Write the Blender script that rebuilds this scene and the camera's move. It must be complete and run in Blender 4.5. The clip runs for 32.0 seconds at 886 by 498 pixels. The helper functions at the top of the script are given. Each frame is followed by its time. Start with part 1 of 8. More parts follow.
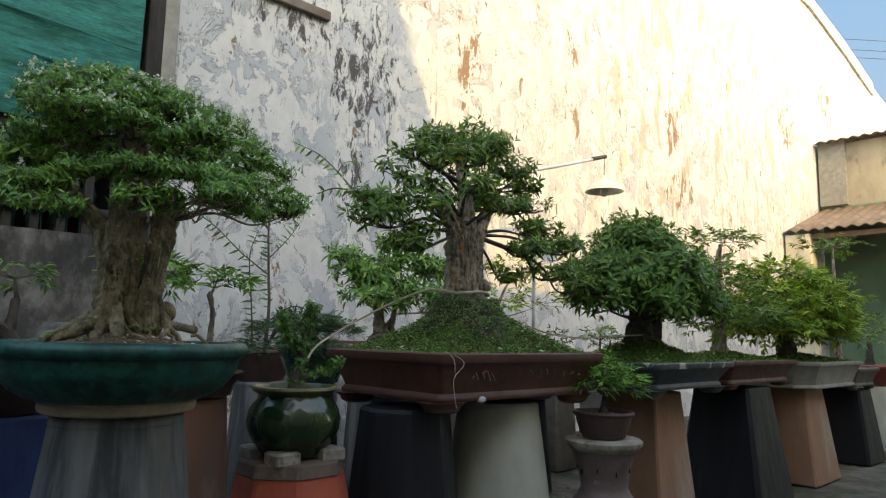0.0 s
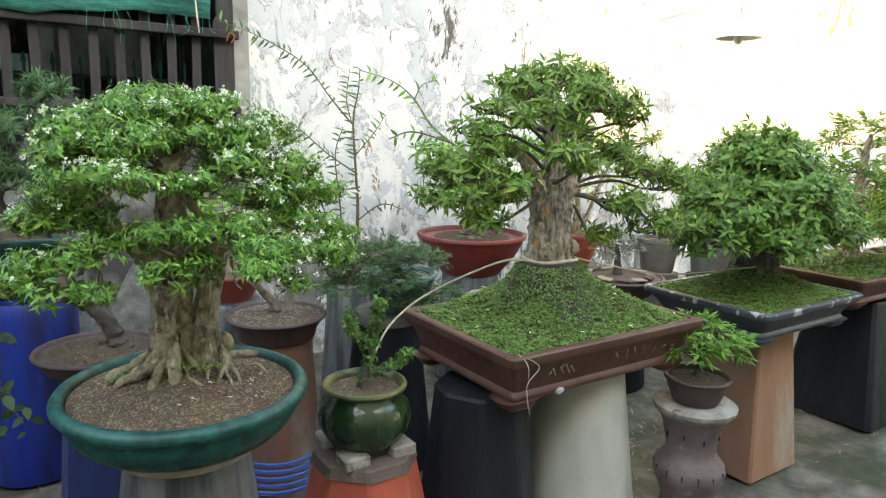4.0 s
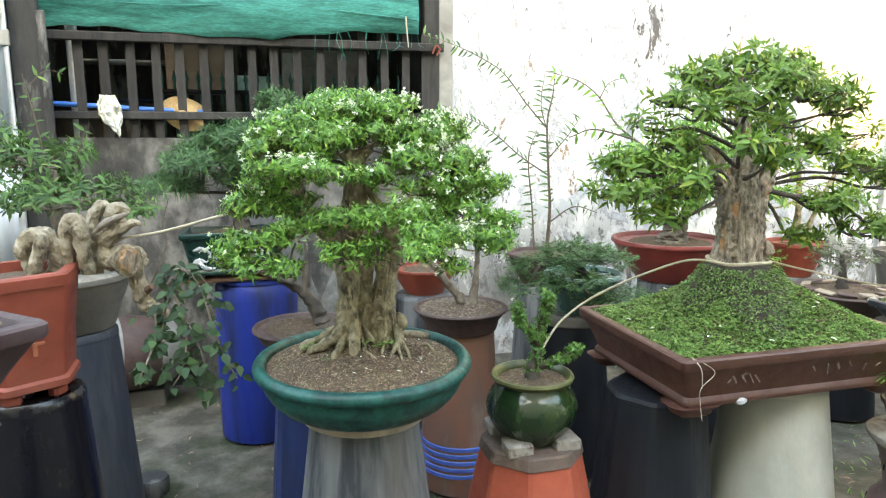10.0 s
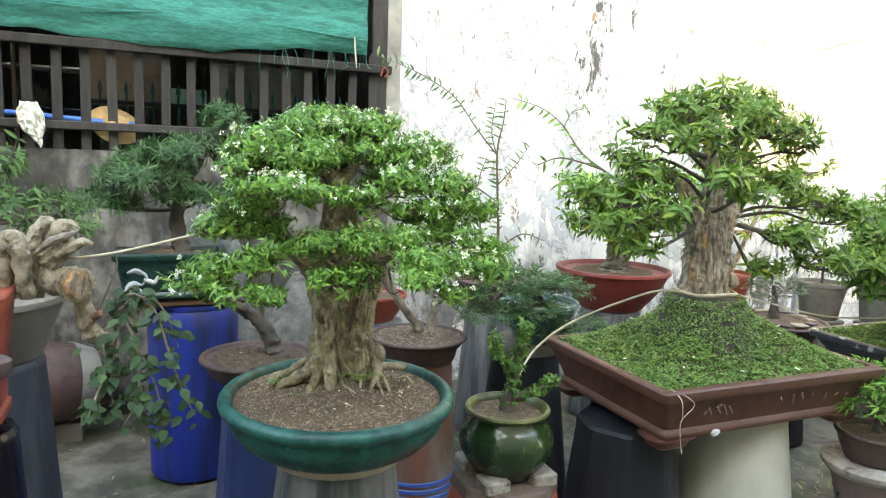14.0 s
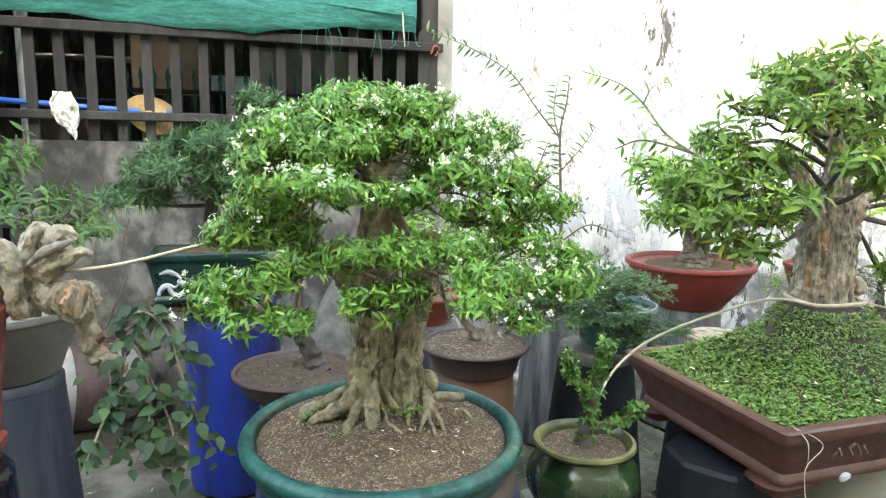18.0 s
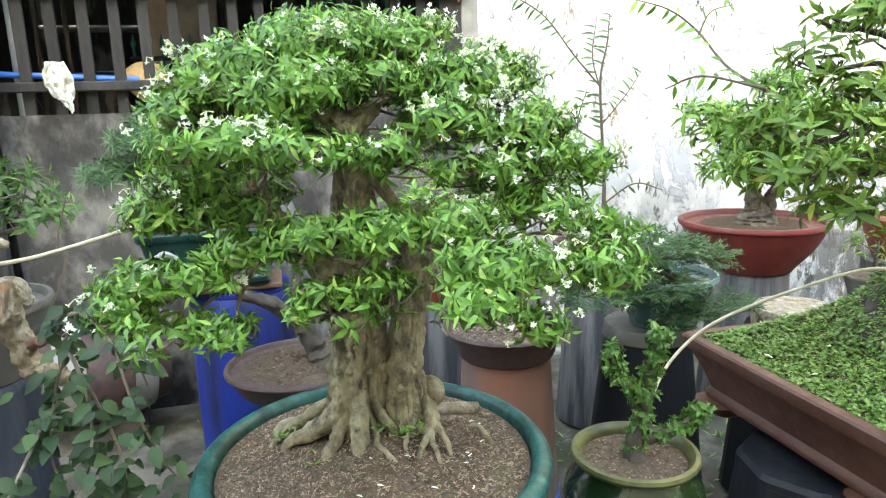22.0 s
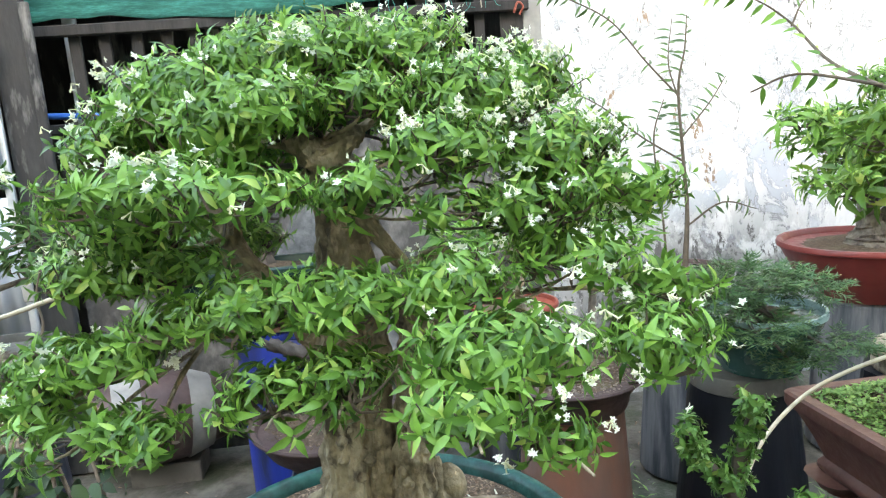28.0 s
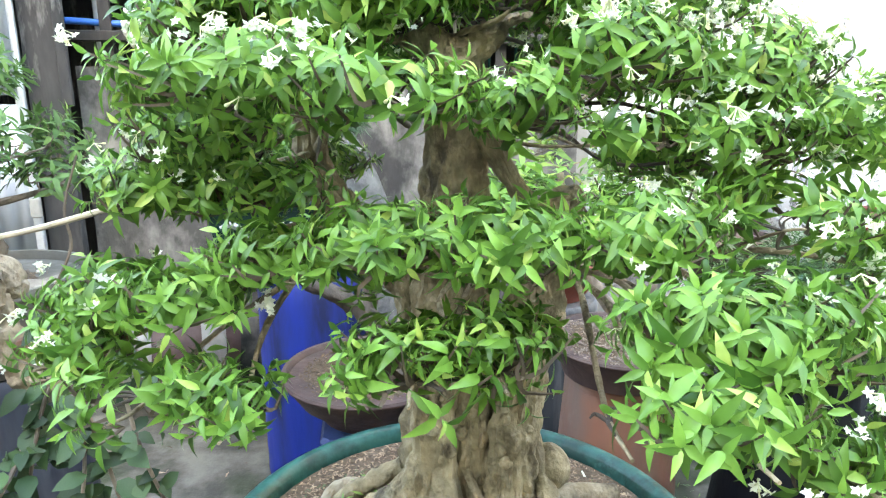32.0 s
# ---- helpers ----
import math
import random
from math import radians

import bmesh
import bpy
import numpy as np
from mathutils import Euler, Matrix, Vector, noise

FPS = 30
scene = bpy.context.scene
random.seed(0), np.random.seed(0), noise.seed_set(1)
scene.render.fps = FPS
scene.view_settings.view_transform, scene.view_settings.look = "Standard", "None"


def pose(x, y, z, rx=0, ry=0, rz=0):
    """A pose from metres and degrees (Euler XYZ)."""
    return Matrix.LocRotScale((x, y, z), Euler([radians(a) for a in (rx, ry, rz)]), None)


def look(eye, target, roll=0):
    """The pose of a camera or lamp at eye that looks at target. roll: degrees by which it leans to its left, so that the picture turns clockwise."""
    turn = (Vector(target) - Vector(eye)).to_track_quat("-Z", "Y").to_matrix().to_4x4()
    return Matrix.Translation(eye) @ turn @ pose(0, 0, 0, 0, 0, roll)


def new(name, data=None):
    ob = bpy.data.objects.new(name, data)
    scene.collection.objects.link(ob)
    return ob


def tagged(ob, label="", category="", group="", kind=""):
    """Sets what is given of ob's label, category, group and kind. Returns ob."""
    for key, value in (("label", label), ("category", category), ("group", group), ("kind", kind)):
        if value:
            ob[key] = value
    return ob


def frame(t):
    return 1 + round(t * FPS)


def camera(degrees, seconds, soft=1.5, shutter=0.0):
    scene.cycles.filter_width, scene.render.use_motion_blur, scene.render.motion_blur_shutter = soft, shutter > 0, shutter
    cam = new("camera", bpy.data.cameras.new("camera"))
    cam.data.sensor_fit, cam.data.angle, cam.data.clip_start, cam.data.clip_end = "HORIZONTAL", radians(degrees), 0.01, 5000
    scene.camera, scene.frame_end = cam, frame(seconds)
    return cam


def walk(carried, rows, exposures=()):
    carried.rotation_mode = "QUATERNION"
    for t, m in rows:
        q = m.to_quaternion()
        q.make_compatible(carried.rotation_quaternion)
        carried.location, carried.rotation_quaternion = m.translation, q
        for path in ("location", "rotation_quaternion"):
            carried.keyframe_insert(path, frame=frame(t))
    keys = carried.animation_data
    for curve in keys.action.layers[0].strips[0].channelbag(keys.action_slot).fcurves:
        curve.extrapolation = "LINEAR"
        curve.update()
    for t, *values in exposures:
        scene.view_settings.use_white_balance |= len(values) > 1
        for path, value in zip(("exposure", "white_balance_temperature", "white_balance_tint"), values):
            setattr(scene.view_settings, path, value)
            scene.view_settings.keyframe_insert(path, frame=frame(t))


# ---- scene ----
cam = camera(67.2, 32.0, 1.2)
PATH = [
    (0, (-0.020, -0.094, 1.032), (1.330, 1.359, 1.291), 1.21),
    (0.5, (-0.025, -0.090, 1.036), (1.352, 1.339, 1.283), 2.06),
    (1, (-0.025, -0.071, 1.042), (1.354, 1.359, 1.275), 2.44),
    (1.5, (-0.002, -0.028, 1.074), (1.318, 1.458, 1.294), 3.10),
    (2, (0.031, 0.032, 1.277), (1.224, 1.637, 1.240), 2.56),
    (2.5, (0.044, 0.024, 1.521), (1.204, 1.634, 1.270), 1.91),
    (3, (0.085, 0.021, 1.609), (1.217, 1.641, 1.303), 1.75),
    (3.5, (0.149, 0.025, 1.656), (1.261, 1.652, 1.318), 1.62),
    (4, (0.217, 0.030, 1.676), (1.311, 1.667, 1.320), 1.39),
    (4.5, (0.272, 0.029, 1.681), (1.336, 1.681, 1.312), 0.92),
    (5, (0.305, 0.006, 1.676), (1.290, 1.712, 1.329), 0.74),
    (5.5, (0.330, -0.018, 1.671), (1.243, 1.732, 1.344), 1.30),
    (6, (0.315, -0.049, 1.674), (1.205, 1.715, 1.361), 1.85),
    (6.5, (0.320, -0.062, 1.661), (1.182, 1.716, 1.350), 1.55),
    (7, (0.319, -0.066, 1.652), (1.126, 1.736, 1.334), 1.09),
    (7.5, (0.316, -0.069, 1.648), (1.083, 1.748, 1.320), 1.31),
    (8, (0.322, -0.073, 1.649), (1.070, 1.751, 1.316), 1.08),
    (8.5, (0.313, -0.075, 1.653), (1.047, 1.754, 1.317), 0.58),
    (9, (0.315, -0.075, 1.646), (1.007, 1.771, 1.315), 0.39),
    (9.5, (0.317, -0.073, 1.646), (0.948, 1.795, 1.312), 0.01),
    (10, (0.313, -0.086, 1.634), (0.835, 1.816, 1.301), -0.07),
    (10.5, (0.310, -0.097, 1.629), (0.729, 1.829, 1.291), 0.48),
    (11, (0.293, -0.071, 1.636), (0.702, 1.858, 1.305), 0.90),
    (11.5, (0.271, -0.037, 1.644), (0.733, 1.882, 1.321), 1.48),
    (12, (0.235, -0.007, 1.647), (0.744, 1.903, 1.344), 1.86),
    (12.5, (0.220, 0.013, 1.643), (0.794, 1.909, 1.367), 1.89),
    (13, (0.196, 0.040, 1.639), (0.844, 1.914, 1.380), 2.37),
    (13.5, (0.164, 0.053, 1.635), (0.872, 1.907, 1.384), 2.35),
    (14, (0.160, 0.057, 1.626), (0.920, 1.890, 1.369), 2.01),
    (14.5, (0.187, 0.112, 1.621), (0.885, 1.964, 1.335), 1.75),
    (15, (0.255, 0.167, 1.634), (0.823, 2.058, 1.319), 1.36),
    (15.5, (0.299, 0.209, 1.628), (0.788, 2.122, 1.312), 0.92),
    (16, (0.308, 0.238, 1.629), (0.767, 2.158, 1.311), 0.04),
    (16.5, (0.311, 0.266, 1.629), (0.755, 2.190, 1.309), -0.46),
    (17, (0.313, 0.299, 1.627), (0.750, 2.224, 1.305), -0.74),
    (17.5, (0.312, 0.340, 1.629), (0.752, 2.264, 1.304), -0.89),
    (18, (0.265, 0.383, 1.633), (0.875, 2.263, 1.326), 0.91),
    (18.5, (0.229, 0.410, 1.627), (0.917, 2.265, 1.336), 1.75),
    (19, (0.210, 0.422, 1.603), (0.953, 2.257, 1.321), 1.83),
    (19.5, (0.221, 0.437, 1.620), (0.950, 2.276, 1.328), 2.35),
    (20, (0.248, 0.434, 1.626), (1.012, 2.260, 1.341), 2.63),
    (20.5, (0.249, 0.453, 1.621), (1.047, 2.267, 1.351), 2.43),
    (21, (0.287, 0.523, 1.601), (1.014, 2.365, 1.319), 1.29),
    (21.5, (0.365, 0.617, 1.582), (0.965, 2.494, 1.242), -0.32),
    (22, (0.449, 0.688, 1.594), (0.921, 2.588, 1.185), -1.83),
    (22.5, (0.472, 0.716, 1.589), (0.798, 2.638, 1.145), -3.50),
    (23, (0.477, 0.749, 1.604), (0.763, 2.671, 1.133), -3.77),
    (23.5, (0.462, 0.795, 1.610), (0.861, 2.709, 1.187), -2.88),
    (24, (0.426, 0.839, 1.617), (0.867, 2.756, 1.252), -1.38),
    (24.5, (0.398, 0.873, 1.611), (0.909, 2.776, 1.267), 0.07),
    (25, (0.378, 0.895, 1.590), (1.029, 2.757, 1.255), 1.28),
    (25.5, (0.396, 0.913, 1.597), (1.064, 2.766, 1.252), 1.49),
    (26, (0.457, 0.916, 1.604), (0.961, 2.819, 1.253), 0.23),
    (26.5, (0.523, 0.907, 1.602), (0.946, 2.831, 1.256), -1.42),
    (27, (0.569, 0.907, 1.597), (0.934, 2.844, 1.255), -2.63),
    (27.5, (0.597, 0.911, 1.591), (0.892, 2.860, 1.255), -3.70),
    (28, (0.612, 0.913, 1.587), (0.838, 2.872, 1.254), -4.52),
    (28.5, (0.619, 0.916, 1.586), (0.791, 2.881, 1.255), -4.99),
    (29, (0.623, 0.919, 1.586), (0.759, 2.886, 1.249), -5.21),
    (29.5, (0.631, 0.925, 1.581), (0.729, 2.892, 1.234), -5.16),
    (30, (0.635, 0.921, 1.573), (0.692, 2.886, 1.206), -5.53),
    (30.5, (0.623, 0.920, 1.564), (0.616, 2.881, 1.173), -5.68),
    (31, (0.572, 0.955, 1.553), (0.565, 2.911, 1.133), -3.48),
    (31.5, (0.519, 1.024, 1.551), (0.573, 2.971, 1.096), -2.24),
    (32, (0.480, 1.094, 1.548), (0.702, 3.023, 1.069), 0.06),
]
EXPOSURES = [(0.0, 2.46, 9100, 7), (1.6, 2.46, 9100, 7), (2.0, 2.76, 9100, 7), (2.5, 3.1, 9200, 6), (4.5, 4.02, 10000, 5), (6.0, 4.14, 10000, 5), (8.0, 4.15, 10000, 5), (9.5, 4.36, 10000, 5), (12.0, 4.46, 10000, 5), (14.0, 4.23, 10000, 5), (15.5, 4.27, 10000, 5), (18.0, 4.44, 9900, 6), (20.0, 4.35, 9700, 6), (21.0, 4.3, 9700, 6), (23.0, 4.72, 9600, 7), (26.0, 4.40, 9300, 8), (30.0, 4.44, 9200, 9), (31.0, 4.80, 9200, 9), (32.0, 5.0, 9200, 9)]
walk(cam, [(t, look(eye, target, roll)) for t, eye, target, roll in PATH], EXPOSURES)

# ---- sky and sun ----
# x runs along the tall white wall, y towards it, the ground is z = 0
SUN_WAY = Vector((0.3, 1.0, -0.55)).normalized()
world = bpy.data.worlds.new("world")
scene.world = world
world.use_nodes = True
wn = world.node_tree
sky = wn.nodes.new("ShaderNodeTexSky")
sky.sky_type = "NISHITA"
sky.sun_disc = False
sky.sun_elevation = math.asin(-SUN_WAY.z)
sky.sun_rotation = math.atan2(-SUN_WAY.x, -SUN_WAY.y)
wn.links.new(sky.outputs["Color"], wn.nodes["Background"].inputs["Color"])
wn.nodes["Background"].inputs["Strength"].default_value = 0.15
sun_data = bpy.data.lights.new("sun", "SUN")
sun_data.energy = 0.78
sun_data.angle = radians(0.6)
sun_data.color = (1.0, 0.73, 0.38)
sun = new("sun", sun_data)
sun.matrix_world = look((-6, -12, 12), Vector((-6, -12, 12)) + SUN_WAY)

# ---- materials ----


def surface(name, c1, c2, scale=9.0, c3=None, rough=0.6, bump=0.25, bump_scale=70.0, streak=1.0, edge=(0.35, 0.65), metal=0.0, coat=0.0,
            edge3=(0.55, 0.7), scale3=3.0, island=0.0, ob_random=0.0, translucent=0.0, spec=0.5):
    """A node material: two colours mixed by noise, a third in patches, fine relief; streak > 1 draws the noise out downwards."""
    m = bpy.data.materials.new(name)
    m.use_nodes = True
    t = m.node_tree
    n, l = t.nodes, t.links
    b = n["Principled BSDF"]
    co = n.new("ShaderNodeTexCoord")
    mp = n.new("ShaderNodeMapping")
    mp.inputs["Scale"].default_value = (1, 1, 1 / streak)
    l.new(co.outputs["Object"], mp.inputs["Vector"])

    def fac(sc, lo, hi, detail=6.0):
        no = n.new("ShaderNodeTexNoise")
        no.inputs["Scale"].default_value = sc
        no.inputs["Detail"].default_value = detail
        no.inputs["Roughness"].default_value = 0.62
        l.new(mp.outputs["Vector"], no.inputs["Vector"])
        r = n.new("ShaderNodeMapRange")
        r.inputs["From Min"].default_value = lo
        r.inputs["From Max"].default_value = hi
        l.new(no.outputs["Fac"], r.inputs["Value"])
        return r.outputs["Result"]

    def mix(f, a, c):
        x = n.new("ShaderNodeMix")
        x.data_type = "RGBA"
        if isinstance(f, float):
            x.inputs["Factor"].default_value = f
        else:
            l.new(f, x.inputs["Factor"])
        for i, v in ((6, a), (7, c)):
            if isinstance(v, tuple):
                x.inputs[i].default_value = (*v, 1)
            else:
                l.new(v, x.inputs[i])
        return x.outputs[2]

    col = mix(fac(scale, *edge), c1, c2)
    if c3:
        col = mix(fac(scale3, *edge3), col, c3)
    if island or ob_random:
        h = n.new("ShaderNodeHueSaturation")
        l.new(col, h.inputs["Color"])
        if island:
            g = n.new("ShaderNodeNewGeometry")
            src, amount = g.outputs["Random Per Island"], island
        else:
            g = n.new("ShaderNodeObjectInfo")
            src, amount = g.outputs["Random"], ob_random
        r = n.new("ShaderNodeMapRange")
        r.inputs["To Min"].default_value = 1 - amount
        r.inputs["To Max"].default_value = 1 + amount
        l.new(src, r.inputs["Value"])
        l.new(r.outputs["Result"], h.inputs["Value"])
        col = h.outputs["Color"]
    l.new(col, b.inputs["Base Color"])
    rr = n.new("ShaderNodeMapRange")
    rr.inputs["To Min"].default_value = max(0.03, rough - 0.12)
    rr.inputs["To Max"].default_value = min(1.0, rough + 0.12)
    l.new(fac(scale * 2.3, 0.3, 0.7), rr.inputs["Value"])
    l.new(rr.outputs["Result"], b.inputs["Roughness"])
    b.inputs["Metallic"].default_value = metal
    b.inputs["Coat Weight"].default_value = coat
    b.inputs["Coat Roughness"].default_value = 0.12
    b.inputs["Specular IOR Level"].default_value = spec
    if bump:
        bu = n.new("ShaderNodeBump")
        bu.inputs["Strength"].default_value = bump
        bu.inputs["Distance"].default_value = 0.01
        no = n.new("ShaderNodeTexNoise")
        no.inputs["Scale"].default_value = bump_scale
        no.inputs["Detail"].default_value = 5
        l.new(mp.outputs["Vector"], no.inputs["Vector"])
        l.new(no.outputs["Fac"], bu.inputs["Height"])
        l.new(bu.outputs["Normal"], b.inputs["Normal"])
    if translucent:
        tr = n.new("ShaderNodeBsdfTranslucent")
        l.new(col, tr.inputs["Color"])
        mx = n.new("ShaderNodeMixShader")
        mx.inputs["Fac"].default_value = translucent
        l.new(b.outputs["BSDF"], mx.inputs[1])
        l.new(tr.outputs["BSDF"], mx.inputs[2])
        l.new(mx.outputs["Shader"], n["Material Output"].inputs["Surface"])
    return m


def wall_paint(name):
    """Old white limewash: peeled grey patches, black mould and drips that run down."""
    m = bpy.data.materials.new(name)
    m.use_nodes = True
    t = m.node_tree
    n, l = t.nodes, t.links
    b = n["Principled BSDF"]
    co = n.new("ShaderNodeTexCoord")

    def noise_fac(scale_xyz, sc, lo, hi, detail=8.0, rough=0.65, distort=0.0):
        mp = n.new("ShaderNodeMapping")
        mp.inputs["Scale"].default_value = scale_xyz
        l.new(co.outputs["Object"], mp.inputs["Vector"])
        no = n.new("ShaderNodeTexNoise")
        no.inputs["Scale"].default_value = sc
        no.inputs["Detail"].default_value = detail
        no.inputs["Roughness"].default_value = rough
        no.inputs["Distortion"].default_value = distort
        l.new(mp.outputs["Vector"], no.inputs["Vector"])
        r = n.new("ShaderNodeMapRange")
        r.interpolation_type = "SMOOTHSTEP"
        r.inputs["From Min"].default_value = lo
        r.inputs["From Max"].default_value = hi
        l.new(no.outputs["Fac"], r.inputs["Value"])
        return r.outputs["Result"]

    def mul(a, c):
        x = n.new("ShaderNodeMath")
        x.operation = "MULTIPLY"
        l.new(a, x.inputs[0])
        if isinstance(c, float):
            x.inputs[1].default_value = c
        else:
            l.new(c, x.inputs[1])
        return x.outputs[0]

    def mix(f, a, c):
        x = n.new("ShaderNodeMix")
        x.data_type = "RGBA"
        l.new(f, x.inputs["Factor"])
        for i, v in ((6, a), (7, c)):
            if isinstance(v, tuple):
                x.inputs[i].default_value = (*v, 1)
            else:
                l.new(v, x.inputs[i])
        return x.outputs[2]

    def blot(cx, cz, rx, rz):
        """1 in the middle of an upright oval on the wall, 0 outside."""
        a = n.new("ShaderNodeVectorMath")
        a.operation = "SUBTRACT"
        l.new(co.outputs["Object"], a.inputs[0])
        a.inputs[1].default_value = (cx, 0, cz)
        c = n.new("ShaderNodeVectorMath")
        c.operation = "MULTIPLY"
        l.new(a.outputs[0], c.inputs[0])
        c.inputs[1].default_value = (1 / rx, 0, 1 / rz)
        d = n.new("ShaderNodeVectorMath")
        d.operation = "LENGTH"
        l.new(c.outputs[0], d.inputs[0])
        r = n.new("ShaderNodeMapRange")
        r.interpolation_type = "SMOOTHSTEP"
        r.inputs["From Min"].default_value = 1.0
        r.inputs["From Max"].default_value = 0.15
        l.new(d.outputs["Value"], r.inputs["Value"])
        return r.outputs["Result"]

    def most(*f):
        out = f[0]
        for g in f[1:]:
            x = n.new("ShaderNodeMath")
            x.operation = "MAXIMUM"
            l.new(out, x.inputs[0])
            l.new(g, x.inputs[1])
            out = x.outputs[0]
        return out

    def over(noise_out, share, lo, hi):
        """Noise raised by a share, then cut to a sharp edge."""
        x = n.new("ShaderNodeMath")
        x.operation = "MULTIPLY_ADD"
        l.new(share, x.inputs[0])
        x.inputs[1].default_value = 0.155
        l.new(noise_out, x.inputs[2])
        r = n.new("ShaderNodeMapRange")
        r.interpolation_type = "SMOOTHSTEP"
        r.inputs["From Min"].default_value = lo
        r.inputs["From Max"].default_value = hi
        l.new(x.outputs[0], r.inputs["Value"])
        return r.outputs["Result"]

    peel = noise_fac((1, 1, 0.75), 4.2, 0.47, 0.50, 12.0, 0.72, 0.6)
    tone = mix(noise_fac((1, 1, 0.6), 1.1, 0.35, 0.65), (0.36, 0.385, 0.42), (0.47, 0.485, 0.49))
    white = mix(noise_fac((1, 1, 0.6), 9.0, 0.35, 0.65), (0.50, 0.505, 0.50), (0.57, 0.57, 0.555))
    col = mix(peel, tone, white)
    edge = mul(noise_fac((1, 1, 0.75), 4.2, 0.452, 0.468, 12.0, 0.72, 0.6), noise_fac((1, 1, 0.75), 4.2, 0.49, 0.474, 12.0, 0.72, 0.6))
    col = mix(mul(edge, noise_fac((1, 1, 1), 2.0, 0.4, 0.6)), col, (0.20, 0.20, 0.205))
    spots = most(blot(9.0, 3.15, 0.8, 0.7), blot(8.8, 4.15, 0.45, 0.7), blot(6.42, 4.5, 0.3, 0.4), blot(6.4, 3.65, 0.3, 0.45), blot(13.3, 5.2, 0.9, 0.9), blot(15.7, 6.2, 1.0, 1.0), blot(4.6, 3.9, 0.3, 1.0), blot(7.4, 3.84, 0.3, 0.35))
    flake = over(noise_fac((1.5, 1, 0.6), 4.6, 0.0, 1.0, 12.0, 0.75, 0.4), spots, 0.675, 0.69)
    col = mix(flake, col, (0.23, 0.155, 0.105))
    faint = noise_fac((1.4, 1, 0.5), 2.3, 0.535, 0.575, 10.0, 0.7, 0.5)
    col = mix(mul(mul(faint, blot(10.0, 4.6, 6.0, 5.0)), 0.8), col, (0.36, 0.30, 0.23))
    damp = most(blot(3.28, 3.3, 0.7, 1.1), blot(3.24, 2.5, 0.22, 0.65), blot(2.6, 3.6, 0.6, 0.4), blot(2.4, 0.55, 1.3, 0.6), blot(4.7, 0.5, 1.7, 0.55), blot(7.5, 0.4, 1.5, 0.5), blot(4.6, 5.2, 0.8, 0.8))
    mould = over(noise_fac((2.2, 2.2, 0.9), 5.5, 0.0, 1.0, 12.0, 0.8, 0.5), damp, 0.645, 0.69)
    col = mix(mould, col, (0.085, 0.08, 0.08))
    stain = mul(noise_fac((1.3, 1.3, 1.0), 4.0, 0.42, 0.52, 12.0, 0.75, 0.5), most(blot(2.5, 0.4, 1.6, 0.9), blot(4.9, 0.35, 2.0, 0.9), blot(7.6, 0.3, 1.7, 0.75)))
    col = mix(stain, col, (0.13, 0.128, 0.122))
    drip = mul(noise_fac((5.0, 5.0, 0.6), 1.9, 0.59, 0.64, 12.0, 0.78, 0.8), noise_fac((1, 1, 0.5), 0.9, 0.45, 0.6, 4.0))
    col = mix(mul(drip, 0.7), col, (0.16, 0.155, 0.15))
    l.new(col, b.inputs["Base Color"])
    b.inputs["Roughness"].default_value = 0.92
    b.inputs["Specular IOR Level"].default_value = 0.25
    bu = n.new("ShaderNodeBump")
    bu.inputs["Strength"].default_value = 0.45
    bu.inputs["Distance"].default_value = 0.012
    bu.invert = True
    l.new(peel, bu.inputs["Height"])
    l.new(bu.outputs["Normal"], b.inputs["Normal"])
    return m


def leaf_material(name, dark, light, yellow=(0.25, 0.30, 0.04), share=0.05, translucent=0.32, rough=0.38):
    m = bpy.data.materials.new(name)
    m.use_nodes = True
    t = m.node_tree
    n, l = t.nodes, t.links
    b = n["Principled BSDF"]
    g = n.new("ShaderNodeNewGeometry")
    oi = n.new("ShaderNodeObjectInfo")
    ad = n.new("ShaderNodeMath")
    ad.operation = "ADD"
    l.new(g.outputs["Random Per Island"], ad.inputs[0])
    l.new(oi.outputs["Random"], ad.inputs[1])
    fr = n.new("ShaderNodeMath")
    fr.operation = "FRACT"
    l.new(ad.outputs[0], fr.inputs[0])
    cr = n.new("ShaderNodeValToRGB")
    cr.color_ramp.elements[0].color = (*dark, 1)
    cr.color_ramp.elements[1].color = (*yellow, 1)
    e = cr.color_ramp.elements.new(1 - share - 0.02)
    e.color = (*light, 1)
    l.new(fr.outputs[0], cr.inputs["Fac"])
    co = n.new("ShaderNodeTexCoord")
    no = n.new("ShaderNodeTexNoise")
    no.inputs["Scale"].default_value = 90
    l.new(co.outputs["Object"], no.inputs["Vector"])
    hs = n.new("ShaderNodeHueSaturation")
    r = n.new("ShaderNodeMapRange")
    r.inputs["To Min"].default_value = 0.65
    r.inputs["To Max"].default_value = 1.35
    l.new(no.outputs["Fac"], r.inputs["Value"])
    l.new(r.outputs["Result"], hs.inputs["Value"])
    l.new(cr.outputs["Color"], hs.inputs["Color"])
    l.new(hs.outputs["Color"], b.inputs["Base Color"])
    b.inputs["Roughness"].default_value = rough
    b.inputs["Specular IOR Level"].default_value = 0.32
    tr = n.new("ShaderNodeBsdfTranslucent")
    l.new(hs.outputs["Color"], tr.inputs["Color"])
    mx = n.new("ShaderNodeMixShader")
    mx.inputs["Fac"].default_value = translucent
    l.new(b.outputs["BSDF"], mx.inputs[1])
    l.new(tr.outputs["BSDF"], mx.inputs[2])
    l.new(mx.outputs["Shader"], n["Material Output"].inputs["Surface"])
    return m


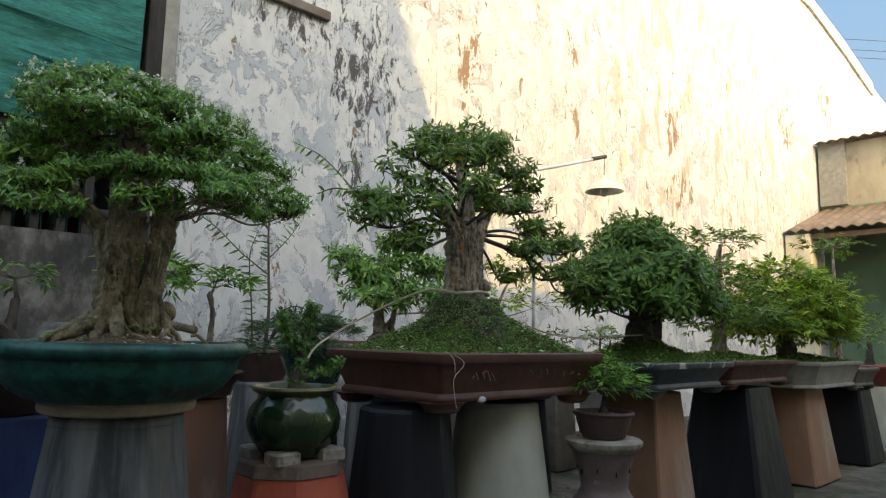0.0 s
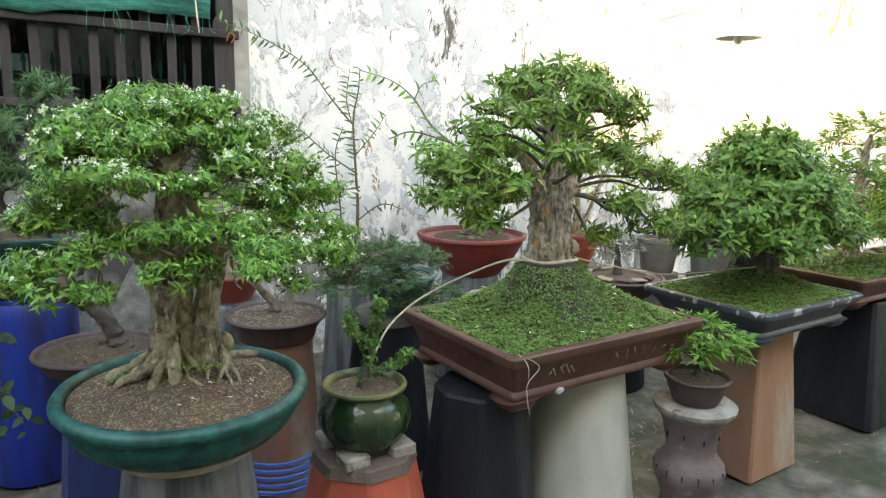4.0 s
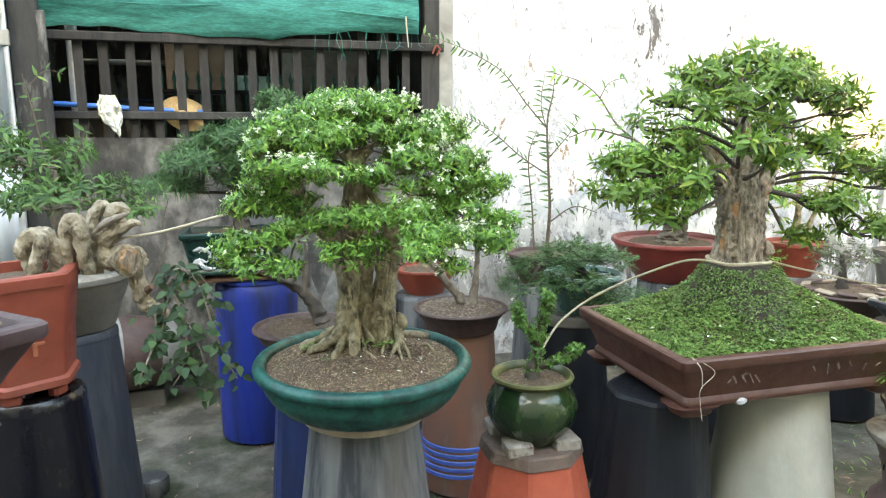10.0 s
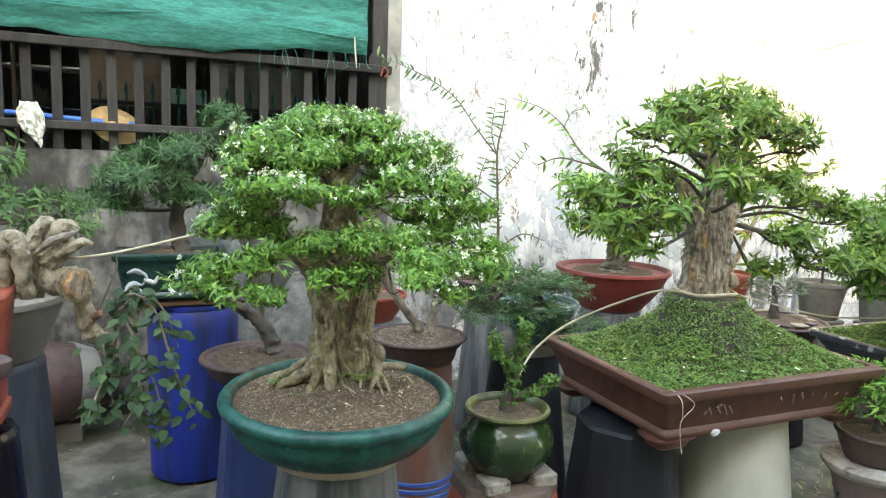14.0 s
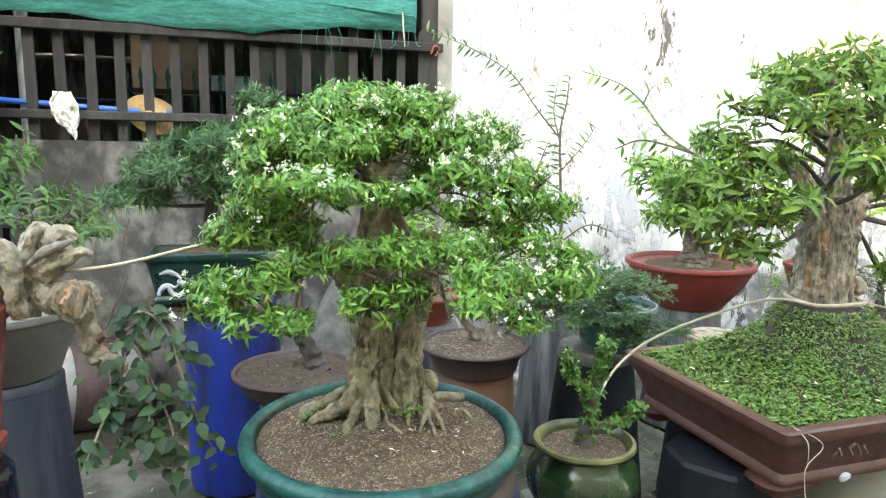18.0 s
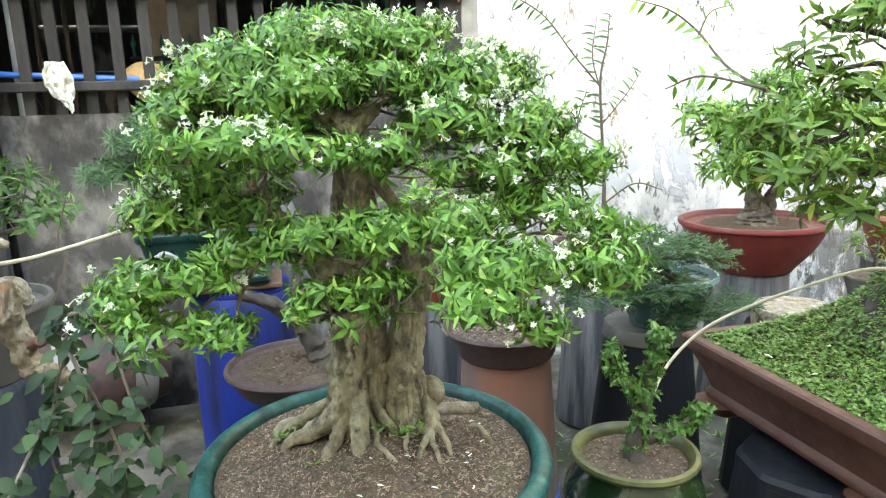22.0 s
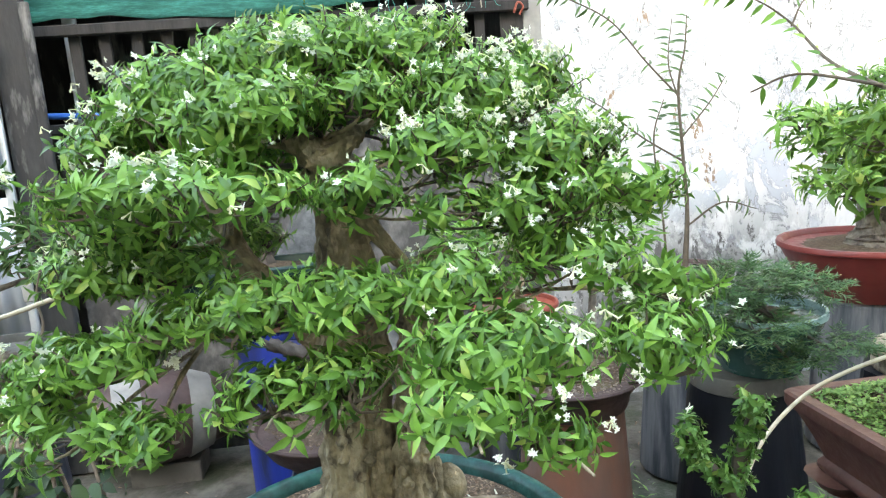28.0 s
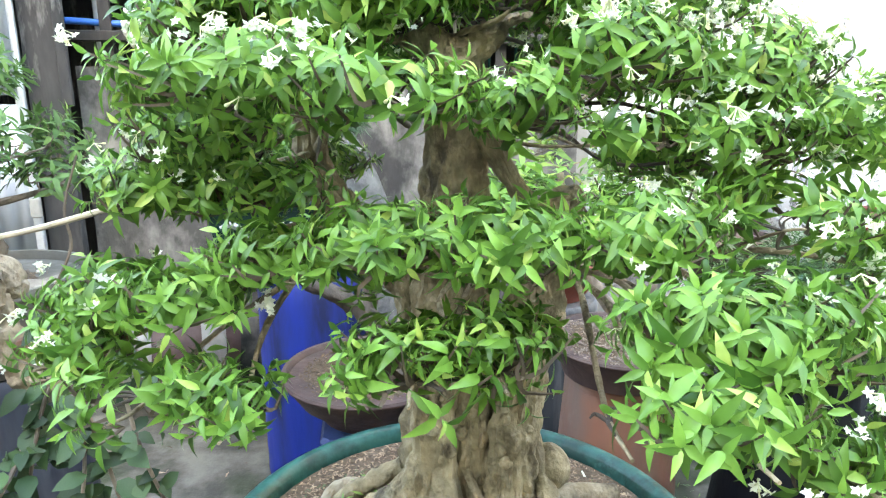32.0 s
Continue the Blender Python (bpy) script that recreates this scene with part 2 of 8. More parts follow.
WALL = wall_paint("old_limewash")
CONCRETE = surface("yard_concrete", (0.044, 0.039, 0.030), (0.135, 0.122, 0.098), 5.0, (0.030, 0.036, 0.016), 0.85, 0.6, 45, edge=(0.38, 0.62), edge3=(0.48, 0.62), scale3=2.2)
LOWWALL = surface("grimy_render", (0.052, 0.049, 0.045), (0.175, 0.166, 0.152), 7.0, (0.026, 0.025, 0.024), 0.9, 0.6, 30, streak=1.5, edge=(0.42, 0.62), edge3=(0.46, 0.62), scale3=5.0)
STAINED = surface("stained_plaster", (0.42, 0.37, 0.28), (0.25, 0.22, 0.17), 1.2, (0.10, 0.09, 0.08), 0.9, 0.3, 20, streak=2)
FENCE = surface("weathered_paint", (0.022, 0.021, 0.021), (0.043, 0.040, 0.038), 14.0, (0.09, 0.078, 0.068), 0.85, 0.3, 60, streak=6, ob_random=0.2, edge3=(0.62, 0.75), spec=0.2)
DARKWOOD = surface("dark_board", (0.013, 0.013, 0.014), (0.036, 0.035, 0.034), 9.0, (0.15, 0.145, 0.138), 0.85, 0.4, 50, streak=4, edge3=(0.56, 0.64), scale3=5)
GALVAN = surface("galvanised", (0.48, 0.50, 0.52), (0.62, 0.64, 0.66), 12.0, (0.30, 0.29, 0.28), 0.42, 0.1, 80, metal=0.7)
SHEET = surface("corrugated_zinc", (0.36, 0.40, 0.44), (0.47, 0.51, 0.55), 3.0, (0.28, 0.29, 0.30), 0.5, 0.1, 40, streak=5, metal=0.35)
NET = surface("shade_net", (0.018, 0.20, 0.165), (0.05, 0.40, 0.34), 30.0, (0.012, 0.15, 0.125), 0.75, 0.6, 260, edge3=(0.45, 0.66), scale3=5.0, translucent=0.35, streak=0.14)
BLUE = surface("blue_plastic", (0.005, 0.020, 0.175), (0.013, 0.045, 0.32), 5.0, (0.010, 0.016, 0.060), 0.5, 0.12, 30, streak=5, edge3=(0.42, 0.60), scale3=5.0, spec=0.25)
BLUEPED = surface("blue_grey_paint", (0.006, 0.020, 0.090), (0.017, 0.042, 0.145), 7.0, (0.018, 0.022, 0.036), 0.6, 0.2, 50, streak=3, edge3=(0.5, 0.66))
GREENGLAZE = surface("teal_glaze", (0.003, 0.036, 0.032), (0.009, 0.085, 0.072), 26.0, (0.030, 0.150, 0.125), 0.42, 0.15, 60, coat=0.05, edge=(0.40, 0.60), edge3=(0.62, 0.72), scale3=14.0, spec=0.3)
CLAYFOOT = surface("unglazed_foot", (0.22, 0.17, 0.13), (0.32, 0.26, 0.20), 18.0, None, 0.8, 0.2, 80)
OLIVEGLAZE = surface("bottle_green_glaze", (0.005, 0.021, 0.007), (0.018, 0.042, 0.011), 12.0, (0.045, 0.050, 0.014), 0.22, 0.05, 30, streak=5, coat=0.3, edge3=(0.60, 0.74), scale3=9.0)
OLIVERIM = surface("olive_rim_glaze", (0.050, 0.058, 0.018), (0.110, 0.112, 0.036), 22.0, (0.03, 0.036, 0.014), 0.38, 0.1, 60, coat=0.1)
BROWNPOT = surface("brown_stoneware", (0.064, 0.022, 0.015), (0.09, 0.036, 0.025), 11.0, (0.16, 0.11, 0.095), 0.55, 0.12, 70, edge3=(0.68, 0.78), scale3=7.0)
MAROON = surface("dark_clay", (0.045, 0.025, 0.023), (0.075, 0.043, 0.038), 16.0, (0.14, 0.115, 0.10), 0.65, 0.2, 70, edge3=(0.64, 0.76), scale3=6)
PURPLE = surface("aubergine_glaze", (0.042, 0.024, 0.027), (0.072, 0.046, 0.048), 9.0, (0.13, 0.11, 0.11), 0.5, 0.12, 50, edge3=(0.66, 0.76), scale3=5, spec=0.25)
DARKTEAL = surface("dark_teal_glaze", (0.004, 0.024, 0.020), (0.008, 0.042, 0.036), 12.0, (0.02, 0.06, 0.05), 0.35, 0.1, 40, coat=0.15, edge3=(0.62, 0.76))
RELIEF = surface("raised_clay", (0.30, 0.075, 0.04), (0.36, 0.11, 0.055), 14.0, None, 0.6, 0.1, 60)
BLACKRIM = surface("chipped_black_rim", (0.022, 0.026, 0.033), (0.05, 0.057, 0.066), 9.0, (0.36, 0.35, 0.33), 0.55, 0.15, 60, edge3=(0.56, 0.6), scale3=16)
BLACKPOT = surface("black_stoneware", (0.022, 0.026, 0.033), (0.045, 0.052, 0.062), 9.0, (0.16, 0.16, 0.16), 0.45, 0.12, 60, edge3=(0.66, 0.78), scale3=8)
GREYPOT = surface("grey_clay", (0.075, 0.068, 0.058), (0.125, 0.112, 0.096), 12.0, (0.045, 0.038, 0.032), 0.7, 0.2, 60)
STONECHIP = surface("chipped_stone", (0.17, 0.145, 0.125), (0.31, 0.285, 0.255), 16.0, (0.09, 0.06, 0.05), 0.85, 0.5, 60, edge3=(0.55, 0.7), scale3=20)
DUST = surface("dusty_rub", (0.15, 0.115, 0.105), (0.10, 0.06, 0.05), 60.0, None, 0.8, 0.1, 80)
PALEPOT = surface("pale_cement", (0.19, 0.185, 0.17), (0.27, 0.26, 0.235), 12.0, (0.14, 0.13, 0.12), 0.75, 0.2, 60)
REDPOT = surface("red_painted_clay", (0.145, 0.020, 0.017), (0.19, 0.032, 0.026), 9.0, (0.12, 0.03, 0.025), 0.45, 0.08, 40)
ORANGEPOT = surface("terracotta_red", (0.20, 0.034, 0.019), (0.26, 0.053, 0.031), 8.0, (0.17, 0.045, 0.03), 0.6, 0.1, 70)
CYANGLAZE = surface("celadon_glaze", (0.03, 0.085, 0.078), (0.055, 0.14, 0.125), 9.0, (0.30, 0.40, 0.38), 0.25, 0.05, 40, coat=0.5, edge3=(0.66, 0.78))
CYANRIM = surface("celadon_rim", (0.17, 0.29, 0.27), (0.24, 0.36, 0.34), 15.0, None, 0.3, 0.05, 40, coat=0.4)
GREYPED = surface("weathered_blue_grey", (0.028, 0.034, 0.042), (0.135, 0.140, 0.145), 13.0, (0.075, 0.062, 0.054), 0.65, 0.25, 50, streak=13, edge=(0.42, 0.60))
CEMENT = surface("pale_cement_render", (0.30, 0.30, 0.265), (0.38, 0.375, 0.335), 6.0, (0.21, 0.205, 0.18), 0.8, 0.15, 60, streak=2)
BLACKPED = surface("black_paint", (0.006, 0.007, 0.010), (0.014, 0.016, 0.021), 7.0, (0.04, 0.043, 0.048), 0.55, 0.15, 50, streak=5, edge3=(0.62, 0.76), spec=0.22)
GLOSSBLACK = surface("gloss_black_paint", (0.004, 0.004, 0.006), (0.008, 0.008, 0.012), 5.0, (0.035, 0.035, 0.042), 0.24, 0.2, 18, streak=2, coat=0.2, edge3=(0.66, 0.78), spec=0.3)
REDPED = surface("red_oxide_paint", (0.33, 0.055, 0.03), (0.40, 0.085, 0.05), 7.0, (0.20, 0.045, 0.03), 0.6, 0.15, 60)
REDCAP = surface("dark_brown_band", (0.075, 0.05, 0.042), (0.13, 0.09, 0.075), 12.0, (0.28, 0.24, 0.2), 0.75, 0.3, 60)
BEIGEPED = surface("salmon_cement", (0.22, 0.11, 0.07), (0.28, 0.155, 0.10), 5.0, (0.30, 0.27, 0.235), 0.8, 0.2, 60, streak=3)
BRICKPED = surface("brown_clay_shaft", (0.215, 0.088, 0.056), (0.135, 0.095, 0.080), 5.0, (0.26, 0.235, 0.22), 0.6, 0.2, 60, streak=3)
BLUEBAND = surface("blue_band", (0.03, 0.10, 0.40), (0.05, 0.14, 0.48), 9.0, None, 0.5, 0.1, 50)
WHITEBAND = surface("white_band", (0.42, 0.43, 0.45), (0.30, 0.31, 0.33), 9.0, None, 0.6, 0.1, 50)
MAUVE = surface("mauve_urn_paint", (0.085, 0.058, 0.06), (0.14, 0.10, 0.10), 10.0, (0.40, 0.37, 0.36), 0.6, 0.2, 60, edge3=(0.62, 0.76), scale3=7)
SOIL = surface("damp_soil", (0.055, 0.035, 0.022), (0.12, 0.08, 0.053), 60.0, (0.12, 0.10, 0.05), 0.95, 0.9, 110, edge3=(0.55, 0.7), scale3=9)
HUSK = surface("rice_husk", (0.12, 0.072, 0.048), (0.26, 0.185, 0.125), 40.0, None, 0.85, 0.1, 90, island=0.75)
PEBBLE = surface("pebbles", (0.13, 0.10, 0.082), (0.24, 0.19, 0.155), 30.0, None, 0.8, 0.2, 90, island=0.45)
# dark third tone puts the deep shadow between stems into the bark colour
BARK = surface("smooth_tan_bark", (0.125, 0.098, 0.058), (0.285, 0.235, 0.150), 30.0, (0.062, 0.047, 0.030), 0.85, 1.0, 75, streak=1.4, edge=(0.38, 0.60), edge3=(0.56, 0.66), scale3=24)
ROUGHBARK = surface("rugged_grey_bark", (0.115, 0.088, 0.068), (0.36, 0.30, 0.235), 40.0, (0.40, 0.21, 0.10), 0.85, 1.0, 70, streak=2.2, edge=(0.40, 0.60), edge3=(0.56, 0.63), scale3=13)
GREYBARK = surface("grey_brown_bark", (0.09, 0.07, 0.056), (0.24, 0.20, 0.16), 30.0, (0.05, 0.04, 0.032), 0.85, 0.9, 50, streak=1.8)
DARKBARK = surface("dark_bark", (0.036, 0.028, 0.023), (0.075, 0.06, 0.049), 26.0, None, 0.85, 0.5, 60, streak=2)
PALEBARK = surface("pale_weathered_wood", (0.17, 0.132, 0.085), (0.36, 0.31, 0.235), 26.0, (0.055, 0.038, 0.024), 0.85, 1.0, 70, streak=1.3, edge3=(0.56, 0.68), scale3=17)
TWIG = surface("thin_twigs", (0.06, 0.045, 0.03), (0.10, 0.075, 0.05), 30.0, None, 0.85, 0.2, 80)
LEAF = leaf_material("bright_leaf", (0.030, 0.098, 0.014), (0.172, 0.362, 0.066), (0.34, 0.46, 0.11), 0.07, 0.30, 0.33)
LEAF2 = leaf_material("mid_leaf", (0.047, 0.115, 0.017), (0.168, 0.290, 0.052), (0.34, 0.38, 0.07), 0.05, 0.40)
LEAFSOFT = leaf_material("soft_dull_leaf", (0.030, 0.078, 0.020), (0.095, 0.195, 0.055), (0.18, 0.27, 0.08), 0.08, 0.35, 0.5)
LEAFURN = leaf_material("stubby_glossy_leaf", (0.04, 0.12, 0.025), (0.11, 0.25, 0.06), (0.2, 0.3, 0.07), 0.06, 0.25, 0.3)
LEAFSAP = leaf_material("sapling_leaf", (0.03, 0.075, 0.025), (0.08, 0.16, 0.05), (0.12, 0.2, 0.06), 0.1, 0.12, 0.45)
LEAFDARK = leaf_material("glossy_dark_leaf", (0.043, 0.115, 0.020), (0.145, 0.271, 0.056), (0.20, 0.34, 0.07), 0.07, 0.35, 0.46)
LEAFLIME = leaf_material("lime_leaf", (0.08, 0.17, 0.015), (0.25, 0.38, 0.035), (0.42, 0.44, 0.05), 0.14)
LEAFBLUE = leaf_material("needle_leaf", (0.020, 0.062, 0.020), (0.060, 0.140, 0.045), (0.17, 0.27, 0.09), 0.05, 0.2)
LEAFVINE = leaf_material("matt_vine_leaf", (0.015, 0.040, 0.018), (0.038, 0.088, 0.034), (0.07, 0.14, 0.05), 0.1, 0.25, 0.5)
LEAFGREY = leaf_material("grey_green_leaf", (0.04, 0.06, 0.03), (0.09, 0.12, 0.06), (0.16, 0.16, 0.08), 0.06, 0.15, 0.6)
LEAFCREEP = leaf_material("creeper_leaf", (0.045, 0.10, 0.025), (0.16, 0.27, 0.075), (0.30, 0.30, 0.17), 0.15, 0.2, 0.55)
MOSSLEAF = leaf_material("groundcover_leaf", (0.068, 0.16, 0.036), (0.225, 0.36, 0.10), (0.27, 0.33, 0.13), 0.08, 0.22, 0.5)
PETAL = surface("white_petal", (0.78, 0.79, 0.72), (0.66, 0.70, 0.52), 60.0, None, 0.6, 0.05, 60, translucent=0.3)
BUD = surface("cream_buds", (0.62, 0.66, 0.36), (0.78, 0.78, 0.58), 50.0, None, 0.6, 0.05, 60, translucent=0.3)
CANE = surface("split_cane", (0.34, 0.29, 0.20), (0.46, 0.40, 0.30), 40.0, None, 0.6, 0.15, 80)
STRAW = surface("straw", (0.34, 0.21, 0.09), (0.46, 0.31, 0.145), 30.0, (0.22, 0.13, 0.055), 0.8, 0.4, 120)
CLOTH = surface("cotton_cloth", (0.60, 0.59, 0.52), (0.72, 0.71, 0.66), 30.0, (0.44, 0.42, 0.36), 0.9, 0.4, 200)
TIN = surface("rusty_tin", (0.12, 0.085, 0.065), (0.20, 0.155, 0.125), 5.0, (0.16, 0.13, 0.12), 0.7, 0.15, 40)
ENAMEL = surface("white_enamel", (0.62, 0.60, 0.55), (0.52, 0.50, 0.46), 14.0, (0.35, 0.31, 0.26), 0.35, 0.05, 40)
GREENWALL = surface("green_house_paint", (0.12, 0.20, 0.13), (0.17, 0.26, 0.18), 3.0, (0.09, 0.13, 0.09), 0.8, 0.1, 40, streak=2)
CREAM = surface("cream_paint", (0.58, 0.54, 0.42), (0.48, 0.44, 0.34), 4.0, (0.30, 0.27, 0.21), 0.8, 0.1, 40, streak=2)
DOORWOOD = surface("brown_door", (0.10, 0.05, 0.03), (0.16, 0.085, 0.05), 8.0, None, 0.55, 0.15, 50, streak=7)
CABLE = surface("black_cable", (0.02, 0.02, 0.022), (0.035, 0.035, 0.035), 20.0, None, 0.6, 0.0)
SLATE = surface("dark_slate_paint", (0.018, 0.021, 0.030), (0.036, 0.042, 0.056), 8.0, (0.08, 0.084, 0.092), 0.6, 0.2, 50, streak=7, spec=0.22)
ROCK = surface("grey_boulder", (0.06, 0.06, 0.056), (0.15, 0.145, 0.135), 16.0, (0.035, 0.035, 0.032), 0.9, 0.9, 30)
BLUEPIPE = surface("blue_pipe", (0.015, 0.11, 0.40), (0.02, 0.14, 0.46), 12.0, None, 0.4, 0.05, 40)
WIRE = surface("white_string", (0.36, 0.31, 0.24), (0.45, 0.40, 0.32), 30.0, None, 0.7, 0.1, 60)

def sky_material(name, low, high):
    m = bpy.data.materials.new(name)
    m.use_nodes = True
    nt = m.node_tree
    nt.nodes.clear()
    tc = nt.nodes.new("ShaderNodeTexCoord")
    sep = nt.nodes.new("ShaderNodeSeparateXYZ")
    nt.links.new(tc.outputs["Generated"], sep.inputs[0])
    mix = nt.nodes.new("ShaderNodeMix")
    mix.data_type = "RGBA"
    mix.inputs[6].default_value = (*low, 1)
    mix.inputs[7].default_value = (*high, 1)
    nt.links.new(sep.outputs["Z"], mix.inputs[0])
    em = nt.nodes.new("ShaderNodeEmission")
    nt.links.new(mix.outputs[2], em.inputs["Color"])
    out = nt.nodes.new("ShaderNodeOutputMaterial")
    nt.links.new(em.outputs[0], out.inputs["Surface"])
    return m


SKYBLUE = sky_material("clear_sky", (0.090, 0.125, 0.19), (0.032, 0.092, 0.20))

# ---- building helpers ----


def mesh_of(name, verts, faces, material, smooth=True):
    me = bpy.data.meshes.new(name)
    me.from_pydata([tuple(v) for v in verts], [], [tuple(f) for f in faces])
    me.materials.append(material)
    if smooth:
        me.shade_smooth()
        me.set_sharp_from_angle(angle=radians(38))
    me.update()
    return me


def thing(name, label, category, at=(0, 0, 0), group="", turn=0.0, kind=""):
    ob = new(name)
    ob.empty_display_size = 0.1
    ob.matrix_basis = pose(*at, 0, 0, turn)
    return tagged(ob, label, category, group, kind)


def put(name, me, parent, label="", at=None):
    """Links a mesh as a part under its thing."""
    ob = new(name, me)
    ob.parent = parent
    if at is not None:
        ob.matrix_basis = at if isinstance(at, Matrix) else Matrix.Translation(at)
    if label:
        tagged(ob, label)
    return ob


def lathe(profile, seg=40, sx=1.0, sy=1.0, wob=0.0, seed=0):
    """Verts and faces of a profile of (radius, z) turned round the z axis."""
    rng = random.Random(seed)
    ph = [rng.random() * 6.28 for _ in range(4)]
    vs, fs = [], []
    for r, z in profile:
        for i in range(seg):
            a = 2 * math.pi * i / seg
            k = r * (1 + wob * (math.sin(2 * a + ph[0]) + 0.5 * math.sin(5 * a + ph[1] + 9 * z)))
            vs.append((k * sx * math.cos(a), k * sy * math.sin(a), z))
    for j in range(len(profile) - 1):
        for i in range(seg):
            k = (i + 1) % seg
            fs.append((j * seg + i, j * seg + k, (j + 1) * seg + k, (j + 1) * seg + i))
    return vs, fs


def closed(vs, fs, seg):
    """The same with its first and last rings capped."""
    n = len(vs)
    return vs, fs + [tuple(reversed(range(seg))), tuple(range(n - seg, n))]


def ring_rect(hx, hy, r, n=5):
    """Corner-rounded rectangle, counter-clockwise."""
    out = []
    for cx, cy, a0 in ((hx - r, hy - r, 0), (-hx + r, hy - r, 90), (-hx + r, -hy + r, 180), (hx - r, -hy + r, 270)):
        for i in range(n):
            a = radians(a0 + 90 * i / (n - 1))
            out.append((cx + r * math.cos(a), cy + r * math.sin(a)))
    return out


def ring_poly(r, n, start=0.0, bevel=0.12):
    """Regular polygon of circumradius r with its corners cut a little."""
    pts = [(r * math.cos(radians(start) + 2 * math.pi * i / n), r * math.sin(radians(start) + 2 * math.pi * i / n)) for i in range(n)]
    out = []
    for i, p in enumerate(pts):
        a, b = pts[i - 1], pts[(i + 1) % n]
        out.append((p[0] + (a[0] - p[0]) * bevel, p[1] + (a[1] - p[1]) * bevel))
        out.append((p[0] + (b[0] - p[0]) * bevel, p[1] + (b[1] - p[1]) * bevel))
    return out


def loft(rings, cap=True):
    """rings: lists of (x, y, z), all of one length."""
    vs = [v for r in rings for v in r]
    k = len(rings[0])
    fs = [(j * k + i, j * k + (i + 1) % k, (j + 1) * k + (i + 1) % k, (j + 1) * k + i) for j in range(len(rings) - 1) for i in range(k)]
    if cap:
        fs += [tuple(reversed(range(k))), tuple(range(len(vs) - k, len(vs)))]
    return vs, fs


def at_z(ring, z):
    return [(x, y, z) for x, y in ring]


def box(cx, cy, cz, sx, sy, sz, b=0.006):
    """Box of full sizes with small chamfers on its upright and level edges."""
    b = min(b, sx * 0.3, sy * 0.3, sz * 0.3)
    r1, r2 = ring_rect(sx / 2 - b, sy / 2 - b, b * 0.4 + 1e-4, 2), ring_rect(sx / 2, sy / 2, b, 2)
    vs, fs = loft([at_z(r1, -sz / 2), at_z(r2, -sz / 2 + b), at_z(r2, sz / 2 - b), at_z(r1, sz / 2)])
    return [(x + cx, y + cy, z + cz) for x, y, z in vs], fs


def join(*parts):
    vs, fs = [], []
    for v, f in parts:
        n = len(vs)
        vs += list(v)
        fs += [tuple(i + n for i in q) for q in f]
    return vs, fs


def smooth_path(pts, per=6):
    """Catmull-Rom through points of (x, y, z, radius)."""
    p = [np.array(q, float) for q in pts]
    p = [2 * p[0] - p[1]] + p + [2 * p[-1] - p[-2]]
    out = []
    for i in range(1, len(p) - 2):
        for k in range(per):
            t = k / per
            out.append(0.5 * (2 * p[i] + (p[i + 1] - p[i - 1]) * t + (2 * p[i - 1] - 5 * p[i] + 4 * p[i + 1] - p[i + 2]) * t * t
                              + (3 * p[i] - p[i - 1] - 3 * p[i + 1] + p[i + 2]) * t ** 3))
    out.append(p[-2])
    return np.array(out)


def tube(pts, seg=10, per=5, rough=0.0, freq=30.0, seed=0.0, cap=True, ridge=0.0):
    """A round branch along points of (x, y, z, radius), its skin roughened."""
    c = smooth_path(pts, per)
    vs, fs = [], []
    up = Vector((0.31, 0.17, 0.93))
    for i, q in enumerate(c):
        d = Vector(c[min(i + 1, len(c) - 1)][:3] - c[max(i - 1, 0)][:3])
        d = d.normalized() if d.length > 1e-9 else Vector((0, 0, 1))
        if abs(d.dot(up)) > 0.97:
            up = Vector((0.9, 0.3, 0.1))
        s = d.cross(up).normalized()
        u = s.cross(d).normalized()
        up = u
        o = Vector(q[:3])
        for k in range(seg):
            a = 2 * math.pi * k / seg
            w = s * math.cos(a) + u * math.sin(a)
            r = max(q[3], 0.0004)
            if rough:
                r *= 1 + rough * (noise.noise((o + w * r) * freq + Vector((seed, 0, 0))) + 0.5 * noise.noise((o + w * r) * freq * 2.7))
            if ridge:
                r *= 1 + ridge * (abs(noise.noise(Vector((math.cos(a) * 2.6 + seed, math.sin(a) * 2.6, i * 0.09)))) * 2 - 0.4) + ridge * 0.5 * noise.noise(Vector((math.cos(a) * 6 + seed, math.sin(a) * 6, i * 0.2)))
            vs.append(o + w * r)
    n = len(c)
    fs = [(j * seg + i, j * seg + (i + 1) % seg, (j + 1) * seg + (i + 1) % seg, (j + 1) * seg + i) for j in range(n - 1) for i in range(seg)]
    if cap:
        fs += [tuple(reversed(range(seg))), tuple(range((n - 1) * seg, n * seg))]
    return vs, fs


# -- leaves --
def leaf_template(wide=0.31, droop=0.42, fold=0.3, fine=True):
    """A leaf of length 1 along x: verts and faces."""
    xs = (0.0, 0.22, 0.5, 0.78, 1.0) if fine else (0.0, 0.45, 1.0)
    half = (0.06, 0.8, 1.0, 0.55, 0.02) if fine else (0.08, 1.0, 0.02)
    vs, fs = [], []
    for x, h in zip(xs, half):
        z = -droop * x * x
        w = h * wide / 2
        vs += [(x, -w, z + fold * w), (x, 0, z), (x, w, z + fold * w)]
    for i in range(len(xs) - 1):
        a = 3 * i
        fs += [(a, a + 3, a + 4, a + 1), (a + 1, a + 4, a + 5, a + 2)]
    return np.array(vs), np.array(fs)


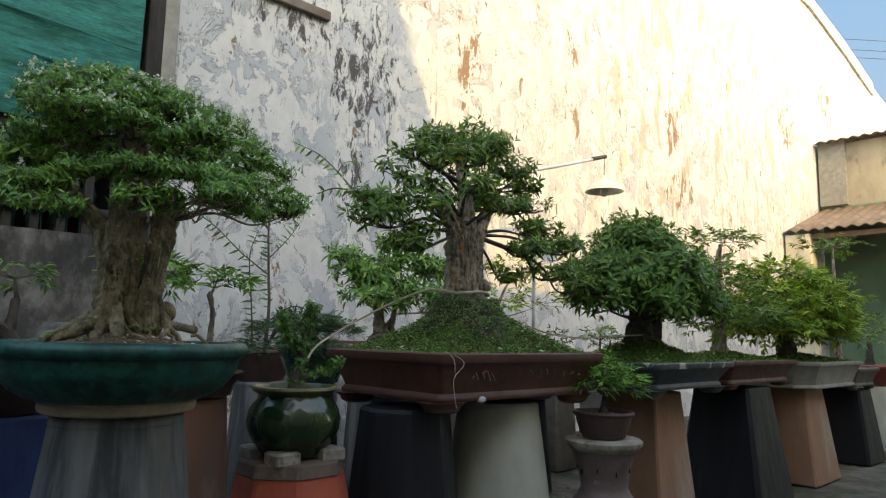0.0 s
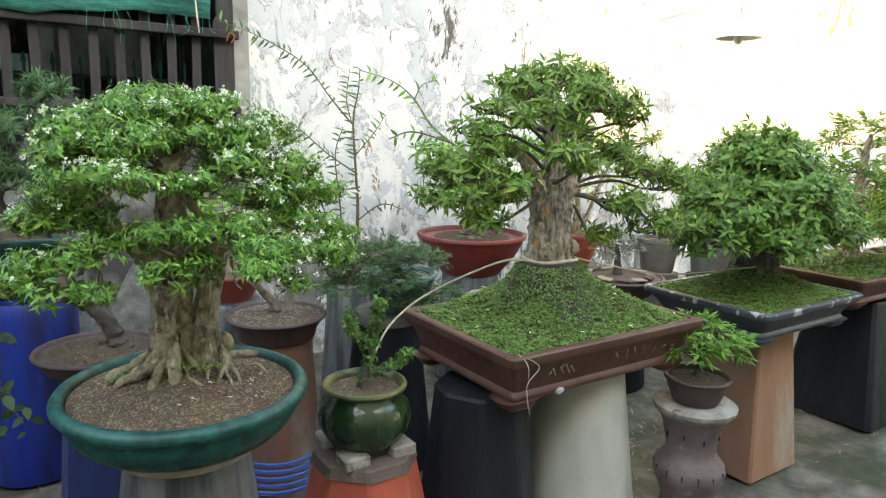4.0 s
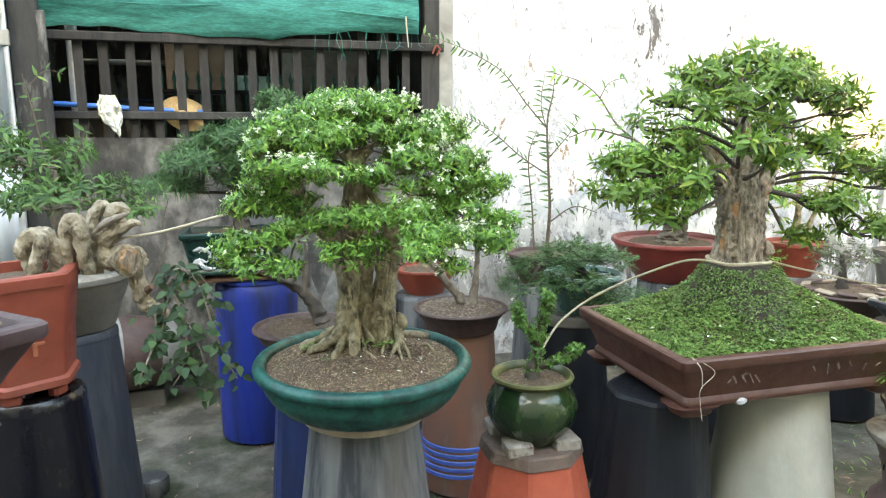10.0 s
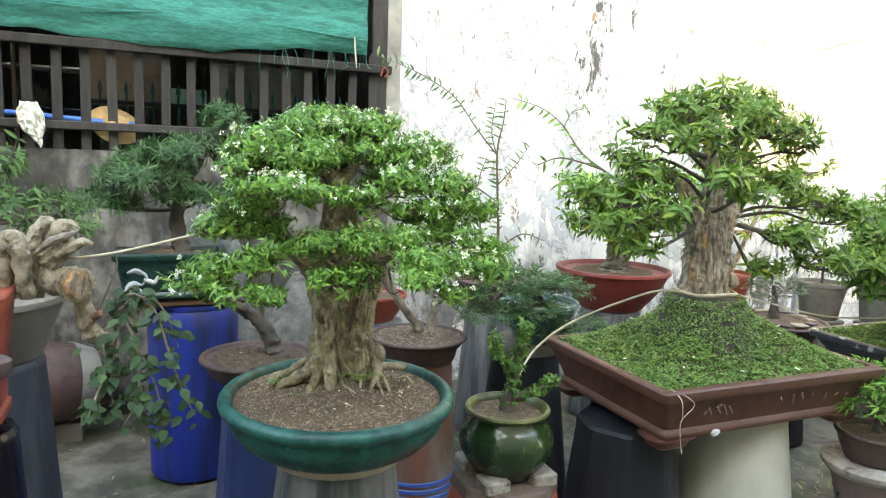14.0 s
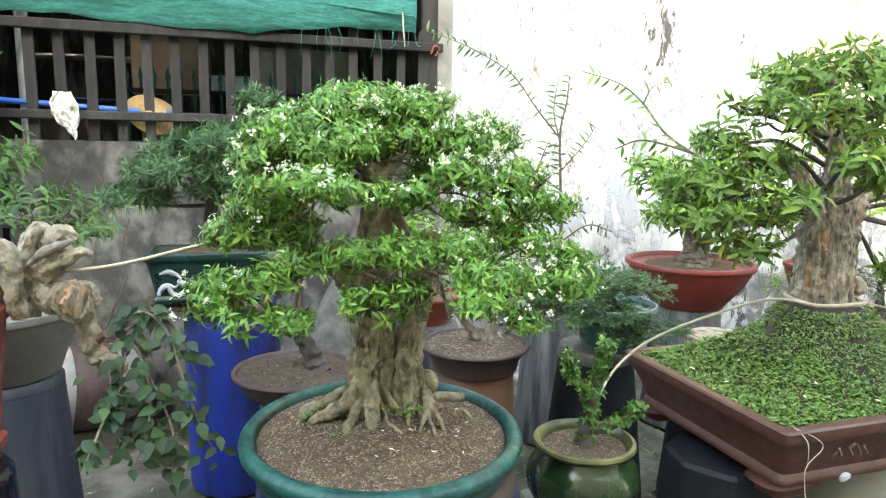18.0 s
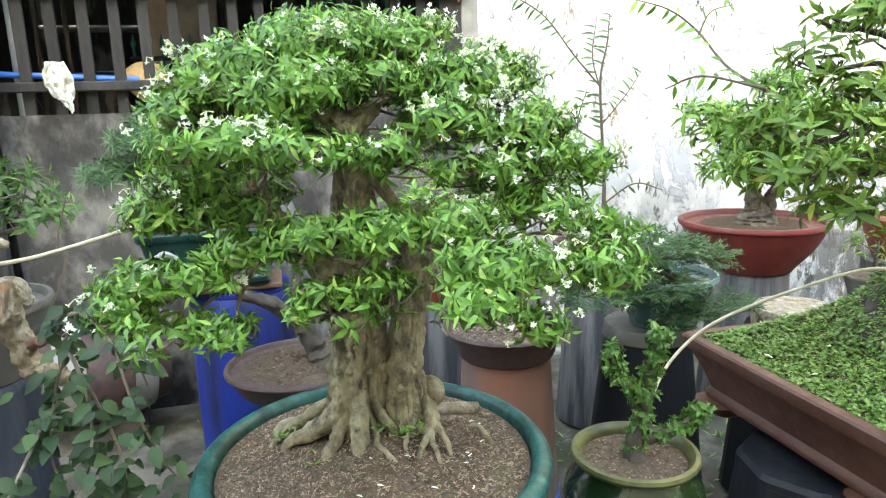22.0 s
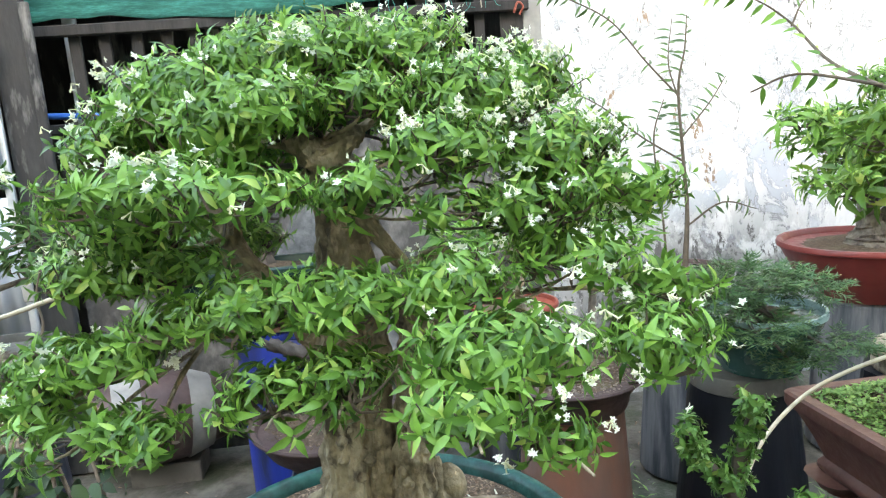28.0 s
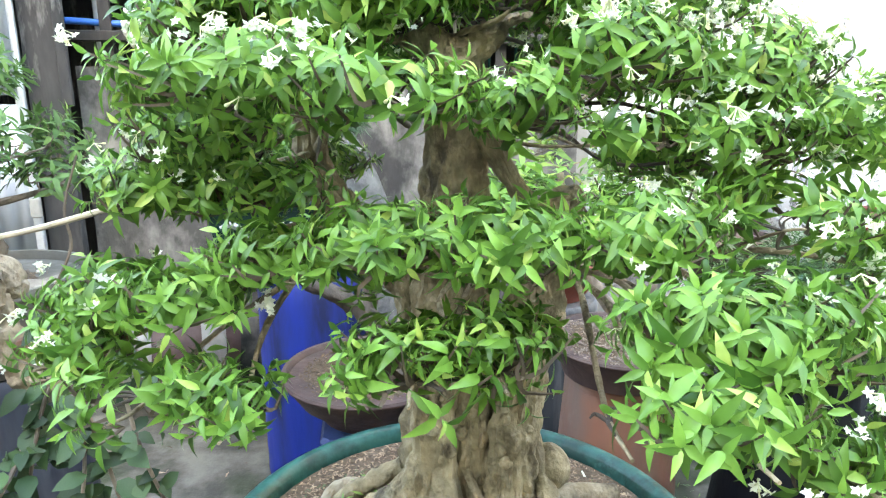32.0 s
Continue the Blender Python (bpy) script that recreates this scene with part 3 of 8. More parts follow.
def frames(d, n):
    """Matrices whose x is along d and z near n, for arrays of directions."""
    d = d / np.linalg.norm(d, axis=1, keepdims=True)
    y = np.cross(n, d)
    ln = np.linalg.norm(y, axis=1, keepdims=True)
    y = np.where(ln > 1e-5, y / np.maximum(ln, 1e-5), np.array([[0, 1, 0]]))
    z = np.cross(d, y)
    return np.stack([d, y, z], axis=2)


def scatter(tpl, pos, d, n, size):
    """Copies of a template at places, joined: verts and faces arrays. size: one, or three by axis."""
    v, f = tpl
    m = frames(d, n)
    size = np.asarray(size, float)
    if size.ndim == 1:
        size = np.repeat(size[:, None], 3, axis=1)
    w = v[None] * size[:, None, :]
    out = np.einsum("kij,kvj->kvi", m, w) + pos[:, None, :]
    faces = f[None] + (np.arange(len(pos)) * len(v))[:, None, None]
    return out.reshape(-1, 3), faces.reshape(-1, f.shape[1])


def quick_mesh(name, vs, fs, material, smooth=True):
    """Mesh from arrays of verts and of faces with one count of corners."""
    me = bpy.data.meshes.new(name)
    vs, fs = np.asarray(vs, np.float32), np.asarray(fs, np.int32)
    k = fs.shape[1]
    me.vertices.add(len(vs))
    me.vertices.foreach_set("co", vs.ravel())
    me.loops.add(fs.size)
    me.loops.foreach_set("vertex_index", fs.ravel())
    me.polygons.add(len(fs))
    me.polygons.foreach_set("loop_start", np.arange(0, fs.size, k, dtype=np.int32))
    me.materials.append(material)
    me.update(calc_edges=True)
    if smooth:
        me.shade_smooth()
    return me


def sprig(rng, count=8, leaf=0.045, reach=0.06, tpl=None, spread=0.9, lift=0.25, tip=True):
    """A twig of length reach along x with leaves in two ranks and a tuft at its end: arrays."""
    pos, d, n, s = [], [], [], []
    for i in range(count):
        t = (i + 1) / count
        side = 1 if i % 2 else -1
        last = tip and i >= count - 3
        ang = rng.uniform(0.2, 0.75) * side if last else rng.uniform(0.7, 1.25) * side
        e = rng.uniform(-0.35, 0.45) + (lift if last else 0)
        v = np.array([math.cos(ang) * math.cos(e), math.sin(ang) * spread * math.cos(e), math.sin(e)])
        pos.append((reach * t, rng.uniform(-0.004, 0.004), rng.uniform(-0.006, 0.006) + 0.1 * reach * t))
        d.append(v)
        n.append((rng.uniform(-0.9, 0.9), rng.uniform(-0.9, 0.9), 1.0))
        s.append(leaf * rng.uniform(0.65, 1.15) * (0.75 if last and i == count - 1 else 1))
    return scatter(tpl, np.array(pos), np.array(d), np.array(n), np.array(s))


def rosette(rng, count=9, leaf=0.038, reach=0.03, tpl=None, droop=0.35):
    """A shoot along x that ends in a whorl of leaves, faces towards its tip: arrays."""
    pos, d, n, s = [], [], [], []
    turn = rng.uniform(0, 6.28)
    for i in range(count):
        t = i / max(1, count - 1)
        a = turn + (i // 2) * 1.5708 + (i % 2) * 3.1416 + rng.uniform(-0.35, 0.35)
        th = 1.62 - 1.2 * t ** 1.3 + rng.uniform(-0.22, 0.22)
        c, q = math.cos(th), math.sin(th)
        rad = np.array((0, math.cos(a), math.sin(a)))
        pos.append((reach * t, 0, 0))
        d.append(np.array((c, 0, 0)) + rad * q - np.array((0, 0, droop * rng.uniform(0.2, 1))))
        n.append(np.array((q, 0, 0)) - rad * c + np.array([rng.uniform(-0.35, 0.35) for _ in range(3)]))
        s.append(leaf * rng.uniform(0.7, 1.15) * (0.6 + 0.4 * math.sin(math.pi * min(1, t * 0.75 + 0.3))))
    return scatter(tpl, np.array(pos), np.array(d), np.array(n), np.array(s))


def pad_points(rng, pads, density, low=-0.35, inner=0.62, gaps=0.1):
    """Places and outward ways on the shells of flattened pads (x, y, z, rx, ry, rz)."""
    out = []
    for px, py, pz, rx, ry, rz in pads:
        area = rx * ry + 0.6 * rz * (rx + ry)
        for _ in range(int(density * area) + 4):
            while True:
                v = np.array([rng.gauss(0, 1) for _ in range(3)])
                v /= np.linalg.norm(v)
                if v[2] > low or rng.random() < 0.2:
                    break
            k = rng.uniform(inner, 1.03)
            p = np.array((px, py, pz)) + v * (rx, ry, rz) * k
            if gaps and noise.noise(Vector(p) * 11.0) + 0.5 * noise.noise(Vector(p) * 27.0) < -0.55 + gaps:
                continue
            w = v / (rx, ry, rz)
            w = w / np.linalg.norm(w)
            way = np.array([v[0] + 0.5 * w[0], v[1] + 0.5 * w[1], 0.25 * w[2] - 0.05]) + np.array([rng.uniform(-0.45, 0.45) for _ in range(3)])
            out.append((p, way, w))
    return out


def foliage(tree, rng, pts, variants, material, singles, near, stem_material, leaf_name="leaf_sprig", twig_from=None, size=(0.8, 1.2)):
    """Hangs sprigs on the tree: the nearest ones as parts, the rest joined as one."""
    here = np.array(tree.matrix_basis.translation)
    ranked = sorted(range(len(pts)), key=lambda i: np.linalg.norm(pts[i][0] - near))
    chosen = set(ranked[:singles])
    meshes = [quick_mesh(leaf_name, v, f, material) for v, f in variants] if singles else []
    vs, fs, total = [], [], 0
    for i, (p, d, w) in enumerate(pts):
        nrm = w * 0.5 + np.array([0, 0, 1.0]) + np.array([rng.uniform(-0.3, 0.3) for _ in range(3)])
        m = frames(d[None], nrm[None])[0]
        s = rng.uniform(*size)
        k = rng.randrange(len(variants))
        if i in chosen:
            mat = Matrix(m.tolist()).to_4x4()
            put(leaf_name, meshes[k], tree, at=Matrix.Translation(p - here) @ mat @ Matrix.Scale(s, 4))
        else:
            v, f = variants[k]
            vs.append(v @ m.T * s + p - here)
            fs.append(f + total)
            total += len(v)
    if vs:
        ob = put("foliage", quick_mesh("foliage", np.concatenate(vs), np.concatenate(fs), material), tree)
        tagged(ob, kind="stuff")
    if twig_from:
        tv, tf = [], []
        for p, d, w in pts[::2]:
            a = min(twig_from, key=lambda q: np.linalg.norm(q - p))
            mid = (a * 0.45 + p * 0.55) + np.array([rng.uniform(-0.012, 0.012), rng.uniform(-0.012, 0.012), -0.008])
            v, f = tube([(*(a - here), 0.0026), (*(mid - here), 0.0018), (*(p + d / np.linalg.norm(d) * 0.02 - here), 0.0008)], 3, 2, cap=False)
            n = len(tv)
            tv += v
            tf += [tuple(i + n for i in q) for q in f]
        ob = put("twig_mass", mesh_of("twig_mass", tv, tf, stem_material), tree)
        tagged(ob, kind="stuff")


SLIM = leaf_template(0.36, 0.72, 0.36)
LANCE = leaf_template(0.31, 0.4, 0.3)
OVAL = leaf_template(0.5, 0.25, 0.3)
OVALC = leaf_template(0.42, 0.3, 0.3, False)
FINE, COARSE = leaf_template(), leaf_template(fine=False)
NARROW = leaf_template(0.2, 0.35, 0.15, False)
SMALLROUND = leaf_template(0.55, 0.15, 0.15, False)


def bark_trunk(name, stems, tree, material, rough=0.22, freq=26, seg=22, per=7, seed=0.0, ridge=0.0):
    put(name, mesh_of(name, *join(*[tube(s, seg, per, rough, freq, seed + i, True, ridge) for i, s in enumerate(stems)]), material), tree)


def local(at, pts):
    return [(x - at[0], y - at[1], z - at[2], r) for x, y, z, r in pts]


def litter(name, parent, rng, count, area, height, material, size=(0.004, 0.010), flat=0.5):
    """Small chips strewn over a round or square bed: one part of kind stuff."""
    pos, d, n, s = [], [], [], []
    while len(pos) < count:
        x, y = rng.uniform(-1, 1), rng.uniform(-1, 1)
        if not area(x, y):
            continue
        q = area(x, y)
        pos.append((q[0], q[1], height(q[0], q[1]) + 0.0015))
        a = rng.uniform(0, 6.28)
        d.append((math.cos(a), math.sin(a), rng.uniform(-flat, flat)))
        n.append((rng.uniform(-0.6, 0.6), rng.uniform(-0.6, 0.6), 1))
        s.append(rng.uniform(*size))
    chip = (np.array([(-0.5, -0.16, 0), (0.5, -0.1, 0), (0.5, 0.1, 0), (-0.5, 0.16, 0), (0, 0, 0.22)]), np.array([(0, 1, 4), (1, 2, 4), (2, 3, 4), (3, 0, 4)]))
    ob = put(name, quick_mesh(name, *scatter(chip, np.array(pos), np.array(d), np.array(n), np.array(s)), material, False), parent)
    return tagged(ob, kind="stuff")


def bed(hx, hy, z, rise, power, n=26, round_=True, rough=0.004, seed=0.0, r=0.03):
    """Soil surface over an oval (or a rectangle) that mounds up to its middle."""
    vs, fs = [], []

    def h(u):
        return rise * (1 - u) ** power if power > 0 else 0

    rings = 14
    outline = [(hx * math.cos(2 * math.pi * i / 48), hy * math.sin(2 * math.pi * i / 48)) for i in range(48)] if round_ else ring_rect(hx, hy, r, 12)
    k = len(outline)
    for j in range(rings + 1):
        u = max(j / rings, 0.01)
        for x, y in outline:
            p = Vector((x * u * 9, y * u * 9, seed))
            vs.append((x * u, y * u, z + h(u) + rough * (noise.noise(p * 4) + noise.noise(p * 11) * 0.6) * (1 if j < rings else 0)))
    for j in range(rings):
        for i in range(k):
            fs.append((j * k + i, j * k + (i + 1) % k, (j + 1) * k + (i + 1) % k, (j + 1) * k + i))
    fs = [tuple(reversed(f)) for f in fs]
    return vs, fs


def round_pot(name, label, at, profile, rim, material, rim_material=None, seg=56, sx=1.0, sy=1.0, soil=None, soil_material=None, group="", foot=None, foot_material=None,
              husks=0, seed=1, turn=0.0):
    """A thrown pot: body (outer wall), rim (with the inner wall), foot ring and its soil. Heights are from its base."""
    pot = thing(name, label, "plant pot", at, group, turn)
    put("body", mesh_of("body", *closed(*lathe(profile, seg, sx, sy), seg), material), pot)
    put("rim", mesh_of("rim", *lathe(rim, seg, sx, sy), rim_material or material), pot)
    if foot:
        put("foot", mesh_of("foot", *closed(*lathe(foot, seg, sx, sy), seg), foot_material or material), pot)
    if soil:
        r, z, rise = soil
        put("soil", mesh_of("soil", *bed(r * sx, r * sy, z, rise, 1.4, seed=seed), soil_material or SOIL), pot)
        if husks:
            rng = random.Random(seed)

            def area(x, y):
                return (x * r * sx, y * r * sy) if x * x + y * y < 0.96 else None

            litter("litter", pot, rng, husks, area, lambda x, y: z + rise * (1 - min(1, math.hypot(x / sx, y / sy) / r)) ** 1.4, HUSK if not soil_material else soil_material, (0.003, 0.009))
    return pot


def rect_pot(name, label, at, hx, hy, h, material, taper=0.06, rim_out=0.02, lip=0.03, r=0.035, feet=0.035, soil_drop=0.02, soil_rise=0.1, soil_power=1.3, group="", turn=0.0, corner=5, soil=True,
             rim_material=None, husks=0, seed=3):
    """A pressed rectangular pot; at is the middle of its base, hx and hy its half sizes at the rim."""
    pot = thing(name, label, "plant pot", at, group, turn)
    bx, by = hx - rim_out - taper, hy - rim_out - taper
    rings = []
    z0 = feet
    for k, (f, z) in enumerate(((0, z0), (0.006, z0), (0.010, z0 + 0.008), (0.009, z0 + 0.018), (0.0, z0 + 0.03))):
        rings.append(at_z(ring_rect(bx + f, by + f, r, corner), z))
    for k in range(7):
        t = k / 6
        f = taper * (0.75 * t + 0.25 * t * t)
        rings.append(at_z(ring_rect(bx + f, by + f, r, corner), z0 + 0.03 + (h - lip - z0 - 0.03) * t))
    put("body", mesh_of("body", *loft(rings), material), pot)
    wall = 0.03
    rim = [at_z(ring_rect(hx - rim_out, hy - rim_out, r, corner), h - lip - 0.002), at_z(ring_rect(hx - 0.004, hy - 0.004, r, corner), h - lip), at_z(ring_rect(hx, hy, r, corner), h - lip * 0.7),
           at_z(ring_rect(hx, hy, r, corner), h - 0.005), at_z(ring_rect(hx - 0.005, hy - 0.005, r, corner), h), at_z(ring_rect(hx - wall, hy - wall, r * 0.8, corner), h),
           at_z(ring_rect(hx - wall - 0.004, hy - wall - 0.004, r * 0.8, corner), h - 0.006), at_z(ring_rect(hx - wall - 0.012, hy - wall - 0.012, r * 0.8, corner), h - 0.06)]
    put("rim", mesh_of("rim", *loft(rim, False), rim_material or material), pot)
    fs_ = min(1.0, hx / 0.4)
    if feet:
        for sx in (-1, 1):
            for sy in (-1, 1):
                fr = []
                for t, g in ((0, 0.030 * fs_), (0.25, 0.042 * fs_), (0.6, 0.045 * fs_), (1, 0.06 * fs_)):
                    fr.append([(x + sx * (bx - 0.045 * fs_), y + sy * (by - 0.04 * fs_), feet * t) for x, y in ring_rect(g * 1.5, g, g * 0.7, 4)])
                put("foot", mesh_of("foot", *loft(fr), material), pot)
    if soil:
        put("soil", mesh_of("soil", *bed(hx - wall - 0.004, hy - wall - 0.004, h - soil_drop, soil_rise, soil_power, round_=False, seed=seed, r=r * 0.8), SOIL), pot)
        if husks:
            rng = random.Random(seed)
            ax, ay = hx - wall - 0.015, hy - wall - 0.015
            litter("litter", pot, rng, husks, lambda x, y: (x * ax, y * ay), lambda x, y: h - soil_drop + soil_rise * (1 - max(abs(x) / ax, abs(y) / ay)) ** soil_power, HUSK)
    return pot


def poly_pot(name, label, at, n, r, start, h, material, taper=0.04, lip=0.035, feet=0.03, group=""):
    """A many-sided pot: body, rim, soil and one foot under each second corner."""
    pot = thing(name, label, "plant pot", at, group)
    b = r - taper
    put("body", mesh_of("body", *loft([at_z(ring_poly(b - 0.004, n, start, 0.04), feet), at_z(ring_poly(b + 0.010, n, start, 0.04), feet + 0.004), at_z(ring_poly(b + 0.010, n, start, 0.04), feet + 0.022), at_z(ring_poly(b, n, start, 0.04), feet + 0.03),
                                       at_z(ring_poly(b + taper * 0.25, n, start, 0.04), h * 0.5), at_z(ring_poly(b + taper * 0.8, n, start, 0.04), h - lip)]), material), pot)
    put("rim", mesh_of("rim", *loft([at_z(ring_poly(r - 0.010, n, start, 0.04), h - lip - 0.002), at_z(ring_poly(r - 0.002, n, start, 0.04), h - lip), at_z(ring_poly(r, n, start, 0.04), h - 0.006), at_z(ring_poly(r - 0.005, n, start, 0.04), h),
                                     at_z(ring_poly(r - 0.032, n, start, 0.04), h), at_z(ring_poly(r - 0.036, n, start, 0.04), h - 0.06)], False), material), pot)
    for k in range(n):
        a = radians(start) + 2 * math.pi * k / n
        put("foot", mesh_of("foot", *box(0, 0, feet / 2, 0.05, 0.035, feet + 0.004, 0.008), material), pot, at=pose((b - 0.03) * math.cos(a), (b - 0.03) * math.sin(a), 0, 0, 0, math.degrees(a) + 90))
    put("soil", mesh_of("soil", *bed(r - 0.036, r - 0.036, h - 0.03, 0.01, 1.2), SOIL), pot)
    return pot


def pedestal(name, label, at, h, rt, rb, n, material, start=0.0, waist=0.0, group="", flute=0.0, bands=(), turn=0.0, cap=None, cap_h=0.0, bevel=0.1):
    """A tapered stand, round (n >= 24) or faceted, parts: shaft, bands, cap."""
    st = thing(name, label, "pedestal", at, group, turn)

    def rad(t):
        return rb + (rt - rb) * t - waist * math.sin(math.pi * t)

    def ring(t, out=0.0):
        rr = rad(t) + out
        if n >= 24:
            return [(rr * (1 + flute * math.cos(12 * a)) * math.cos(a), rr * (1 + flute * math.cos(12 * a)) * math.sin(a)) for a in (2 * math.pi * i / 96 for i in range(96))]
        return ring_poly(rr, n, start, bevel)

    rings = [at_z(ring(0, -0.01), 0)] + [at_z(ring(t), h * t) for t in (0.012, 0.1, 0.2, 0.35, 0.5, 0.65, 0.8, 0.9, 0.965)]
    put("top", mesh_of("top", *loft([at_z(ring(0.965, 0.0), h * 0.965), at_z(ring(0.967, 0.0015), h * 0.967), at_z(ring(0.985, 0.0015), h * 0.985), at_z(ring(1, -0.008), h)]), material, n >= 24), st)
    put("shaft", mesh_of("shaft", *loft(rings), material, n >= 24), st)
    for z0, z1, mat in bands:
        t0, t1 = z0 / h, z1 / h
        put("band", mesh_of("band", *loft([at_z(ring(t0, 0.0005), z0), at_z(ring(t0, 0.004), z0 + 0.003), at_z(ring(t1, 0.004), z1 - 0.003), at_z(ring(t1, 0.0005), z1)], False), mat), st)
    if cap:
        t0 = 1 - cap_h / h
        put("cap", mesh_of("cap", *loft([at_z(ring(t0, 0.0005), h - cap_h), at_z(ring(t0, 0.006), h - cap_h + 0.004), at_z(ring(1, 0.006), h - 0.002), at_z(ring(1, 0.0), h + 0.004)]), cap, n >= 24), st)
    return st


# ---- ground, walls, sky line ----
def ground():
    xs = sorted(set([-60, -30, -14, -7] + [round(-3.5 + 0.14 * i, 3) for i in range(86)] + [10, 14, 20, 32, 60]))
    ys = sorted(set([-60, -30, -12, -5, -2] + [round(-1.2 + 0.14 * i, 3) for i in range(45)] + [6.5, 9, 14, 30, 60]))
    vs = [(x, y, 0.006 * noise.noise(Vector((x * 2.1, y * 2.1, 0))) + 0.012 * noise.noise(Vector((x * 0.5, y * 0.5, 4))) - 0.012) for y in ys for x in xs]
    k = len(xs)
    fs = [(j * k + i, j * k + i + 1, (j + 1) * k + i + 1, (j + 1) * k + i) for j in range(len(ys) - 1) for i in range(k - 1)]
    return tagged(new("ground", mesh_of("ground", vs, fs, CONCRETE)), "worn mossy concrete yard floor with dirt", "ground", kind="structure")


ground()


def slab(name, outline, y0, y1, material, label, category="wall"):
    """An upright wall: outline of (x, z) between two planes of y."""
    k = len(outline)
    vs = [(x, y0, z) for x, z in outline] + [(x, y1, z) for x, z in outline]
    fs = [tuple(range(k)), tuple(reversed(range(k, 2 * k)))] + [(i, i + k, (i + 1) % k + k, (i + 1) % k) for i in range(k)]
    return tagged(new(name, mesh_of(name, vs, fs, material, False)), label, category, kind="structure")


WALL_Y = 4.55
slab("wall_tall", [(1.58, -0.05), (22.0, -0.05), (22.0, 7.38), (20.66, 7.55), (19.25, 7.72), (17.09, 8.15), (14.96, 8.43), (12.5, 8.6), (1.58, 8.62)], WALL_Y, WALL_Y + 0.22, WALL, "tall old white limewashed wall with peeling paint and black mould")
slab("wall_coping", [(11.0, 8.30), (14.93, 8.18), (17.03, 7.85), (18.94, 7.46), (19.3, 7.42), (19.25, 7.74), (17.09, 8.17), (14.96, 8.45), (11.0, 8.64)], WALL_Y - 0.06, WALL_Y - 0.003, WALL, "weathered plaster band along the top of the tall wall", "wall band")
slab("wall_fence_base", [(-0.86, -0.05), (1.575, -0.05), (1.575, 1.62), (-0.86, 1.63)], 4.50, 4.64, LOWWALL, "low grimy grey rendered wall under the fence")
# unseen occluder: its sloped top sets the shadow edge on the tall wall
slab("wall_behind", [(-16, -0.05), (14, -0.05), (14, 6.8), (1.95, 6.8), (0.885, 9.15), (-0.1, 11.4), (-2.6, 9.0), (-16, 9.0)], -5.2, -5.0, STAINED, "plain plastered wall added out of view to cast the yard's sloping shadow")
side = slab("wall_side", [(-5.0, -0.05), (4.4, -0.05), (4.4, 3.0), (-5.0, 3.0)], -0.1, 0.1, STAINED, "plain plastered side wall of the yard")
side.matrix_basis = pose(-5.0, 0, 0, 0, 0, 90)
slab("wall_sheet_line", [(-5.0, -0.05), (-2.6, -0.05), (-2.6, 2.6), (-5.0, 2.6)], 4.45, 4.6, STAINED, "plain plastered wall beside the metal gate")


# ---- fence, net and what stands behind it ----
def fence():
    f = thing("wooden_fence", "dark weathered wooden picket fence on a low wall", "fence", (0.35, 4.52, 1.62))
    for z, hh in ((0.612, 0.055), (0.145, 0.05)):
        put("rail", mesh_of("rail", *box(-0.04, -0.03, z, 2.53, 0.035, hh), FENCE), f)
    for i in range(2, 18):
        x = -1.351 + 0.1445 * i
        top = 0.74 + 0.02 * math.sin(i * 2.1) if i > 10 else 0.64
        w = 0.042
        ring = [(-w, 0.0), (w, 0.0), (w, top - 0.035), (w * 0.55, top - 0.008), (0, top), (-w * 0.55, top - 0.008), (-w, top - 0.035)]
        k = len(ring)
        vs = [(px * 0.62, -0.012, pz) for px, pz in ring] + [(px * 0.62, 0.012, pz) for px, pz in ring]
        fs = [tuple(range(k)), tuple(reversed(range(k, 2 * k)))] + [(j, j + k, (j + 1) % k + k, (j + 1) % k) for j in range(k)]
        ob = put("picket", mesh_of("picket", vs, fs, FENCE, False), f)
        ob.matrix_basis = pose(x, 0.01, 0.0, 0, 0.6 * math.sin(i * 1.7), 0)
    put("joint_tie", mesh_of("joint_tie", *tube([(1.14, -0.06, 0.57, 0.006), (1.16, -0.065, 0.62, 0.006), (1.19, -0.06, 0.60, 0.006), (1.17, -0.055, 0.56, 0.006)], 6, 4), ORANGEPOT), f, "rusty orange wire tie")
    return f


fence()
# the dark post between the net and the tall wall
tagged(new("corner_post", mesh_of("corner_post", *box(1.50, 4.57, 1.9, 0.11, 0.10, 3.8), FENCE)), "dark painted post in the corner by the wall", "post", kind="structure")
tagged(new("trim_edge", mesh_of("trim_edge", *box(1.60, 4.535, 4.3, 0.10, 0.03, 8.6), PALEPOT)), "grey bare cement edge of the tall wall", "trim", kind="structure")


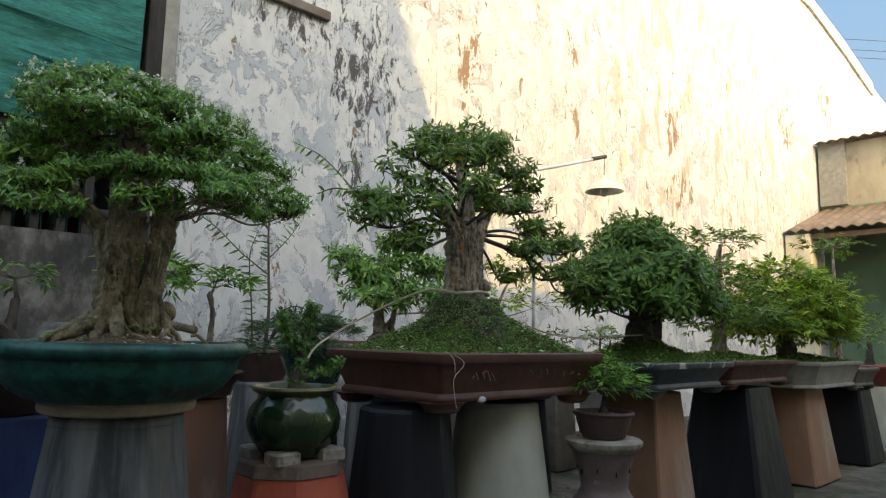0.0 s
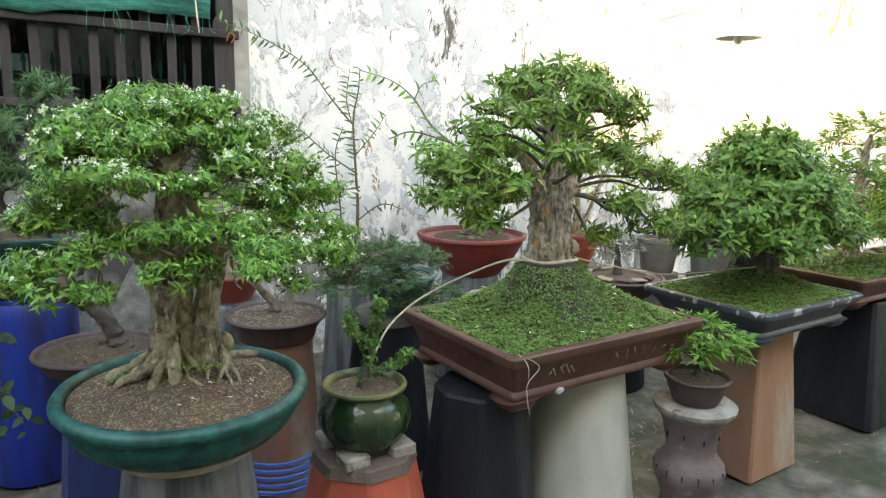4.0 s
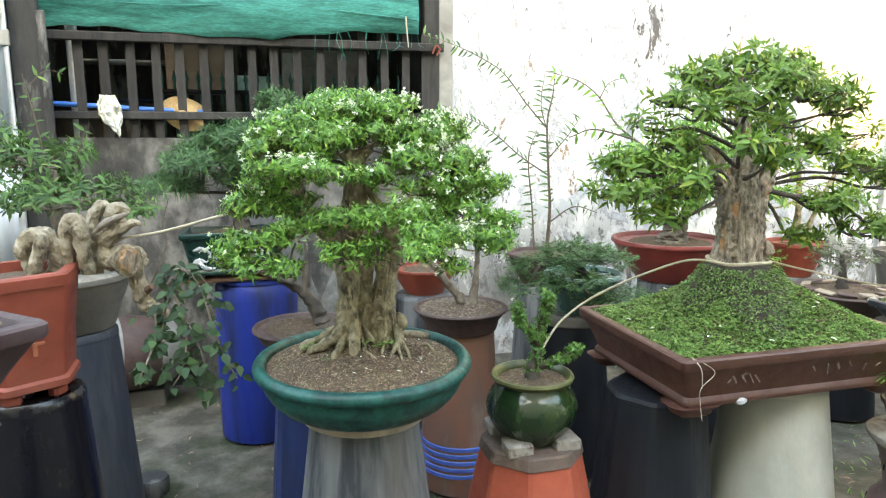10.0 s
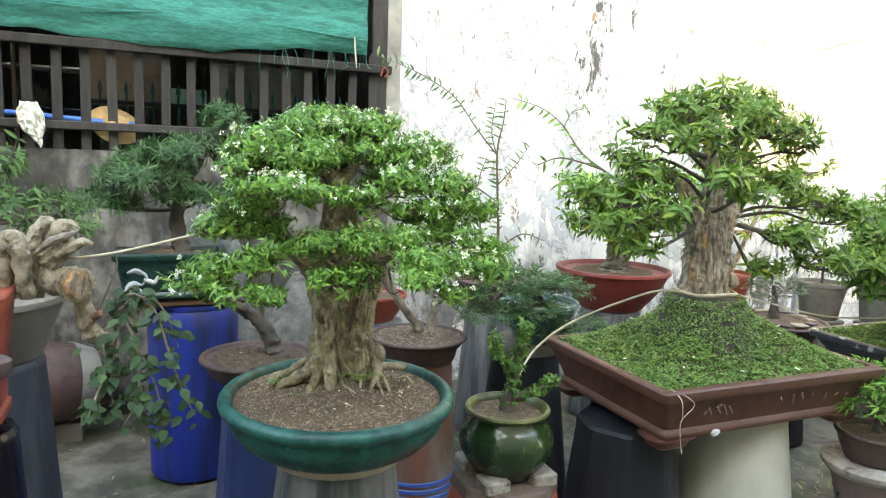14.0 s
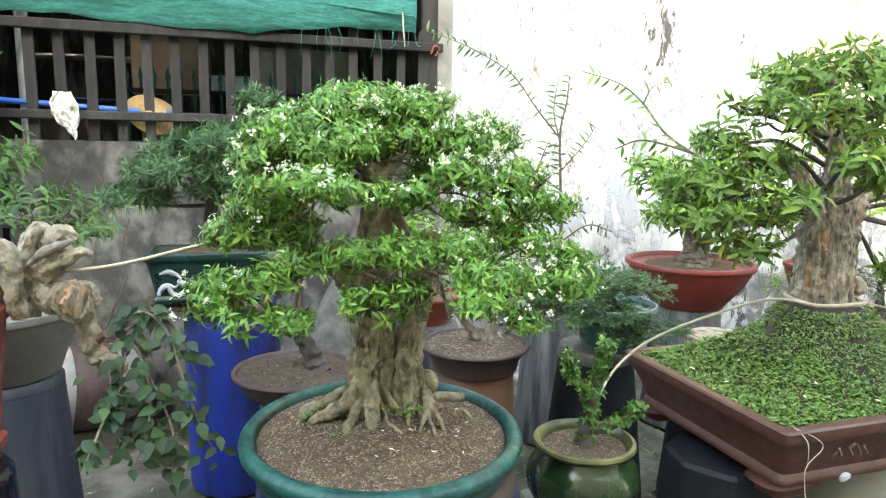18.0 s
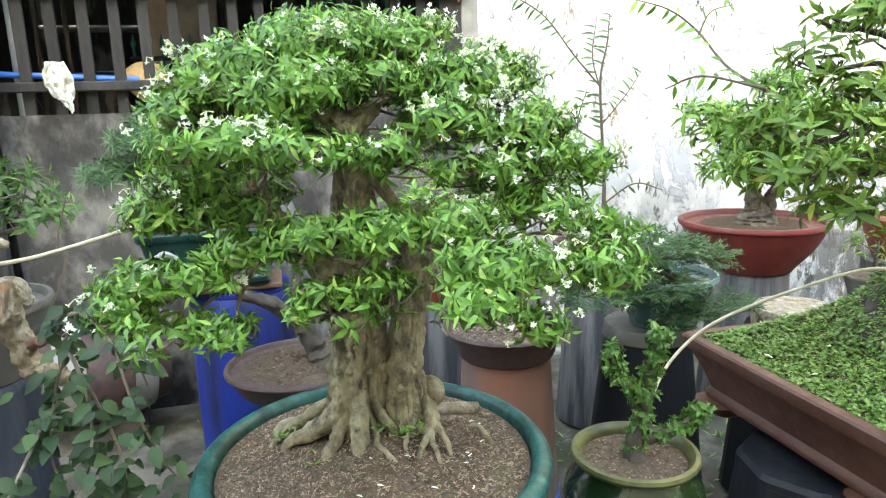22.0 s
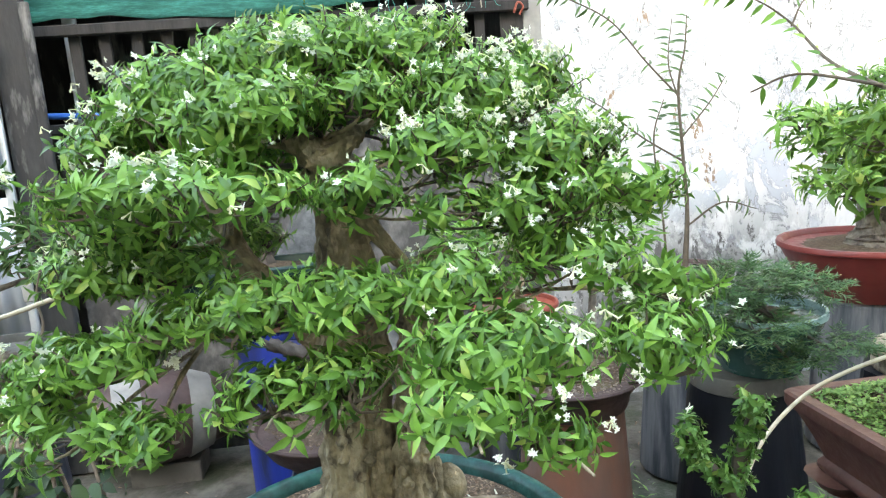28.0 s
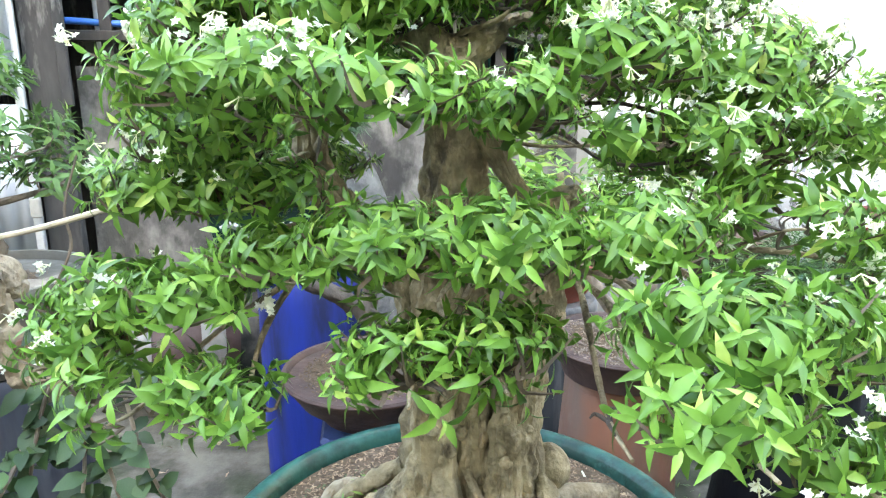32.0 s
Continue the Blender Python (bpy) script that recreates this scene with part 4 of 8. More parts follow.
def net():
    """Green shade cloth hung above the fence, sagging, with a torn lower edge."""
    vs, fs = [], []
    nx, nz = 70, 34
    for j in range(nz):
        for i in range(nx):
            u, w = i / (nx - 1), j / (nz - 1)
            x = -1.15 + 2.55 * u
            low = 2.27 + 0.02 * math.sin(u * 9) + 0.02 * noise.noise(Vector((u * 14, 0, 0))) + (0.0 if u < 0.62 else 0.10 * (u - 0.62)) - 0.05 * max(0, 1 - abs(u - 0.62) / 0.04) * 0.4
            z = low + (3.9 - low) * w
            y = 4.46 + 0.025 * math.sin(u * 7 + w * 3) + 0.018 * noise.noise(Vector((u * 6, w * 14, 2))) + 0.012 * math.sin(w * 38 + 2 * u) * (1 - w * 0.6)
            vs.append((x, y, z))
    for j in range(nz - 1):
        for i in range(nx - 1):
            a = j * nx + i
            fs.append((a, a + 1, a + nx + 1, a + nx))
    t = thing("shade_net", "green woven shade net with a frayed lower edge above the fence", "shade net")
    ob = put("cloth", mesh_of("cloth", vs, fs, NET), t)
    so = ob.modifiers.new("thick", "SOLIDIFY")
    so.thickness = 0.003
    for k in range(3):
        z = 2.42 + 0.24 * k
        put("seam", mesh_of("seam", *tube([(-1.1, 4.44, z + 0.05, 0.006), (-0.3, 4.435, z, 0.006), (0.5, 4.44, z + 0.03, 0.006), (1.38, 4.445, z - 0.02, 0.006)], 5, 6), NET), t)
    rng = random.Random(5)
    for k in range(12):
        x = rng.uniform(0.7, 1.42)
        put("thread", mesh_of("thread", *tube([(x, 4.45, 2.32, 0.002), (x + rng.uniform(-0.02, 0.03), 4.44, 2.24, 0.0016), (x + rng.uniform(-0.04, 0.05), 4.44, 2.32 - rng.uniform(0.08, 0.2), 0.001)], 4, 4), NET), t)
    put("white_strip", mesh_of("white_strip", *tube([(1.30, 4.435, 2.42, 0.004), (1.305, 4.43, 2.33, 0.005), (1.315, 4.43, 2.22, 0.003)], 5, 4), WIRE), t, "strip of white string")


net()


def shed():
    """Dark store behind the fence: back wall, roof, shelf posts and stacked rails."""
    s = thing("store_shed", "dark open store with a low roof and shelves behind the fence", "shed", (0.3, 6.4, 0), kind="structure")
    # back and side walls share the timber board's near-black colour
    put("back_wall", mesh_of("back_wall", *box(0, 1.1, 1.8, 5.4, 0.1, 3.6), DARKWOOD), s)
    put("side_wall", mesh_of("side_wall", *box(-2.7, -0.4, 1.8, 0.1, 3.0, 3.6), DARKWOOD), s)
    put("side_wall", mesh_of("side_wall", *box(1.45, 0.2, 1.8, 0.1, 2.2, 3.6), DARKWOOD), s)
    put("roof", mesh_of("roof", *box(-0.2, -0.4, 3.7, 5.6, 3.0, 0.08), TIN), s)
    put("shelf", mesh_of("shelf", *box(-1.0, 0.1, 2.28, 0.9, 0.3, 0.02), GALVAN), s)
    put("shelf", mesh_of("shelf", *box(-0.9, 0.1, 1.95, 0.7, 0.3, 0.02), BLUEPED), s)
    put("panel", mesh_of("panel", *box(0.62, -0.2, 2.20, 0.75, 0.03, 0.40), GREYPOT), s, "dull grey sheet")
    put("panel", mesh_of("panel", *box(0.30, -0.26, 2.14, 0.10, 0.03, 0.44), PALEPOT), s, "pale narrow board")
    put("panel", mesh_of("panel", *box(0.02, -0.35, 2.08, 0.30, 0.03, 0.14), CYANRIM), s, "pale green board")
    put("panel", mesh_of("panel", *box(-0.45, -0.1, 2.3, 0.55, 0.05, 0.6), TIN), s, "brown board")
    for x in (-1.45, -1.25, -0.62, -0.2):
        put("upright", mesh_of("upright", *box(x, -0.05, 1.3, 0.035, 0.035, 2.6), FENCE), s)
    return s


shed()


def inner_gate():
    g = thing("iron_gate", "black iron railing with spear tips in the store", "railing", (0.55, 5.55, 0))
    for z in (1.62, 1.98):
        put("rail", mesh_of("rail", *box(0, 0, z, 1.9, 0.02, 0.03), BLACKPED), g)
    for i in range(22):
        x = -0.92 + 1.84 * i / 21
        put("bar", mesh_of("bar", *loft([at_z(ring_poly(0.010, 6), 0.9), at_z(ring_poly(0.010, 6), 2.05), at_z(ring_poly(0.02, 6), 2.07), at_z(ring_poly(0.002, 6), 2.14)]), GREENGLAZE), g, at=(x, 0, 0))


inner_gate()


def fence_bits():
    p = thing("blue_water_pipe", "bright blue plastic pipe laid along the fence rail", "pipe", (0, 4.555, 1.80))
    put("pipe", mesh_of("pipe", *tube([(-0.95, 0, 0.04, 0.016), (-0.6, -0.01, 0.02, 0.016), (-0.25, 0, 0.0, 0.016), (0.0, 0.02, -0.01, 0.016)], 12, 6), BLUEPIPE), p)
    st = thing("galvanised_post", "round galvanised steel post by the fence", "post", (-0.76, 4.62, 0))
    put("pipe", mesh_of("pipe", *closed(*lathe([(0.033, 0), (0.034, 0.5), (0.034, 1.6), (0.034, 2.4)], 20), 20), GALVAN), st)
    put("wire", mesh_of("wire", *tube([(0.03, -0.04, 1.86, 0.003), (0.06, -0.05, 1.74, 0.003), (0.09, -0.04, 1.66, 0.003)], 5, 4), CABLE), st)
    # cloth glove on the rail
    vs, fs = [], []
    for j in range(31):
        for i in range(25):
            u, w = i / 24 - 0.5, j / 30
            wide = 0.07 + 0.05 * math.sin(min(1, w * 1.25) * math.pi) - 0.08 * max(0, w - 0.75) * 2
            k1, k2 = noise.noise(Vector((u * 5, w * 6, 1))), noise.noise(Vector((u * 9, w * 11, 5)))
            vs.append((u * (wide + 0.02) + 0.02 * (w - 0.5) + 0.012 * k1 + 0.016 * (w > 0.8) * (1 - u), -0.02 - 0.014 * math.cos(u * 9 + w * 2) - 0.03 * k1 - 0.018 * k2, 0.04 - 0.20 * w - 0.05 * (u + 0.5) * w + 0.01 * k2))
    for j in range(30):
        for i in range(24):
            a = j * 25 + i
            fs.append((a, a + 1, a + 26, a + 25))
    c = thing("hanging_cloth", "crumpled off-white cotton cloth hung over the fence rail", "cloth", (-0.54, 4.45, 1.84))
    ob = put("cloth", mesh_of("cloth", vs, fs, CLOTH), c)
    ob.modifiers.new("thick", "SOLIDIFY").thickness = 0.006
    # straw hat hung behind the pickets
    h = thing("straw_hat", "worn conical straw hat hung on the fence", "hat", (-0.10, 4.60, 1.79))
    vs, fs = lathe([(0.004, 0.11), (0.05, 0.105), (0.085, 0.09), (0.10, 0.05), (0.105, 0.035), (0.16, 0.022), (0.20, 0.0), (0.196, -0.004), (0.10, 0.03), (0.09, 0.03)], 32, 1, 0.85, 0.03, 3)
    ob = put("brim_and_crown", mesh_of("brim_and_crown", vs, fs, STRAW), h)
    ob.matrix_basis = pose(-0.03, 0, -0.01, 62, 18, 12) @ Matrix.Scale(0.74, 4)
    bd = thing("timber_board", "tall charred timber board standing by the fence", "board", (-0.93, 4.40, 0))
    put("board", mesh_of("board", *box(-0.02, 0, 1.35, 0.155, 0.06, 2.7), DARKWOOD), bd)
    put("slat", mesh_of("slat", *box(0.075, -0.035, 1.9, 0.05, 0.02, 0.9), DARKWOOD), bd)


fence_bits()


def metal_gate():
    """Corrugated zinc sheets on the left of the fence."""
    g = thing("corrugated_gate", "pale corrugated zinc sheet gate with a hinge", "gate", (-1.04, 4.30, 0))
    for z0, z1, dy in ((1.50, 3.2, 0.0), (0.78, 1.46, 0.015), (0.02, 0.74, 0.0)):
        vs, fs = [], []
        n = 120
        for z in (z0, z1):
            for i in range(n):
                x = -1.6 * i / (n - 1)
                vs.append((x, dy + 0.009 * math.cos(x * 2 * math.pi / 0.076), z))
        fs = [(i + 1, i, n + i, n + i + 1) for i in range(n - 1)]
        ob = put("sheet", mesh_of("sheet", vs, fs, SHEET), g)
        ob.modifiers.new("thick", "SOLIDIFY").thickness = 0.002
    for z in (2.18, 1.0):
        put("hinge", mesh_of("hinge", *box(0.02, -0.02, z, 0.05, 0.02, 0.09), PALEPOT), g)
    put("gate_frame", mesh_of("gate_frame", *box(0.0, 0.03, 1.6, 0.04, 0.03, 3.2), GALVAN), g)


metal_gate()


# ---- far end of the yard ----
def end_house():
    h = thing("end_house", "small house with stained parapet, tin awning and green wall", "house", (14.9, 0.4, 0))
    put("parapet", mesh_of("parapet", *box(0.15, 0.0, 4.45, 0.3, 8.2, 1.3), STAINED), h)
    put("parapet_pier", mesh_of("parapet_pier", *box(-0.02, 3.85, 4.5, 0.12, 0.5, 1.35), PALEPOT), h)

    def corrugated(x0, z0, x1, z1):
        vs, fs = [], []
        n = 260
        for x, z in ((x0, z0), (x1, z1)):
            for i in range(n):
                y = -4.1 + 8.22 * i / (n - 1)
                vs.append((x, y, z + 0.025 * math.cos(y * 2 * math.pi / 0.2)))
        return vs, [(i, i + 1, n + i + 1, n + i) for i in range(n - 1)]

    for nm, a in (("roof", (-0.25, 5.12, 2.4, 5.6)), ("awning", (-2.1, 3.05, 0.0, 3.75))):
        ob = put(nm, mesh_of(nm, *corrugated(*a), TIN), h)
        ob.modifiers.new("thick", "SOLIDIFY").thickness = 0.02
    put("wall", mesh_of("wall", *box(0.1, 0.0, 1.9, 0.2, 8.2, 3.8), GREENWALL), h)
    put("pier", mesh_of("pier", *box(-1.9, 3.9, 1.5, 0.3, 0.42, 3.0), CREAM), h)
    put("beam", mesh_of("beam", *box(-1.9, 0.0, 2.95, 0.12, 8.0, 0.10), DOORWOOD), h)
    d = put("door", mesh_of("door", *box(-0.03, 1.2, 1.1, 0.08, 1.3, 2.2), DOORWOOD), h)
    for k in range(3):
        put("door_panel", mesh_of("door_panel", *box(-0.08, 1.2, 0.42 + 0.68 * k, 0.02, 1.0, 0.5), DOORWOOD), d)
    return h


end_house()


def lamp():
    l = thing("yard_lamp", "white enamel shade lamp hung from a bracket pole", "lamp", (4.62, 3.7, 0))
    put("pole", mesh_of("pole", *tube([(0, 0, 0.0, 0.018), (0.0, 0, 1.3, 0.018), (0.01, 0, 2.56, 0.016)], 12, 4), GALVAN), l)
    put("arm", mesh_of("arm", *tube([(0.0, 0, 2.55, 0.016), (0.5, -0.05, 2.70, 0.015), (0.98, -0.1, 2.85, 0.014)], 10, 4), GALVAN), l)
    put("arm_end", mesh_of("arm_end", *tube([(0.80, -0.085, 2.80, 0.020), (1.0, -0.105, 2.86, 0.020)], 10, 2), CABLE), l)
    put("cord", mesh_of("cord", *tube([(0.98, -0.1, 2.84, 0.004), (0.975, -0.1, 2.66, 0.004)], 6, 2), CABLE), l)
    sh = put("shade", mesh_of("shade", *lathe([(0.025, 0.13), (0.032, 0.10), (0.05, 0.075), (0.11, 0.05), (0.165, 0.012), (0.185, -0.03), (0.19, -0.034), (0.178, -0.03), (0.15, 0.008), (0.03, 0.05)], 40), ENAMEL), l, at=(0.975, -0.1, 2.53))
    put("bulb", mesh_of("bulb", *closed(*lathe([(0.018, 0.04), (0.03, 0.0), (0.042, -0.04), (0.03, -0.075), (0.006, -0.088)], 20), 20), ENAMEL), sh)


lamp()


def overhead_cables():
    for k, (dz, dy) in enumerate(((0.0, 0.0), (0.5, 0.5), (1.2, 1.2))):
        c = thing("overhead_cable", "thin black cable strung across the sky", "cable", (0, 0, 0), "cables over the yard")
        put("wire", mesh_of("wire", *tube([(16, 9 + dy, 10.5 + dz, 0.012), (24, 8.5 + dy, 11.4 + dz, 0.012), (34, 4 + dy, 12.6 + dz, 0.012)], 5, 8), CABLE), c)
        for px, py, pz in ((16, 9 + dy, 10.5 + dz), (34, 4 + dy, 12.6 + dz)):
            put("mast", mesh_of("mast", *tube([(px, py, 0, 0.05), (px, py, pz, 0.03)], 8, 2), GALVAN), c)


overhead_cables()


def sky_backdrop():
    """Clear late-afternoon sky far beyond the end of the yard."""
    n = 9
    vs = [(95 + 6 * math.cos(j / (n - 1) * 3 - 1.5), 2 + 48 * j / (n - 1), z) for z in (-1.0, 40.0, 75.0) for j in range(n)]
    fs = [(r * n + j, r * n + j + 1, (r + 1) * n + j + 1, (r + 1) * n + j) for r in range(2) for j in range(n - 1)]
    tagged(new("backdrop", mesh_of("backdrop", vs, fs, SKYBLUE)), "clear pale blue sky beyond the yard's end", "sky", kind="structure")


sky_backdrop()


# ---- the flowering tree in the teal pot ----
HERO = (0.586, 1.80)
pedestal("grey_fluted_pedestal", "weathered blue-grey fluted cement pedestal under the teal pot", (*HERO, 0), 0.820, 0.158, 0.26, 48, GREYPED, flute=0.018)
teal = round_pot("teal_wide_pot", "wide round teal-glazed pot with an unglazed foot, full of soil", (*HERO, 0.820),
                 [(0.160, 0.030), (0.190, 0.032), (0.220, 0.042), (0.248, 0.060), (0.268, 0.082), (0.282, 0.106), (0.288, 0.126), (0.290, 0.140)],
                 [(0.286, 0.138), (0.296, 0.141), (0.304, 0.146), (0.309, 0.153), (0.311, 0.161), (0.309, 0.169), (0.304, 0.176), (0.297, 0.180), (0.289, 0.181), (0.282, 0.178), (0.278, 0.172), (0.275, 0.160), (0.271, 0.130)], GREENGLAZE, seg=72, sx=1.025, sy=1.05,
                 soil=(0.273, 0.160, 0.05), foot=[(0.140, 0.0), (0.172, 0.0), (0.182, 0.005), (0.186, 0.014), (0.185, 0.026), (0.192, 0.034)], foot_material=CLAYFOOT, husks=11000, seed=4)
litter("fallen_petals", teal, random.Random(44), 22, lambda x, y: (0.10 + x * 0.15, y * 0.22), lambda x, y: 0.163 + 0.05 * max(0.0, 1 - math.hypot(x, y) / 0.28) ** 1.4, PETAL, (0.008, 0.014))
litter("moss", teal, random.Random(45), 1500, lambda x, y: (x * 0.26, y * 0.26) if x * x + y * y < 1 and noise.noise(Vector((x * 2.6, y * 2.6, 8))) > 0.05 else None, lambda x, y: 0.160 + 0.05 * max(0.0, 1 - math.hypot(x, y) / 0.28) ** 1.4, LEAFGREY, (0.003, 0.007))


def hero_tree():
    at = (0.598, 1.84, 1.006)
    base = (0.59, 1.76, 1.0)
    t = thing("flowering_bonsai", "old flowering bonsai with fused tan trunks, bright leaves and white flowers", "bonsai tree", at)
    rng = random.Random(11)
    stems = [
        [(0.540, 1.765, 0.985, 0.044), (0.543, 1.765, 1.06, 0.036), (0.545, 1.77, 1.15, 0.032), (0.546, 1.77, 1.24, 0.032), (0.556, 1.77, 1.32, 0.032), (0.570, 1.77, 1.41, 0.034), (0.573, 1.765, 1.49, 0.035), (0.565, 1.75, 1.55, 0.034), (0.56, 1.74, 1.585, 0.02)],
        [(0.592, 1.77, 0.985, 0.038), (0.592, 1.77, 1.07, 0.029), (0.594, 1.775, 1.16, 0.026), (0.594, 1.775, 1.26, 0.028), (0.590, 1.78, 1.36, 0.030), (0.582, 1.785, 1.46, 0.022)],
        [(0.645, 1.75, 0.985, 0.042), (0.644, 1.75, 1.05, 0.036), (0.646, 1.75, 1.13, 0.030), (0.656, 1.755, 1.21, 0.032), (0.667, 1.755, 1.29, 0.034), (0.678, 1.757, 1.36, 0.035), (0.690, 1.76, 1.395, 0.026), (0.72, 1.765, 1.42, 0.013)],
        [(0.555, 1.80, 1.12, 0.026), (0.535, 1.805, 1.24, 0.024), (0.510, 1.81, 1.32, 0.024), (0.455, 1.815, 1.38, 0.021), (0.412, 1.82, 1.44, 0.021), (0.408, 1.82, 1.50, 0.018), (0.43, 1.81, 1.55, 0.010)],
        [(0.592, 1.74, 1.51, 0.014), (0.612, 1.735, 1.475, 0.012), (0.638, 1.735, 1.43, 0.010), (0.675, 1.735, 1.385, 0.007)],
    ]
    bark_trunk("trunk", [local(base, s) for s in stems], t, BARK, 0.22, 34, 48, 16, 3.0, 0.17)
    burl = [(0.688, 1.830, 1.052, 0.008), (0.697, 1.824, 1.062, 0.017), (0.702, 1.822, 1.076, 0.022), (0.703, 1.822, 1.090, 0.020), (0.697, 1.826, 1.103, 0.012), (0.690, 1.83, 1.108, 0.004)]
    put("burl", mesh_of("burl", *tube(local(at, burl), 18, 5, 0.06, 40), BARK), t, "round smooth burl")
    knot = [(0.520, 1.70, 1.598, 0.010), (0.538, 1.695, 1.582, 0.017), (0.556, 1.69, 1.566, 0.020), (0.575, 1.695, 1.574, 0.018), (0.595, 1.70, 1.588, 0.015), (0.612, 1.705, 1.598, 0.007)]
    put("knot", mesh_of("knot", *tube(local(base, knot), 22, 8, 0.35, 70, 2.0, True, 0.2), BARK), t, "pale forked knot")
    roots = [
        [(0.553, 1.86, 1.16, 0.012), (0.536, 1.836, 1.09, 0.018), (0.520, 1.832, 1.056, 0.020), (0.492, 1.838, 1.034, 0.017), (0.462, 1.845, 1.017, 0.014), (0.436, 1.850, 1.006, 0.011), (0.424, 1.853, 0.985, 0.007)],
        [(0.535, 1.83, 1.06, 0.010), (0.526, 1.806, 1.038, 0.012), (0.512, 1.785, 1.022, 0.011), (0.500, 1.772, 1.012, 0.010), (0.498, 1.752, 0.985, 0.006)],
        [(0.567, 1.85, 1.16, 0.010), (0.564, 1.822, 1.085, 0.015), (0.562, 1.800, 1.050, 0.017), (0.556, 1.776, 1.024, 0.016), (0.553, 1.760, 1.014, 0.013), (0.552, 1.748, 0.985, 0.007)],
        [(0.575, 1.83, 1.09, 0.005), (0.584, 1.812, 1.045, 0.0065), (0.588, 1.786, 1.028, 0.006), (0.588, 1.764, 1.020, 0.0055), (0.600, 1.738, 1.014, 0.0055), (0.610, 1.716, 1.006, 0.004), (0.618, 1.705, 0.985, 0.002)],
        [(0.590, 1.83, 1.085, 0.006), (0.606, 1.806, 1.050, 0.008), (0.620, 1.798, 1.030, 0.007), (0.634, 1.792, 0.99, 0.004)],
        [(0.680, 1.835, 1.12, 0.010), (0.688, 1.812, 1.07, 0.014), (0.692, 1.788, 1.045, 0.012), (0.686, 1.770, 1.032, 0.009), (0.664, 1.744, 1.018, 0.005), (0.652, 1.724, 1.010, 0.004), (0.648, 1.712, 0.985, 0.002)],
        [(0.691, 1.785, 1.042, 0.007), (0.682, 1.750, 1.022, 0.0045), (0.684, 1.722, 1.012, 0.0035), (0.687, 1.700, 0.985, 0.002)],
        [(0.692, 1.788, 1.044, 0.008), (0.704, 1.762, 1.026, 0.0055), (0.708, 1.742, 1.014, 0.0045), (0.714, 1.724, 0.985, 0.002)],
        [(0.652, 1.800, 1.035, 0.006), (0.640, 1.772, 1.022, 0.0045), (0.634, 1.752, 1.014, 0.0035), (0.640, 1.738, 0.985, 0.002)],
        [(0.640, 1.83, 1.10, 0.010), (0.645, 1.808, 1.060, 0.013), (0.648, 1.796, 1.030, 0.011), (0.650, 1.785, 0.985, 0.006)],
        [(0.52, 1.87, 1.07, 0.012), (0.475, 1.885, 1.035, 0.012), (0.44, 1.885, 1.018, 0.010), (0.40, 1.875, 0.985, 0.005)],
        [(0.76, 1.79, 1.016, 0.003), (0.775, 1.782, 1.019, 0.005), (0.790, 1.765, 1.004, 0.0045), (0.80, 1.75, 0.985, 0.002)],
        [(0.61, 1.86, 1.10, 0.02), (0.63, 1.92, 1.03, 0.014), (0.65, 1.97, 0.98, 0.006)],
    ]
    for k, pts in enumerate(roots):
        put("root", mesh_of("root", *tube(local(at, pts), 16, 8, 0.24, 70, k, True, 0.15), BARK), t)
    put("root", mesh_of("root", *tube(local(at, [(0.692, 1.815, 1.050, 0.012), (0.73, 1.820, 1.044, 0.012), (0.785, 1.828, 1.034, 0.012), (0.787, 1.828, 1.034, 0.009)]), 12, 6, 0.15, 60), PALEBARK), t, "pale cut root")
    put("root", mesh_of("root", *tube(local(at, [(0.410, 1.90, 1.002, 0.006), (0.422, 1.905, 1.008, 0.013), (0.440, 1.91, 1.012, 0.015), (0.458, 1.915, 1.008, 0.012), (0.472, 1.92, 1.0, 0.005)]), 14, 6, 0.18, 40), PALEBARK), t, "pale rounded root end")
    for k in range(30):
        cx, rr_, cy = ((0.545, 0.031, 1.768), (0.594, 0.026, 1.773), (0.648, 0.030, 1.752))[k % 3]
        a, z = rng.uniform(-2.6, -0.5), rng.uniform(1.03, 1.27)
        rr = rng.uniform(0.004, 0.010)
        c = (cx + rr_ * math.cos(a) - base[0], cy + rr_ * math.sin(a) - base[1], z - base[2])
        put("wart", mesh_of("wart", *tube([(c[0], c[1], c[2] - rr, rr * 0.4), (*c, rr), (c[0], c[1], c[2] + rr, rr * 0.4)], 9, 3, 0.3, 80, k), BARK), t)
    tufts = [(0.588, 1.715, 1.04), (0.640, 1.70, 1.035), (0.655, 1.705, 1.035), (0.625, 1.70, 1.03), (0.475, 1.81, 1.03), (0.455, 1.80, 1.025), (0.49, 1.685, 1.005), (0.425, 1.79, 1.015), (0.495, 1.815, 1.035)]
    pos, d, n, s = [], [], [], []
    for tx, ty, tz in tufts:
        for _ in range(22):
            pos.append((tx - base[0] + rng.gauss(0, 0.012), ty - base[1] + rng.gauss(0, 0.01), tz - base[2] - 0.008))
            b = rng.uniform(0, 6.28)
            d.append((math.cos(b), math.sin(b), rng.uniform(0.3, 1.4)))
            n.append((rng.uniform(-0.5, 0.5), -0.5, 1))
            s.append(rng.uniform(0.010, 0.022))
    tagged(put("weed_mass", quick_mesh("weed_mass", *scatter(NARROW, np.array(pos), np.array(d), np.array(n), np.array(s)), MOSSLEAF), teal, at=Matrix.Translation(Vector(at) - Vector((*HERO, 0.820)))), kind="stuff")
